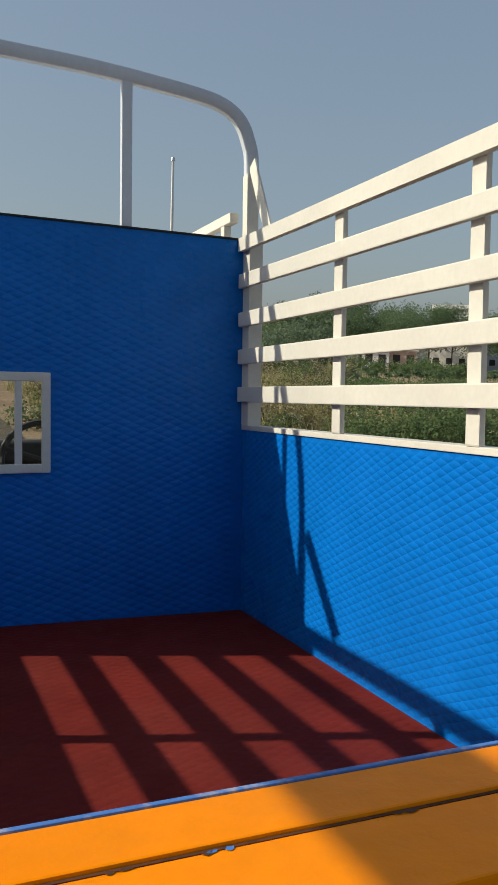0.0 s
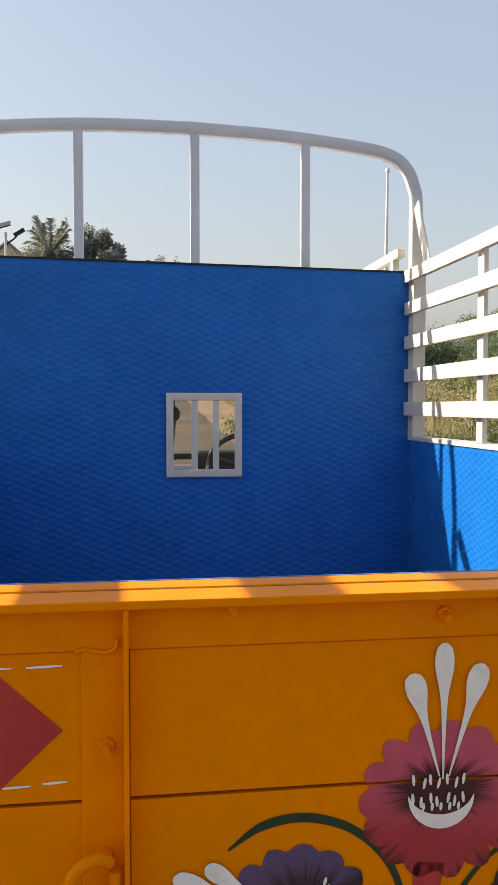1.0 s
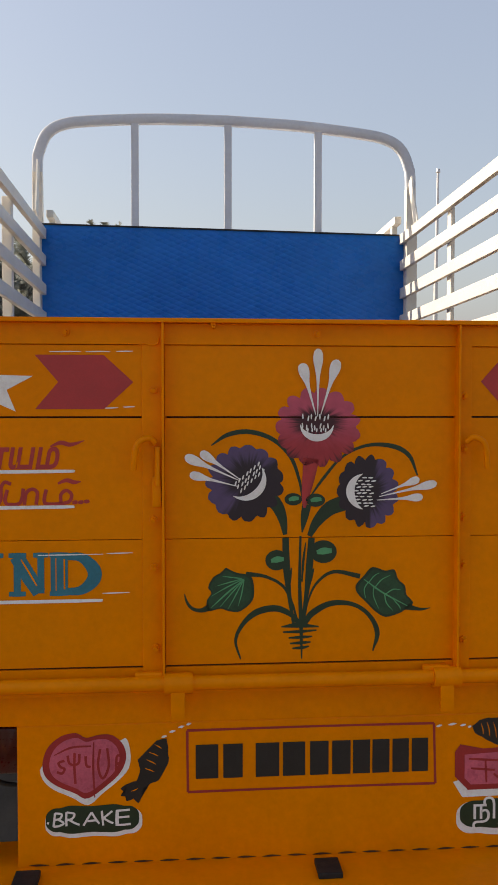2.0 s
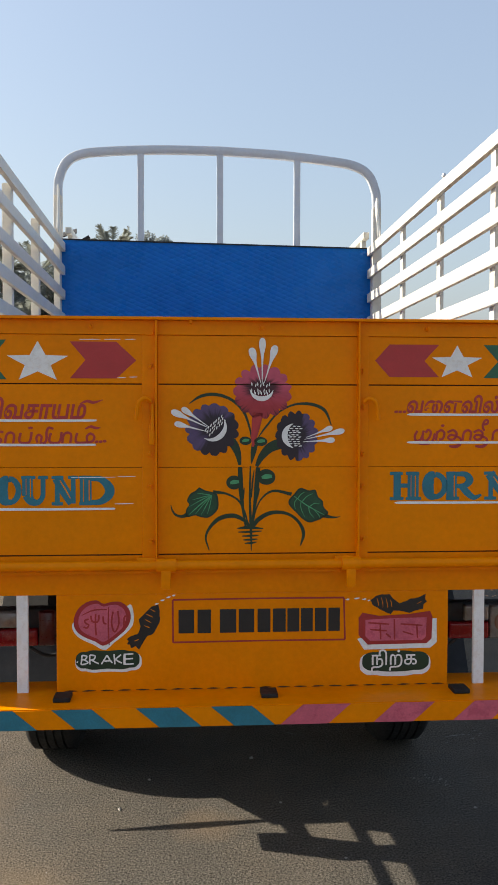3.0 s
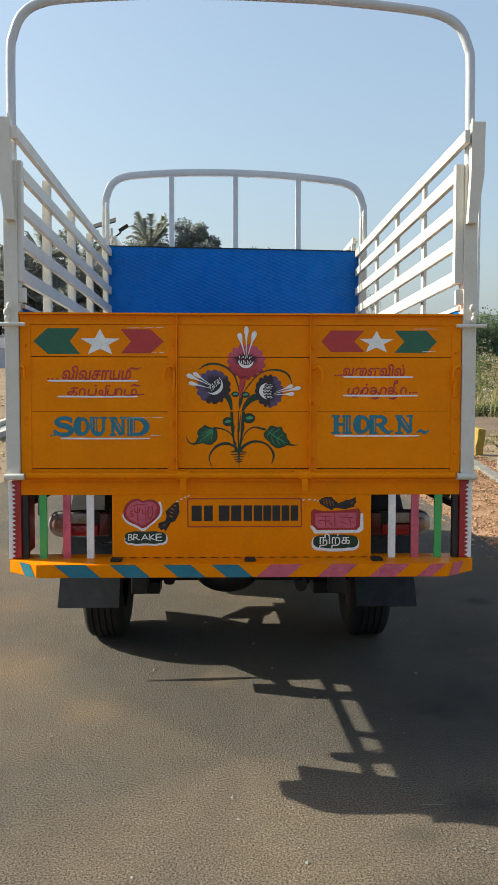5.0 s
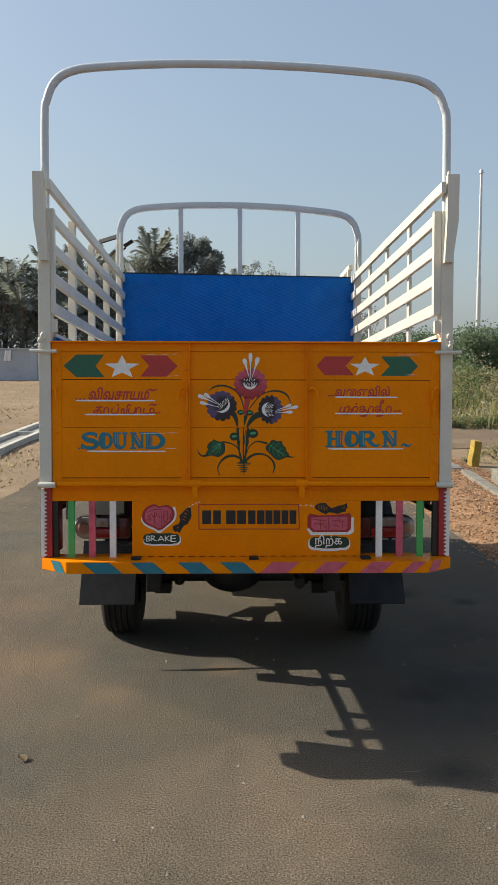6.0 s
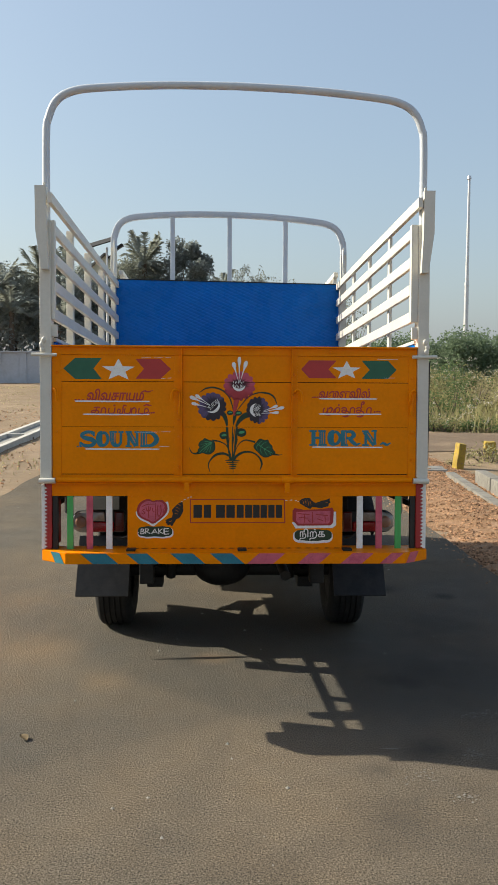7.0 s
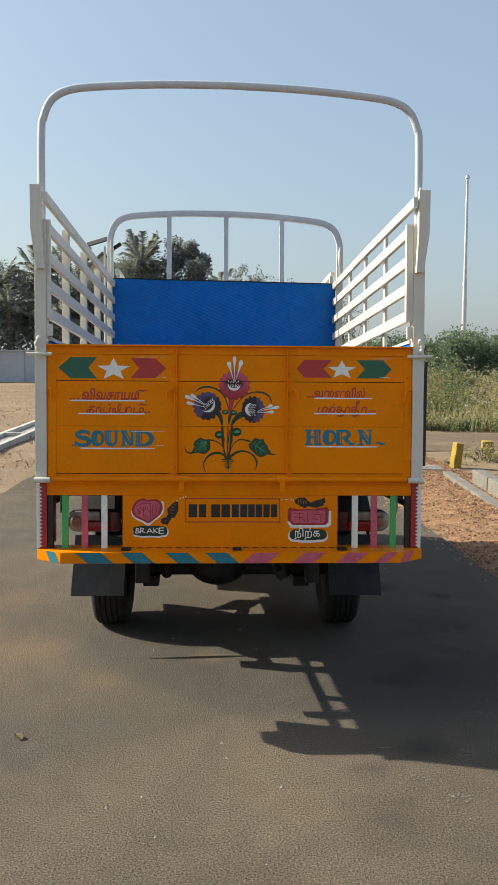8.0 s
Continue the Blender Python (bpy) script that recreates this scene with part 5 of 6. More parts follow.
sound = [[(196, 548, 8), (184, 524, 22), (136, 520, 26), (96, 542, 30), (120, 566, 30), (176, 580, 32), (200, 606, 28), (172, 632, 24), (116, 632, 22), (82, 606, 8)], stem(196, 512, 552, 9), stem(79, 600, 642, 9),
         oval(272, 575, 54, 64, 44, 20),
         stem(356, 516, 600, 40), [(356, 596, 40), (372, 624, 30), (402, 630, 20), (424, 606, 16), (427, 560, 16), (427, 516, 16)], serif(328, 392, 515), serif(404, 450, 515)]
sound += [stem(492, 518, 636, 16), [(490, 518, 36), (525, 578, 38), (560, 634, 34)], stem(565, 516, 636, 15), serif(466, 520, 515), serif(542, 588, 515), serif(466, 518, 637),
         stem(622, 516, 636, 44), [(636, 521, 14), (690, 524, 22), (728, 560, 34), (728, 596, 34), (690, 628, 22), (636, 632, 14)], serif(592, 650, 515), serif(592, 650, 637)]
horn = [stem(262, 496, 612, 28), stem(336, 496, 612, 44), [(262, 552, 14), (300, 552, 14), (336, 552, 14)], serif(228, 288, 494), serif(228, 292, 614), serif(302, 364, 494), serif(302, 374, 614),
        oval(438, 553, 56, 63, 46, 20),
        stem(516, 494, 612, 42), [(530, 499, 14), (578, 499, 20), (600, 526, 30), (578, 552, 20), (532, 556, 12)], [(564, 556, 26), (592, 590, 26), (622, 610, 18), (656, 598, 5)], serif(490, 545, 494), serif(490, 552, 614),
        stem(700, 496, 612, 16), [(694, 496, 38), (736, 556, 40), (776, 612, 34)], stem(778, 492, 612, 15), serif(668, 722, 494), serif(748, 794, 491), serif(670, 726, 614)]
spell(brush(LEFT[0], LEFT[1], LEFT[2], bolder(sound), 20), (3, 1, 4, 6, 4), P_TEAL, gate, Y2, "teal slab-serif sign-painted letter")
spell(brush(0.1975, 1.4674, 0.00051, bolder(horn), 20), (7, 1, 5, 6), P_TEAL, gate, Y2, "teal slab-serif sign-painted letter")
inlines = [stem(284, 534, 616, 5), stem(292, 540, 610, 3), stem(370, 520, 606, 5), stem(350, 520, 596, 3), [(504, 528, 4), (530, 572, 6), (552, 612, 4)], stem(638, 528, 624, 5), stem(612, 524, 628, 3), [(172, 530, 3), (132, 534, 5), (112, 546, 3)]]
for line in inlines:
    paint("letter_inline", brush(LEFT[0], LEFT[1], LEFT[2], [line], 5), ORANGE, gate, Y3)
inlines = [stem(346, 504, 604, 5), stem(326, 504, 604, 3), stem(446, 512, 594, 4), stem(456, 518, 590, 3), stem(528, 504, 606, 5), [(712, 510, 4), (738, 548, 6), (764, 590, 4)]]
for line in inlines:
    paint("letter_inline", brush(0.1975, 1.4674, 0.00051, [line], 5), ORANGE, gate, Y3)
for x0, x1, z in ((-0.677, -0.364, 1.348), (-0.643, -0.364, 1.293), (-0.634, -0.323, 1.147), (0.353, 0.602, 1.363), (0.353, 0.620, 1.298), (0.325, 0.626, 1.157)):
    paint("underline", [[(x0, z, 0.002), (x0 + 0.02, z, 0.006), ((x0 + x1) / 2, z - 0.0005, 0.0055), (x1 - 0.014, z, 0.005), (x1, z + 0.0006, 0.0012)]], P_WHITE, gate, Y3, "white painted underline")
for x0, x1, z in ((-0.345, -0.308, 1.5315), (-0.2985, -0.273, 1.532), (-0.400, -0.352, 1.5312), (-0.316, -0.296, 1.4450), (-0.288, -0.2705, 1.4466), (-0.420, -0.320, 1.2185), (-0.315, -0.275, 1.220), (-0.322, -0.280, 1.158), (0.60, 0.69, 1.531), (0.63, 0.68, 1.452)):
    paint("guide_line", [[(x0, z, 0.0012), ((x0 + x1) / 2, z + 0.0003, 0.0019), (x1, z + 0.0006, 0.0009)]], P_WHITE, gate, Y3, "thin white guide line")

# ---- painting on the tail panel ----
T0 = 0.014
T1, T2, T3, T4 = T0 - 0.0006, T0 - 0.0010, T0 - 0.0014, T0 - 0.0018
r = [(-0.1915, 0.9325), (0.2095, 0.9325), (0.2125, 0.833), (-0.1905, 0.833)]
paint("plate_border", [[(*r[i], 0.0042), ((r[i][0] + r[(i + 1) % 4][0]) / 2, (r[i][1] + r[(i + 1) % 4][1]) / 2 + 0.0008, 0.0036), (*r[(i + 1) % 4], 0.0042)] for i in range(4)], P_CRIMSON, tail, T1, "thin red painted frame of the number plate")
for x0, x1 in ((-0.178, -0.142), (-0.134, -0.103), (-0.082, -0.044), (-0.038, -0.002), (0.006, 0.036), (0.042, 0.072), (0.076, 0.104), (0.108, 0.136), (0.141, 0.168), (0.173, 0.200)):
    paint("plate_bar", [], P_BLACK, tail, T2, "black bar in place of a painted number", [[(x0, 0.909), (x1, 0.909), (x1, 0.854), (x0, 0.854)]])
# heart
def loop_of(pts, steps=5):
    """A smooth closed outline through a few points."""
    n = len(pts)
    return [(float(p[0]), float(p[1])) for p in smooth_line((pts[-1],) + pts + pts[:2], steps)[steps:(n + 1) * steps]]


def shrink(pts, k, cx, cz):
    return [(cx + (x - cx) * k, cz + (z - cz) * k) for x, z in pts]


HEART = ((-0.348, 0.829), (-0.369, 0.838), (-0.399, 0.852), (-0.415, 0.868), (-0.418, 0.890), (-0.409, 0.913), (-0.390, 0.929), (-0.367, 0.934), (-0.350, 0.926), (-0.331, 0.930), (-0.310, 0.929), (-0.293, 0.914), (-0.288, 0.893), (-0.295, 0.872), (-0.314, 0.852))
HEART_EDGE = ((-0.348, 0.818), (-0.373, 0.831), (-0.402, 0.845), (-0.418, 0.861), (-0.421, 0.880), (-0.400, 0.892), (-0.350, 0.890), (-0.300, 0.918), (-0.287, 0.922), (-0.281, 0.897), (-0.284, 0.875), (-0.300, 0.856), (-0.325, 0.836))
paint("painted_heart_edge", [], P_WHITE, tail, T1, "white heart edge", [loop_of(HEART_EDGE)])
paint("painted_heart", [], P_CRIMSON, tail, T2, "crimson painted heart", [loop_of(HEART)])
paint("heart_face", [], P_PINK, tail, T3, "pink heart face", [shrink(loop_of(HEART), 0.84, -0.352, 0.886)])




def sign_strokes(strokes, w):
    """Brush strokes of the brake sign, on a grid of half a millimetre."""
    return [[(-0.414 + (p[0] - 118) * 0.000497, 0.7935 - (p[1] - 392) * 0.000497, (p[2] if len(p) > 2 else w) * 0.000497) for p in pts] for pts in strokes]


spell(sign_strokes([
    [(178, 196), (160, 203), (166, 216), (178, 223), (170, 237), (154, 232)],
    [(210, 172), (209, 220), (212, 272)], [(188, 180), (193, 204), (209, 211), (223, 203), (225, 176)],
    [(244, 184), (247, 214), (260, 219)], [(290, 162), (283, 212), (292, 252), (304, 252), (317, 214), (312, 160)],
    [(340, 242), (342, 190), (355, 188), (353, 207), (342, 212)],
    [(146, 178, 3), (200, 155, 7), (262, 152, 5)], [(270, 140, 4), (268, 225, 7), (272, 318, 4)]], 8.0), (1, 2, 2, 1, 1, 1), P_CRIMSON, tail, T4, "tall thin crimson painted letter on the heart")


def cloud(cx, cz, w, h, n):
    """A lumpy rounded bar."""
    out = []
    for i in range(80):
        t = 2 * math.pi * i / 80
        c, s_ = math.cos(t), math.sin(t)
        lump = 0.90 + 0.10 * abs(math.sin(n * (c + 1) * math.pi / 2)) if abs(s_) > 0.35 else 0.95
        out.append((cx + w / 2 * math.copysign(abs(c) ** 0.55, c), cz + h / 2 * lump * math.copysign(abs(s_) ** 0.6, s_)))
    return out


paint("sign_edge", [], P_WHITE, tail, T1, "white sign edge", [cloud(-0.339, 0.7905, 0.152, 0.050, 4)])
paint("painted_cloud", [], P_DARKGREEN, tail, T2, "dark green painted cloud sign", [cloud(-0.341, 0.7955, 0.146, 0.046, 4)])
spell(sign_strokes([
    [(122, 395), (125, 396), (128, 397)],
    [(147, 364), (145, 386), (142, 408)], [(146, 365), (168, 369), (162, 383), (146, 386)], [(158, 386), (174, 398), (160, 406), (142, 408)],
    [(183, 362), (182, 385), (183, 408)], [(183, 363), (207, 369), (201, 384), (184, 388)], [(192, 388), (208, 398), (224, 405)]], 7.0), (1, 3, 3), P_WHITE, tail, T3, "white hand-painted letter on dark green")
spell(sign_strokes([
    [(236, 408), (248, 388), (262, 366)], [(262, 366), (272, 384), (286, 404)], [(248, 394), (262, 393), (277, 392)],
    [(294, 362), (296, 386), (298, 410)], [(327, 364), (312, 376), (298, 387)], [(300, 386), (314, 396), (330, 404)],
    [(343, 361, 10), (342, 386, 11), (342, 413, 10)], [(340, 364), (362, 363), (383, 362)], [(342, 386), (362, 385), (381, 384)], [(342, 410), (364, 410), (385, 408)]], 7.0), (3, 3, 4), P_WHITE, tail, T3, "white hand-painted letter on dark green")
paint("sign_edge", [], P_WHITE, tail, T1, "white sign edge", [cloud(0.333, 0.7735, 0.170, 0.060, 3)])
paint("painted_cloud", [], P_DARKGREEN, tail, T2, "dark green painted cloud sign", [cloud(0.334, 0.7795, 0.160, 0.050, 3)])
writing("\u0ba8\u0bbf\u0bb1\u0bcd\u0b95", 0.275, 0.385, 0.757, 0.808, P_WHITE, "white painted Tamil letter on dark green", tail, T3, offset=0.01)
# open book sign
paint("sign_edge", [], P_WHITE, tail, T1, "white sign edge", [[(0.300, 0.850), (0.242, 0.834), (0.258, 0.808), (0.417, 0.810), (0.433, 0.823), (0.432, 0.880), (0.423, 0.880)]])
paint("painted_book", [], P_CRIMSON, tail, T2, "crimson painted book sign", [[(0.254, 0.896), (0.293, 0.888), (0.363, 0.891), (0.416, 0.898), (0.422, 0.884), (0.420, 0.832), (0.408, 0.821), (0.267, 0.820), (0.245, 0.843), (0.245, 0.884)]])
paint("book_face", [], P_PINK, tail, T3, "pink face of the book sign", [[(0.261, 0.879), (0.328, 0.882), (0.408, 0.883), (0.406, 0.836), (0.397, 0.829), (0.272, 0.829), (0.261, 0.840)]])
for x0, z0, x1, z1 in ((0.268, 0.872, 0.318, 0.868), (0.272, 0.856, 0.312, 0.852), (0.330, 0.880, 0.331, 0.831), (0.345, 0.868, 0.398, 0.864), (0.350, 0.850, 0.376, 0.842), (0.296, 0.868, 0.298, 0.832), (0.384, 0.866, 0.386, 0.834), (0.310, 0.846, 0.322, 0.836)):
    paint("sign_bar", [[(x0, z0, 0.003), ((x0 + x1) / 2, (z0 + z1) / 2, 0.004), (x1, z1, 0.003)]], P_CRIMSON, tail, T4)


# fishes
FISH = (((-0.224, 0.921), (-0.240, 0.918), (-0.256, 0.902), (-0.270, 0.888), (-0.265, 0.872), (-0.272, 0.854), (-0.286, 0.850), (-0.297, 0.843), (-0.290, 0.836), (-0.297, 0.831), (-0.286, 0.829), (-0.288, 0.822), (-0.277, 0.826), (-0.269, 0.818), (-0.263, 0.831), (-0.261, 0.843), (-0.251, 0.849), (-0.237, 0.854), (-0.230, 0.868), (-0.221, 0.884), (-0.222, 0.902)),
        ((0.273, 0.926), (0.285, 0.935), (0.300, 0.939), (0.319, 0.939), (0.330, 0.926), (0.342, 0.917), (0.354, 0.921), (0.370, 0.928), (0.384, 0.930), (0.398, 0.935), (0.405, 0.939), (0.402, 0.928), (0.409, 0.921), (0.400, 0.914), (0.399, 0.903), (0.384, 0.900), (0.367, 0.894), (0.349, 0.898), (0.328, 0.900), (0.321, 0.891), (0.310, 0.896), (0.296, 0.903), (0.278, 0.914)))
SCALES = (((-0.232, 0.905, -0.243, 0.912), (-0.237, 0.893, -0.252, 0.900), (-0.241, 0.880, -0.256, 0.888), (-0.244, 0.868, -0.258, 0.874), (-0.270, 0.842, -0.280, 0.838)),
          ((0.288, 0.930, 0.292, 0.912), (0.298, 0.932, 0.303, 0.908), (0.309, 0.931, 0.314, 0.906), (0.320, 0.926, 0.324, 0.908), (0.385, 0.916, 0.396, 0.922)))
for line, marks in zip(FISH, SCALES):
    ragged = []                                          # fins and scales break the outline into small teeth
    for p, q in zip(line, line[1:] + line[:1]):
        for k in range(3):
            out = 0.0016 * (rnd.random() - 0.25) if k else 0.0
            ragged.append((p[0] + (q[0] - p[0]) * k / 3 + out * (q[1] - p[1]) / 0.02, p[1] + (q[1] - p[1]) * k / 3 - out * (q[0] - p[0]) / 0.02))
    bm = bmesh.new()
    bm.faces.new([bm.verts.new((x, T2, z)) for x, z in ragged])
    bmesh.ops.triangulate(bm, faces=bm.faces[:])
    part("painted_fish", bm, P_BLACK, tail, "black painted fish with ragged fins")
    for x0, z0, x1, z1 in marks:
        paint("fish_scale", [[(x0, z0, 0.0006), ((x0 + x1) / 2 + 0.001, (z0 + z1) / 2, 0.0016), (x1, z1, 0.0006)]], ORANGE, tail, T3, "orange scratched scale")
for x, z, w in ((-0.228, 0.924, 0.009), (-0.215, 0.932, 0.010), (-0.201, 0.939, 0.010), (-0.189, 0.943, 0.008), (0.218, 0.928, 0.010), (0.240, 0.930, 0.014), (0.258, 0.928, 0.010), (0.269, 0.925, 0.006)):
    paint("bubble", [[(x - w / 2, z - 0.001, 0.001), (x, z, 0.0040), (x + w / 2, z + 0.0012, 0.001)]], P_WHITE, tail, T2)
for i in range(22):
    x = -0.44 + 0.041 * i
    paint("dirt_dash", [[(x, 0.7235 + rnd.uniform(-0.0006, 0.0006), 0.001), (x + 0.013, 0.724, 0.0035), (x + 0.030, 0.7238, 0.001)]], P_DARKBROWN, tail, T1)


# ---- roadside, right ----
def stone(bm_v, bm_f, x, y, z, r, rnd_):
    k = len(bm_v)
    a = rnd_.uniform(0, 6.28)
    ca, sa = math.cos(a), math.sin(a)
    for dx, dy, dz in ((1, 0, 0), (0, 1, 0), (-1, 0, 0), (0, -1, 0), (0, 0, 1), (0, 0, -0.6)):
        dx, dy, dz = dx * rnd_.uniform(0.7, 1.3), dy * rnd_.uniform(0.6, 1.1), dz * rnd_.uniform(0.5, 0.9)
        bm_v.append((x + r * (dx * ca - dy * sa), y + r * (dx * sa + dy * ca), z + r * dz))
    bm_f += [(k + a_, k + b_, k + 4) for a_, b_ in ((0, 1), (1, 2), (2, 3), (3, 0))] + [(k + b_, k + a_, k + 5) for a_, b_ in ((0, 1), (1, 2), (2, 3), (3, 0))]


def bank_height(x, y):
    u = (x - 1.90) / 2.3
    return rise(x, y) - 0.045 + 0.11 * math.sin(math.pi * min(1, u * 1.15)) ** 0.8 * (0.7 + 0.5 * noise.noise((x * 1.3, y * 0.8, 7.0))) + 0.03 * noise.noise((x * 5, y * 5, 1.0))


def scatter_stones(name, x0, x1, y0, y1, n, r0, r1, mat, label, seed, lift=0.0, crowd=1.0, ground=None):
    rn = random.Random(seed)
    v, f = [], []
    for _ in range(n):
        x, y = x0 + (x1 - x0) * rn.random() ** crowd, rn.uniform(y0, y1)
        r_ = r0 + (r1 - r0) * rn.random() ** 3
        stone(v, f, x, y, (ground or rise)(x, y) + lift + r_ * 0.15, r_, rn)
    tagged(part(name, (v, [], f), mat), label, "gravel", kind="stuff")


def bank():
    """The strip of red rubble beside the asphalt, slightly heaped."""
    xs = [1.90 + 0.1 * i for i in range(24)]
    ys = [-14 + 0.25 * i for i in range(116)]
    v = []
    for y in ys:
        for i, x in enumerate(xs):
            z = bank_height(x, y)
            v.append((x, y, z))
    w = len(xs)
    f = [(j * w + i, j * w + i + 1, (j + 1) * w + i + 1, (j + 1) * w + i) for j in range(len(ys) - 1) for i in range(w - 1)]
    tagged(part("verge", (v, [], f), VERGE, smooth=True), "heaped red rubble verge beside the asphalt", "verge", kind="structure")


VERGE = material("red_rubble", (0.26, 0.152, 0.085), 0.95, vary=0.3, scale=3, bump=0.03, bump_scale=22, second=(0.36, 0.235, 0.15), amount=0.7, spec=0.2)
bank()
scatter_stones("rubble", 1.95, 4.0, 0.5, 13.5, 60000, 0.004, 0.019, GRAVEL, "loose red rubble stones on the verge", 11, 0.0, 1.0, bank_height)
scatter_stones("rubble", 1.84, 2.1, -4, 14.5, 2200, 0.004, 0.016, GRAVEL, "small red stones along the asphalt edge", 12, -0.002)
scatter_stones("grit", -2.3, 1.9, -3.6, 6, 260, 0.003, 0.011, CONCRETE, "pale grit scattered on the asphalt", 13, 0.0)
scatter_stones("rubble", -9.0, -2.75, 3, 26, 7000, 0.006, 0.036, GRAVEL, "loose stones on dry earth", 14, -0.03)

leaf = bmesh.new()
rows = [[leaf.verts.new((0.017 * u * math.sin(math.pi * (0.08 + 0.9 * w_)) ** 0.8, 0.055 * w_ - 0.027, 0.003 + 0.006 * u * u + 0.005 * math.sin(3 * w_))) for u in (-1, -0.4, 0, 0.5, 1)] for w_ in [i / 8 for i in range(9)]]
for p, q in zip(rows, rows[1:]):
    for i in range(4):
        leaf.faces.new((p[i], p[i + 1], q[i + 1], q[i]))
dry = part("fallen_leaf", leaf, DRYLEAF, smooth=True)
dry.matrix_world = pose(-0.845, -0.22, 0.002, 0, 0, 35)
tagged(dry, "dry curled tan leaf on the asphalt", "leaf")
rn = random.Random(15)
v, f = [], []
SCUFFS = ((0.65, -0.58, 0.07), (0.78, -0.74, 0.06), (0.91, -0.40, 0.07), (1.03, -0.03, 0.09), (1.23, 1.56, 0.14), (1.29, 1.27, 0.16), (0.94, 1.38, 0.12), (1.08, 0.75, 0.10), (0.72, 1.0, 0.07), (1.5, 0.5, 0.14), (1.35, -0.9, 0.10))
for cx, cy, spread in SCUFFS:
    for _ in range(46):
        x, y, r_ = cx + rn.gauss(0, 0.55 * spread), cy + rn.gauss(0, 0.4 * spread), 0.002 + 0.005 * rn.random() ** 3
        a, k = rn.gauss(0.2, 0.5), len(v)
        for i in range(7):
            t = 6.283 * i / 7
            q = r_ * rn.uniform(0.35, 1.1)
            px, py = q * math.cos(t) * 1.4, q * math.sin(t) * 0.8
            v.append((x + px * math.cos(a) - py * math.sin(a), y + px * math.sin(a) + py * math.cos(a), rise(x, y) + 0.0042))
        f.append(tuple(range(k, k + 7)))
for x0, y0, x1, y1 in ((0.56, -0.345, 0.64, -0.350), (0.46, -0.16, 0.53, -0.165), (0.22, 1.46, 0.29, 1.41), (0.86, 1.36, 0.97, 1.38)):      # scratches
    k = len(v)
    v += [(x0, y0 - 0.002, 0.0042), ((x0 + x1) / 2, (y0 + y1) / 2 - 0.004, 0.0042), (x1, y1, 0.0042), ((x0 + x1) / 2, (y0 + y1) / 2 + 0.004, 0.0042)]
    f.append((k, k + 1, k + 2, k + 3))
tagged(part("scuff_marks", (v, [], f), SCUFF), "pale dusty scuff marks on the asphalt", "marks", kind="stuff")
for i in range(7):
    y = 7.78 - 1.02 * i
    bm = boxed(-0.080, 0.080, -0.49, 0.49, -0.12, 0.135, 0.015)
    k = part("kerb_stone", bm, KERB)
    k.matrix_world = pose(3.66 + 0.11 * (y - 8.265) + 0.008 * math.sin(i * 2.1), y, rise(0, y) + 0.04, 0, 1.5 * math.sin(i), -6.3 + 0.8 * math.sin(i * 1.7))
    tagged(k, "weathered grey concrete kerb stone", "kerb", "kerb stones along the verge")
bm = bmesh.new()
sweep(bm, [(3.440 + 0.106 * (y - 9.055), y, rise(0, y) + 0.030) for y in (9.05, 7.4, 5.7, 3.5, 1.2)], [(-0.062, -0.05), (0.062, -0.05), (0.062, 0.030), (-0.062, 0.030)])
tagged(part("gutter_strip", bm, KERB), "flat grey concrete strip at the foot of the kerb", "gutter", kind="structure")


def rough_block(name, x, y, w, d, h, mat, label, cat, turn=0.0, seed=0, lean=0.0):
    bm = bmesh.new()
    box(bm, -w / 2, w / 2, -d / 2, d / 2, -0.06, h, 0.03, 2)
    bmesh.ops.subdivide_edges(bm, edges=bm.edges[:], cuts=2, use_grid_fill=True)
    for v in bm.verts:
        v.co += Vector((noise.noise(v.co * 6 + Vector((seed, 0, 0))), noise.noise(v.co * 6 + Vector((0, seed, 9))), noise.noise(v.co * 6 + Vector((5, 0, seed))))) * 0.025
    o = part(name, bm, mat, smooth=True)
    o.matrix_world = pose(x, y, rise(x, y) - 0.02, 0, lean, turn)
    return tagged(o, label, cat)


rough_block("guard_stone", 3.86, 10.1, 0.14, 0.17, 0.42, YELLOW, "leaning yellow painted roadside guard stone", "guard stone", 12, 1, 7)
rough_block("guard_stone", 4.98, 11.9, 0.20, 0.20, 0.27, YELLOW, "yellow painted guard stone among weeds", "guard stone", -6, 2, -4)
rough_block("concrete_slab", 3.20, 9.62, 0.62, 0.50, 0.07, CONCRETE, "low concrete footing of a road sign", "slab", 3, 5)

sign = tagged(new("road_sign"), "dark blue road sign board on two black posts", "road sign")
sign.matrix_world = pose(3.20, 9.65, rise(3, 9.65) + 0.04)
for x, y in ((-0.055, 0.0), (0.055, 0.12)):
    part("sign_post", boxed(x - 0.022, x + 0.022, y - 0.022, y + 0.022, 0.0, 1.66, 0.003), P_BLACK, sign)
part("sign_board", boxed(-0.085, -0.079, -0.05, 0.75, 0.98, 1.66, 0.002), SIGN_BLUE, sign, "dark blue board")

# lane crossing the field
bm = bmesh.new()
rows = []
for i in range(60):
    x = 3.7 + 1.0 * i
    y0, y1 = 12.6 + 0.2 * noise.noise((x * 0.4, 0, 0)), 16.4 + 0.3 * noise.noise((x * 0.4, 5, 0))
    rows.append([bm.verts.new((x, y, rise(x, y) + z)) for y, z in ((y0, -0.02), (y0 + 0.5, 0.035), (y1 - 0.5, 0.035), (y1, -0.02))])
for a, b in zip(rows, rows[1:]):
    for i in range(3):
        bm.faces.new((a[i], a[i + 1], b[i + 1], b[i]))
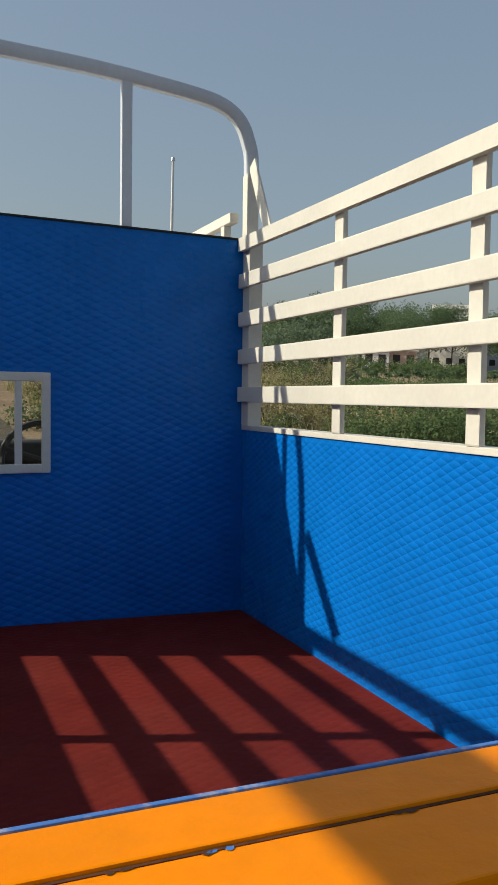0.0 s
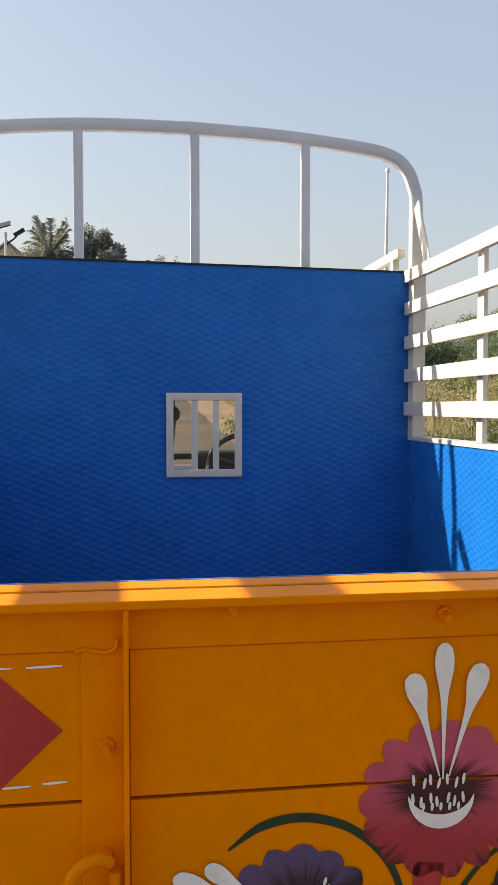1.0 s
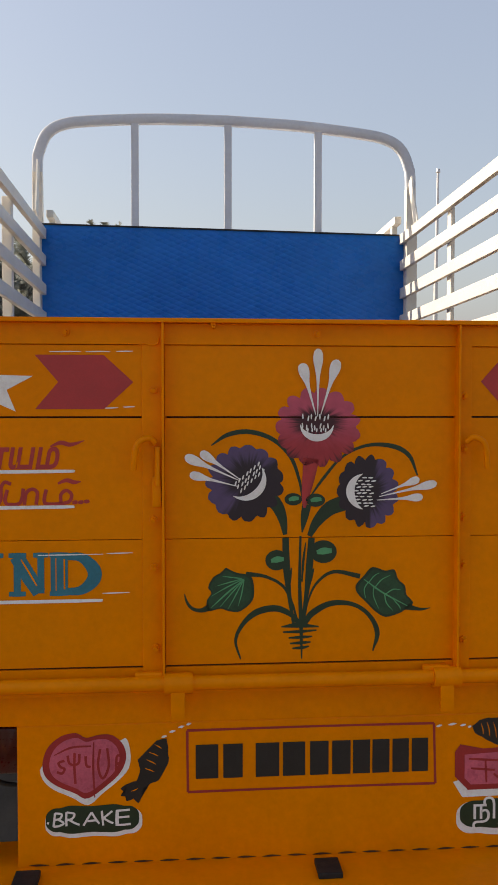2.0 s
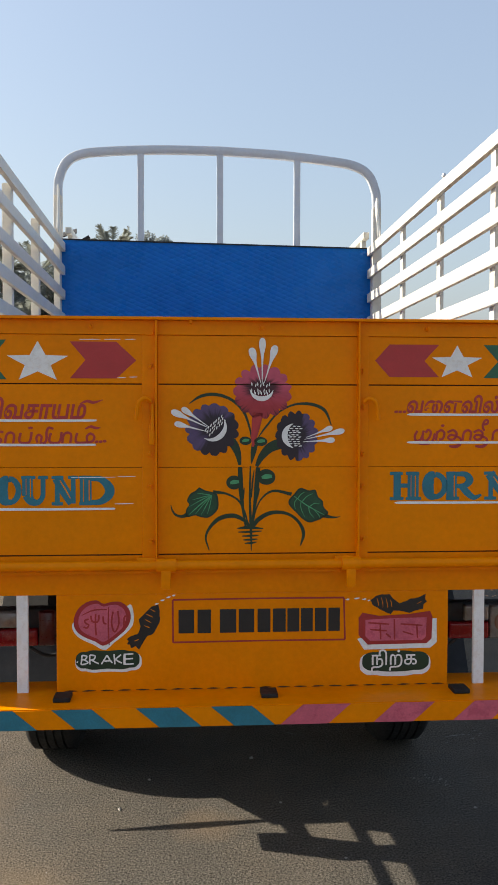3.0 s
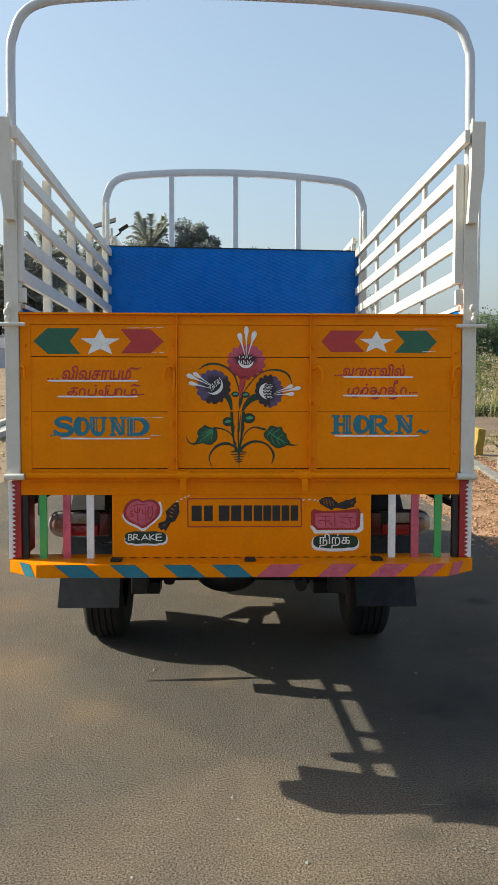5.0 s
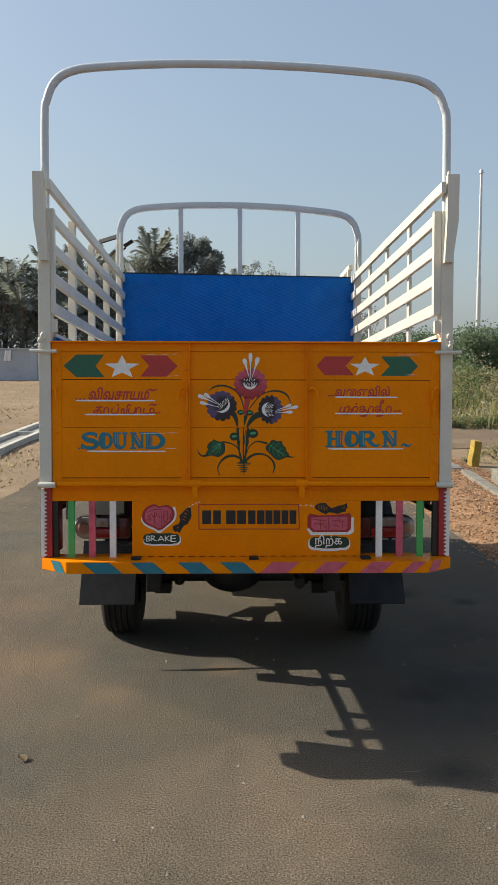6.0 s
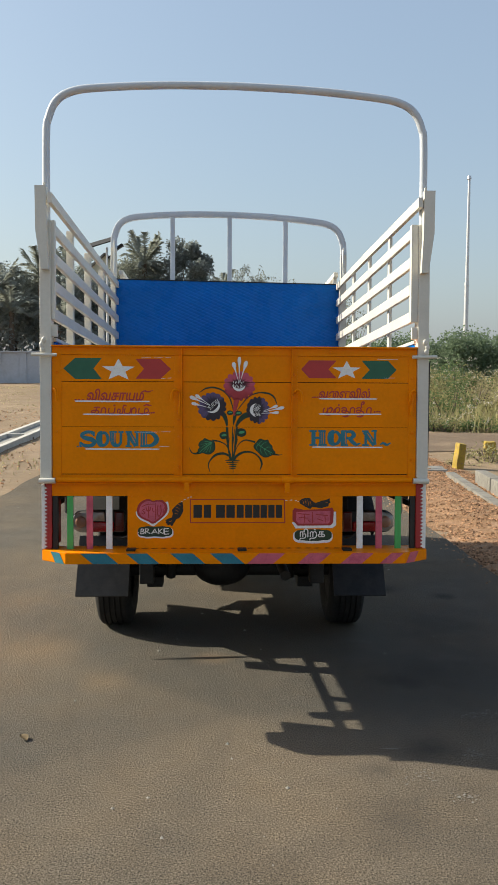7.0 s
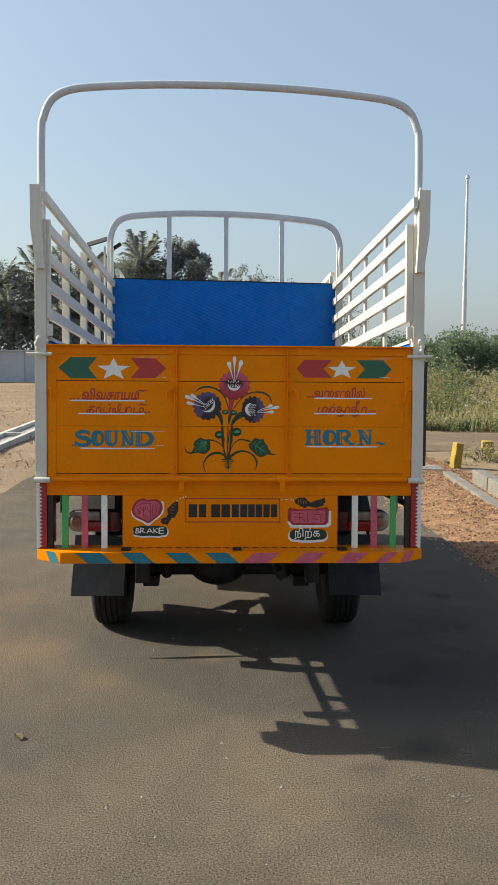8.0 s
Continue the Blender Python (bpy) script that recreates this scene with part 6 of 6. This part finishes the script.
LANE = material("dirt_lane", (0.155, 0.112, 0.078), 0.95, vary=0.2, scale=0.8, bump=0.02, bump_scale=20, second=(0.22, 0.16, 0.105), amount=0.6, spec=0.2)
tagged(part("lane", bm, LANE), "dusty brown side lane", "lane", kind="structure")

# ---- roadside, left ----
def drain():
    dr = tagged(new("roadside_drain"), "open concrete roadside drain with white lips", "drain")
    for x in (-4.15, -4.68):
        bm = bmesh.new()
        sweep(bm, [(x, 1.0 + 1.5 * i, rise(x, 1.0 + 1.5 * i) + 0.03) for i in range(24)], [(-0.055, -0.30), (0.055, -0.30), (0.055, 0.05), (-0.055, 0.05)])
        part("drain_lip", bm, PALE, dr, "pale concrete drain lip")
    bm = bmesh.new()
    sweep(bm, [(-4.415, 1.0 + 1.5 * i, rise(0, 1.0 + 1.5 * i) - 0.02) for i in range(24)], [(-0.205, -0.02), (0.205, -0.02), (0.205, 0.02), (-0.205, 0.02)])
    part("drain_bed", bm, CONCRETE, dr, "grey silted drain bed")
    for i in range(8):
        y = 2.6 + 4.1 * i
        part("cross_beam", boxed(-4.62, -4.21, y - 0.05, y + 0.05, rise(0, y) + 0.012, rise(0, y) + 0.082, 0.01), PALE, dr)


PALE = material("pale_concrete", (0.46, 0.44, 0.40), 0.9, vary=0.2, scale=3, bump=0.004, bump_scale=50)
drain()
WY = 42.0
cw = part("compound_wall", boxed(-40, -4.0, WY, WY + 0.25, 0.6, 2.808), WALLGREY)
tagged(cw, "long grey plastered compound wall", "wall", kind="structure")
for i in range(13):
    part("pier", boxed(-39.6 + 2.9 * i, -39.25 + 2.9 * i, WY - 0.06, WY - 0.002, 0.6, 2.808, 0.01), WALLGREY, cw)
part("coping", boxed(-40.05, -3.95, WY - 0.1, WY + 0.33, 2.81, 2.885, 0.01), WALLGREY, cw)
cloth = bmesh.new()
rows = [[cloth.verts.new((-11.9 + 0.30 * u - 0.10 * v * (1 - u), WY - 0.12 - 0.05 * math.sin(9 * u), 2.76 - 0.55 * v)) for u in [i / 10 for i in range(11)]] for v in [j / 6 for j in range(7)]]
for a, b in zip(rows, rows[1:]):
    for i in range(10):
        cloth.faces.new((a[i], a[i + 1], b[i + 1], b[i]))
tagged(part("hanging_cloth", cloth, P_WHITE, smooth=True), "white cloth hung over the compound wall", "cloth")

# solar street lamp and far mast
lampost = tagged(new("street_lamp"), "solar street lamp with dark panel on steel pole", "street lamp")
lampost.matrix_world = pose(-4.15, 28.0, rise(0, 28) - 0.05)
bm = bmesh.new()
cyl(bm, (0, 0, 0), (0, 0, 5.75), 0.06, 0.04, 12)
part("pole", bm, GALV, lampost, smooth=True)
pan = boxed(-0.42, 0.42, -0.28, 0.28, -0.02, 0.02, 0.005)
bmesh.ops.transform(pan, matrix=pose(-0.24, -0.05, 5.92, 24, -17, 0), verts=pan.verts)
part("solar_panel", pan, CHASSIS, lampost, "dark tilted solar panel")
bm = bmesh.new()
cyl(bm, (0, 0, 5.35), (0.34, 0, 5.62), 0.03, seg=8)
hd = boxed(-0.19, 0.19, -0.12, 0.12, -0.05, 0.05, 0.012)
bmesh.ops.transform(hd, matrix=pose(0.43, 0, 5.76, 0, -32, 0), verts=hd.verts)
part("lamp_head", hd, CHASSIS, lampost, "dark tilted lamp head")
part("lamp_arm", bm, CHASSIS, lampost)

mast = tagged(new("high_mast"), "tall bare galvanised steel mast", "mast")
mast.matrix_world = pose(23.0, 74.9, 1.3)
bm = bmesh.new()
cyl(bm, (0, 0, 0), (0, 0, 9.1), 0.26, 0.19, 14)
cyl(bm, (0, 0, 9.1), (0, 0, 18.75), 0.17, 0.115, 14)
part("shaft", bm, GALV, mast, smooth=True)
for z0, z1, r0, r1 in ((8.95, 9.25, 0.225, 0.21), (18.65, 18.95, 0.21, 0.16)):
    bm = bmesh.new()
    cyl(bm, (0, 0, z0), (0, 0, z1), r0, r1, 14)
    part("collar", bm, GALV, mast, smooth=True)


# ---- plants ----
def leaf_cards(v, f, cx, cy, cz, r, n, size, rn, droop=0.0):
    """A loose clump of small bent leaves round a point."""
    for _ in range(n):
        d = Vector((rn.gauss(0, 1), rn.gauss(0, 1), rn.gauss(0, 0.8)))
        d = d.normalized() * r * rn.random() ** 0.45
        p = Vector((cx, cy, cz)) + d
        a = Vector((rn.gauss(0, 1), rn.gauss(0, 1), rn.gauss(0, 0.7) - droop)).normalized()
        b = a.cross(Vector((rn.gauss(0, 1), rn.gauss(0, 1), rn.gauss(0, 1)))).normalized()
        s = size * rn.uniform(0.6, 1.4)
        k = len(v)
        v += [tuple(p), tuple(p + a * s * 0.5 + b * s * 0.32), tuple(p + a * s), tuple(p + a * s * 0.5 - b * s * 0.32)]
        f.append((k, k + 1, k + 2, k + 3))


def tree(x, y, h, spread, mat, label, seed, leaves=2200, size=0.26, trunk=0.28, open_=0.0, group=""):
    rn = random.Random(seed)
    base = rise(x, y) - 0.08
    t = tagged(new("tree"), label, "tree", group)
    t.location = (x, y, base)
    bm = bmesh.new()
    top = Vector((rn.uniform(-0.3, 0.3), rn.uniform(-0.3, 0.3), h * 0.55))
    cyl(bm, (0, 0, 0), top, trunk * h * 0.05, trunk * h * 0.03, 9)
    ends = []
    limbs = 9
    for i in range(limbs):
        a = 6.283 * i / limbs + rn.uniform(-0.3, 0.3)
        z0 = h * rn.uniform(0.3, 0.55)
        e = Vector((math.cos(a) * spread * rn.uniform(0.45, 0.8), math.sin(a) * spread * rn.uniform(0.45, 0.8), h * rn.uniform(0.5, 0.9)))
        cyl(bm, top * (z0 / (h * 0.55)), e, trunk * h * 0.018, trunk * h * 0.006, 6)
        ends.append(e)
        for _ in range(2):
            e2 = e + Vector((rn.uniform(-1, 1) * spread * 0.4, rn.uniform(-1, 1) * spread * 0.4, h * rn.uniform(-0.1, 0.12)))
            cyl(bm, e, e2, trunk * h * 0.007, trunk * h * 0.003, 5)
            ends.append(e2)
    part("trunk", bm, BARK, t)
    ends.append(Vector((0, 0, h * 0.9)))
    v, f = [], []
    for e in ends:
        r_ = spread * rn.uniform(0.26, 0.46)
        leaf_cards(v, f, e.x, e.y, min(e.z, h - r_ * 0.6), r_, int(2.6 * leaves / len(ends)), size * 0.66, rn)
    part("crown", (v, [], f), mat, t)
    return t


def palm(x, y, h, mat, label, seed, fronds=30, length=2.2, low=-0.25, high=1.9):
    rn = random.Random(seed)
    p = tagged(new("palm_tree"), label, "palm tree", "palms behind the wall")
    p.location = (x, y, rise(x, y) - 0.08)
    lean = Vector((rn.uniform(-0.6, 0.6), rn.uniform(-0.3, 0.3), 0))
    bm = bmesh.new()
    line = smooth_line([(0, 0, 0), (lean.x * 0.25, lean.y * 0.25, h * 0.5), (lean.x, lean.y, h)], 8)
    sweep(bm, line, ring(0.15, 9))
    part("trunk", bm, BARK, p, smooth=True)
    for i in range(fronds):
        a = 6.283 * i / fronds * 2.4 + rn.uniform(-0.2, 0.2)
        up = rn.uniform(low, high) if i % 3 else rn.uniform(0.9, high)
        d = Vector((math.cos(a), math.sin(a), 0))
        L = length * rn.uniform(0.8, 1.15)
        pts = [Vector((lean.x, lean.y, h)) + d * L * s * (0.95 - 0.25 * max(0, up) * s) + Vector((0, 0, 1)) * (up * L * s * 0.75 - (0.42 + 0.12 * abs(up)) * L * s * s) for s in [k / 9 for k in range(10)]]
        v, f = [], []
        for k in range(9):
            for q in (0.0, 0.33, 0.67):
                c = pts[k].lerp(pts[k + 1], q)
                ax = (pts[k + 1] - pts[k]).normalized()
                sd = ax.cross(Vector((0, 0, 1)))
                sd = sd.normalized() if sd.length > 0.01 else Vector((1, 0, 0))
                ll = 0.62 * L / 2.3 * math.sin(math.pi * min(1, (k + q + 1.2) / 10.5)) ** 0.6
                for s in (-1, 1):
                    tip = c + sd * s * ll * 0.62 + ax * ll * 0.75 - Vector((0, 0, 1)) * ll * rn.uniform(0.15, 0.5)
                    n = len(v)
                    wv = ax * 0.05
                    v += [tuple(c - wv), tuple(c + wv), tuple(tip)]
                    f.append((n, n + 1, n + 2))
            n = len(v)
            wv = Vector((0, 0, 0.02))
            v += [tuple(pts[k] - wv), tuple(pts[k] + wv), tuple(pts[k + 1] + wv), tuple(pts[k + 1] - wv)]
            f.append((n, n + 1, n + 2, n + 3))
        part("frond", (v, [], f), mat, p)
    return p


def bush(x, y, w, h, mat, label, seed, leaves=900, size=0.16, group="", flowers=0):
    rn = random.Random(seed)
    b = tagged(new("bush"), label, "bush", group)
    b.location = (x, y, rise(x, y) - 0.1)
    bm = bmesh.new()
    v, f = [], []
    for i in range(9):
        e = Vector((rn.uniform(-0.5, 0.5) * w, rn.uniform(-0.4, 0.4) * w, h * rn.uniform(0.25, 0.86)))
        cyl(bm, (e.x * 0.2, e.y * 0.2, 0), e, 0.03, 0.01, 5)
        leaf_cards(v, f, e.x, e.y, e.z, rn.uniform(0.22, 0.4) * min(w, h * 1.6), leaves // 9, size, rn)
    v = [(a, b_, max(c, 0.0)) for a, b_, c in v]
    part("stem", bm, BARK, b)
    part("foliage", (v, [], f), mat, b)
    if flowers:
        fv, ff = [], []
        for i in range(flowers):
            leaf_cards(fv, ff, rn.uniform(-0.5, 0.5) * w, rn.uniform(-0.5, 0.2) * w, h * rn.uniform(0.5, 1.05), 0.07, 9, 0.035, rn)
        tagged(part("flowers", (fv, [], ff), SEED, b, "pale flower spikes"), "pale flower spikes", kind="stuff")
    return b


# the haze on these trees and palms is in their leaf colours
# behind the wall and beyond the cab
palm(-4.05, 46.0, 7.1, LEAF_HAZY_PALM, "coconut palm with ragged upright fronds", 3, 32, 1.95, -0.1, 2.2)
palm(-12.6, 44.5, 5.2, LEAF_HAZY_PALM, "short coconut palm behind the compound wall", 5)
palm(-10.6, 46.0, 6.0, LEAF_HAZY_PALM, "coconut palm with drooping grey-green fronds", 6)
palm(-8.4, 48.0, 6.2, LEAF_HAZY_PALM, "coconut palm behind the compound wall", 8)
palm(0.3, 52.0, 6.3, LEAF_HAZY_PALM, "small palm among thin trees", 9, 16, 1.6)
tree(-1.58, 46.0, 8.9, 1.35, LEAF_HAZY_DARK, "dense dark round-crowned tree", 21, 8000, 0.21)
tree(-5.6, 46.5, 7.5, 2.2, LEAF_HAZY_MID, "loose-crowned tree with bare twigs", 22, 3200, 0.20)
tree(-7.6, 45.5, 6.0, 2.0, LEAF_HAZY_DARK, "broad dark tree behind the compound wall", 23, 2200, 0.24)
tree(-9.6, 47.0, 6.3, 2.4, LEAF_HAZY_DARK, "broad dark tree behind the compound wall", 24, 4500, 0.21)
tree(-12.2, 48.0, 6.5, 2.8, LEAF_HAZY_DARK, "tall dark tree behind the compound wall", 25, 6000, 0.22)
tree(-14.8, 47.0, 6.6, 2.9, LEAF_HAZY_DARK, "tall dark tree behind the compound wall", 26, 6000, 0.22)
tree(-18.5, 48.0, 6.8, 3.2, LEAF_HAZY_DARK, "tall dark tree behind the compound wall", 27, 5000, 0.24)
tree(-23.0, 49.0, 7.0, 3.2, LEAF_HAZY_MID, "broad tree behind the compound wall", 28, 2000, 0.28)
tree(-3.6, 47.0, 7.9, 2.1, LEAF_HAZY_DARK, "dark tree below a coconut palm", 29, 6500, 0.2)
tree(1.2, 50.0, 7.6, 1.3, LEAF_HAZY_DARK, "thin sparse dark tree", 30, 900, 0.2)
for i in range(9):
    tree(1.9 + 0.9 * i, 50.0 + (i % 3), 7.6 - 0.28 * i + 0.5 * (i % 2), 0.85, LEAF_HAZY_MID, "thin sapling with sparse leaves", 40 + i, 200, 0.17, group="row of saplings")

for i in range(14):
    bush(-22.5 + 1.45 * i, 43.6 + 0.5 * (i % 3), 2.6, 3.3 + 0.8 * ((i * 7) % 3), LEAF_HAZY_DARK, "thick shrubs behind the compound wall", 700 + i, 900, 0.22, "shrubs behind the wall")
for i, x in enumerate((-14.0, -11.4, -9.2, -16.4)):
    palm(x, 43.2 + 0.4 * i, 3.4 + 0.5 * (i % 2), LEAF_HAZY_PALM, "low coconut palm with long drooping fronds", 60 + i, 20, 2.4)

# scrub and field on the right
rn = random.Random(77)
for i in range(21):
    u = 6.5 + 20.5 * i / 20 + rn.uniform(-0.4, 0.4)             # bearing from the truck, degrees
    d = 40 + rn.uniform(-2, 3)
    x, y = d * math.sin(radians(u)), d * math.cos(radians(u))
    bush(x, y, rn.uniform(2.2, 3.2), rn.uniform(2.2, 2.55) + 0.036 * u, LEAF_HAZY_THORN, "dense dark thorn scrub at the field edge", 100 + i, 3400, 0.13, "scrub along the field")
for i in range(46):
    u = rn.uniform(9, 28)
    y = rn.uniform(17.2, 31)
    bush(y * math.tan(radians(u)), y, rn.uniform(0.9, 2.0), rn.uniform(0.55, 1.25), (LEAF_SCRUB, LEAF_OLIVE, LEAF_OLIVE, GRASS)[i % 4], "leafy grey-green weed clump in the field", 200 + i, 1100, 0.065, "weeds in the field", 14 if i % 3 == 0 else 0)
rn2 = random.Random(78)
for i in range(34):
    u = 9.2 + 19 * i / 33 + rn2.uniform(-0.4, 0.4)
    y = rn2.uniform(25, 32.5)
    bush(y * math.tan(radians(u)), y, rn2.uniform(1.0, 1.9), rn2.uniform(1.25, 1.8), (LEAF_OLIVE, GRASS, LEAF_SCRUB)[i % 3], "tall weed clump with pale flower spikes in the field", 800 + i, 900, 0.07, "tall weeds in the field", 12)
for i in range(16):
    bush(3.6 + 0.5 * i + rn.uniform(-0.2, 0.2), 17.0 + rn.uniform(-0.3, 0.8), rn.uniform(0.5, 1.0), rn.uniform(0.35, 0.75), LEAF_SCRUB if i % 2 else LEAF_OLIVE, "leafy roadside weed clump", 300 + i, 700, 0.05, "roadside weeds", 7 if i % 2 else 0)
for i in range(9):
    bush(6.3 + 0.45 * i, 10.9 + 0.35 * (i % 3), rn.uniform(1.1, 1.7), rn.uniform(0.95, 1.2), LEAF_SCRUB, "dark green thorny bush beside the lane", 330 + i, 2000, 0.06, "bushes beside the lane")
for i in range(34):
    u, d = rn.uniform(28, 40), rn.uniform(22, 46)
    x, y = d * math.sin(radians(u)), d * math.cos(radians(u))
    bush(x, y, rn.uniform(1.6, 2.6), max(0.35, 1.45 - rise(x, y)) * rn.uniform(0.75, 1.0), LEAF_SCRUB, "low green scrub in the open field", 400 + i, 900, 0.09, "low scrub in the field")
bush(4.62, 10.9, 0.6, 0.36, LEAF_OLIVE, "small dry green weed beside a guard stone", 390, 420, 0.04)
for i in range(7):
    bush(4.05 + 0.33 * i, 10.6 + 0.9 * ((i * 3) % 4) / 3, 0.5, 0.16 + 0.08 * (i % 3), LEAF_OLIVE if i % 2 else GRASS, "low dry weed on the brown verge", 640 + i, 260, 0.035, "low weeds by the guard stones")


def grass(name, x0, x1, y0, y1, n, h0, h1, mat, label, seed, heads=0.0):
    rn_ = random.Random(seed)
    v, f, sv, sf = [], [], [], []
    for _ in range(n):
        x, y = rn_.uniform(x0, x1), rn_.uniform(y0, y1)
        if noise.noise((x * 0.35, y * 0.35, 4.0)) < -0.25:
            continue
        h = rn_.uniform(h0, h1) * (0.7 + 0.6 * noise.noise((x * 0.25, y * 0.25, 9.0)))
        a = rn_.uniform(0, 6.283)
        z = rise(x, y) - 0.08
        w = rn_.uniform(0.012, 0.03)
        lx, ly = rn_.uniform(-0.3, 0.3) * h, rn_.uniform(-0.3, 0.3) * h
        k = len(v)
        v += [(x - w * math.cos(a), y - w * math.sin(a), z), (x + w * math.cos(a), y + w * math.sin(a), z), (x + lx * 0.4 + w * 0.7 * math.cos(a), y + ly * 0.4 + w * 0.7 * math.sin(a), z + h * 0.6), (x + lx, y + ly, z + h)]
        f += [(k, k + 1, k + 2), (k, k + 2, k + 3)]
        if rn_.random() < heads:
            leaf_cards(sv, sf, x + lx, y + ly, z + h, 0.06, 6, 0.045, rn_)
    tagged(part(name, (v, [], f), mat), label, "grass", kind="stuff")
    if sv:
        tagged(part("seed_heads", (sv, [], sf), SEED), "pale seed heads and small white flowers", "flowers", kind="stuff")


grass("weeds", 3.4, 20, 16.6, 31, 9000, 0.15, 0.55, GRASS, "tall dry weeds and grass", 5, 0.10)
grass("weeds", 3.4, 22, 16.6, 33, 9000, 0.15, 0.75, LEAF_OLIVE, "green weeds among dry grass", 6, 0.10)
grass("dry_grass", 3.4, 12, 16.3, 18.6, 2600, 0.05, 0.20, GRASS, "short straw-coloured grass at the edge of the lane", 16)
grass("field_grass", 8, 70, 33, 98, 26000, 0.15, 0.45, LEAF_SCRUB, "green field grass", 7)
grass("stubble", -16, -2.9, 8, 41, 14000, 0.04, 0.17, GRASS, "short dry stubble on bare earth", 8)
grass("stubble", 2.1, 4.6, 3, 12.5, 500, 0.03, 0.10, GRASS, "dry stubble on the verge", 9)

for i in range(13):
    a = radians(24 + 1.5 * i)
    d = 134 + rn.uniform(-6, 10)
    tree(d * math.sin(a), d * math.cos(a), rn.uniform(7.6, 9.2) + (2.2 if i in (3, 6, 7) else 0.0), rn.uniform(4.4, 5.6), LEAF_FIELD, "spreading field tree far off", 500 + i, 4200, 0.40, group="far field trees")


def house(x, y, w, d, h, mat, label, turn, storeys=1):
    ho = tagged(new("house"), label, "house")
    ho.matrix_world = pose(x, y, rise(x, y) - 0.1, 0, 0, turn)
    wall = bmesh.new()
    box(wall, -w / 2, w / 2, -d / 2, d / 2, 0, h)
    part("wall", wall, mat, ho)
    part("roof", boxed(-w / 2 - 0.25, w / 2 + 0.25, -d / 2 - 0.25, d / 2 + 0.25, h + 0.002, h + 0.18, 0.02), HOUSE_WHITE, ho)
    part("parapet", boxed(-w / 2, w / 2, -d / 2, -d / 2 + 0.15, h + 0.182, h + 0.75, 0.02), mat, ho)
    n = max(2, int(w / 2))
    for s_ in range(storeys):
        z = h * s_ / storeys
        for i in range(n):
            cx = -w / 2 + w * (i + 0.5) / n
            if s_ == 0 and i == n - 1:
                part("door", boxed(cx - 0.5, cx + 0.5, -d / 2 - 0.03, -d / 2 - 0.002, 0.0, 2.05), DARK_OPENING, ho, "dark open doorway")
            else:
                wd = part("window", boxed(cx - 0.5, cx + 0.5, -d / 2 - 0.02, -d / 2 - 0.002, z + 1.0, z + 2.1), DARK_OPENING, ho, "dark window")
                part("sill", boxed(cx - 0.6, cx + 0.6, -d / 2 - 0.10, -d / 2 - 0.022, z + 0.93, z + 0.998), HOUSE_WHITE, wd)
    return ho


for i in range(30):
    u, d = rn.uniform(27, 42), rn.uniform(58, 98)
    x, y = d * math.sin(radians(u)), d * math.cos(radians(u))
    bush(x, y, rn.uniform(2.5, 4.5), rn.uniform(0.35, 0.8) + 0.008 * d * (i % 3 == 0), LEAF_FIELD if i % 3 else LEAF_SCRUB, "low green bushes across the far field", 460 + i, 1300, 0.15, "bushes across the far field")
house(61.6, 102.5, 3.6, 4.0, 2.5, HOUSE_WHITE, "small whitewashed field house", -31)
house(65.2, 101.0, 3.7, 4.0, 2.6, HOUSE_PINK, "small pink-washed field house with dark doorway", -33)
house(89.5, 124.0, 6.5, 7.0, 10.4, HOUSE_WHITE, "two-storey white house beyond the trees", -36, 2)
house(103.0, 126.0, 10.0, 8.0, 8.6, WALLGREY, "two-storey grey house beyond the trees", -38, 2)

# distant woods round the horizon
rn = random.Random(909)
v, f = [], []
for i in range(240):
    a = radians(-62 + 124 * i / 239)
    d = rn.uniform(170, 240)
    leaf_cards(v, f, d * math.sin(a), d * math.cos(a), 4.0 + rn.uniform(-1.0, 2.0), rn.uniform(2.5, 4.5), 55, 1.3, rn)
tagged(part("far_woods", (v, [], f), LEAF_HAZY_MID), "line of distant trees with haze in the leaf colour", "trees", kind="stuff")


def gable_house():
    """A pale gabled house standing behind the compound wall and its trees."""
    ho = tagged(new("gable_house"), "pale yellow gabled house behind the trees", "house")
    ho.matrix_world = pose(-7.9, 56.0, rise(-7.9, 56.0) - 0.1)
    wall = bmesh.new()
    sec = ((-2.3, 0.0), (2.3, 0.0), (2.3, 6.35), (0.0, 8.45), (-2.3, 6.35))
    a, b = [[wall.verts.new((x, y, z)) for x, z in sec] for y in (0.0, 7.0)]
    wall.faces.new(a), wall.faces.new(b[::-1])
    for i in range(5):
        wall.faces.new((a[i], a[(i + 1) % 5], b[(i + 1) % 5], b[i]))
    part("wall", wall, HOUSE_YELLOW, ho)
    for d in (-1, 1):
        roof = bmesh.new()
        sweep(roof, [(d * 2.65, -0.2, 6.16), (0.0, -0.2, 8.58)], [(-0.06, 0.0), (0.06, 0.0), (0.06, 7.4), (-0.06, 7.4)])
        part("roof", roof, CONCRETE, ho)
    part("window", boxed(-0.6, 0.6, -0.02, -0.002, 4.2, 5.4), DARK_OPENING, ho, "dark window")


HOUSE_YELLOW = material("pale_yellow_wash", (0.62, 0.56, 0.40), 0.9, vary=0.1, scale=0.7, second=(0.5, 0.45, 0.33), amount=0.4)
gable_house()
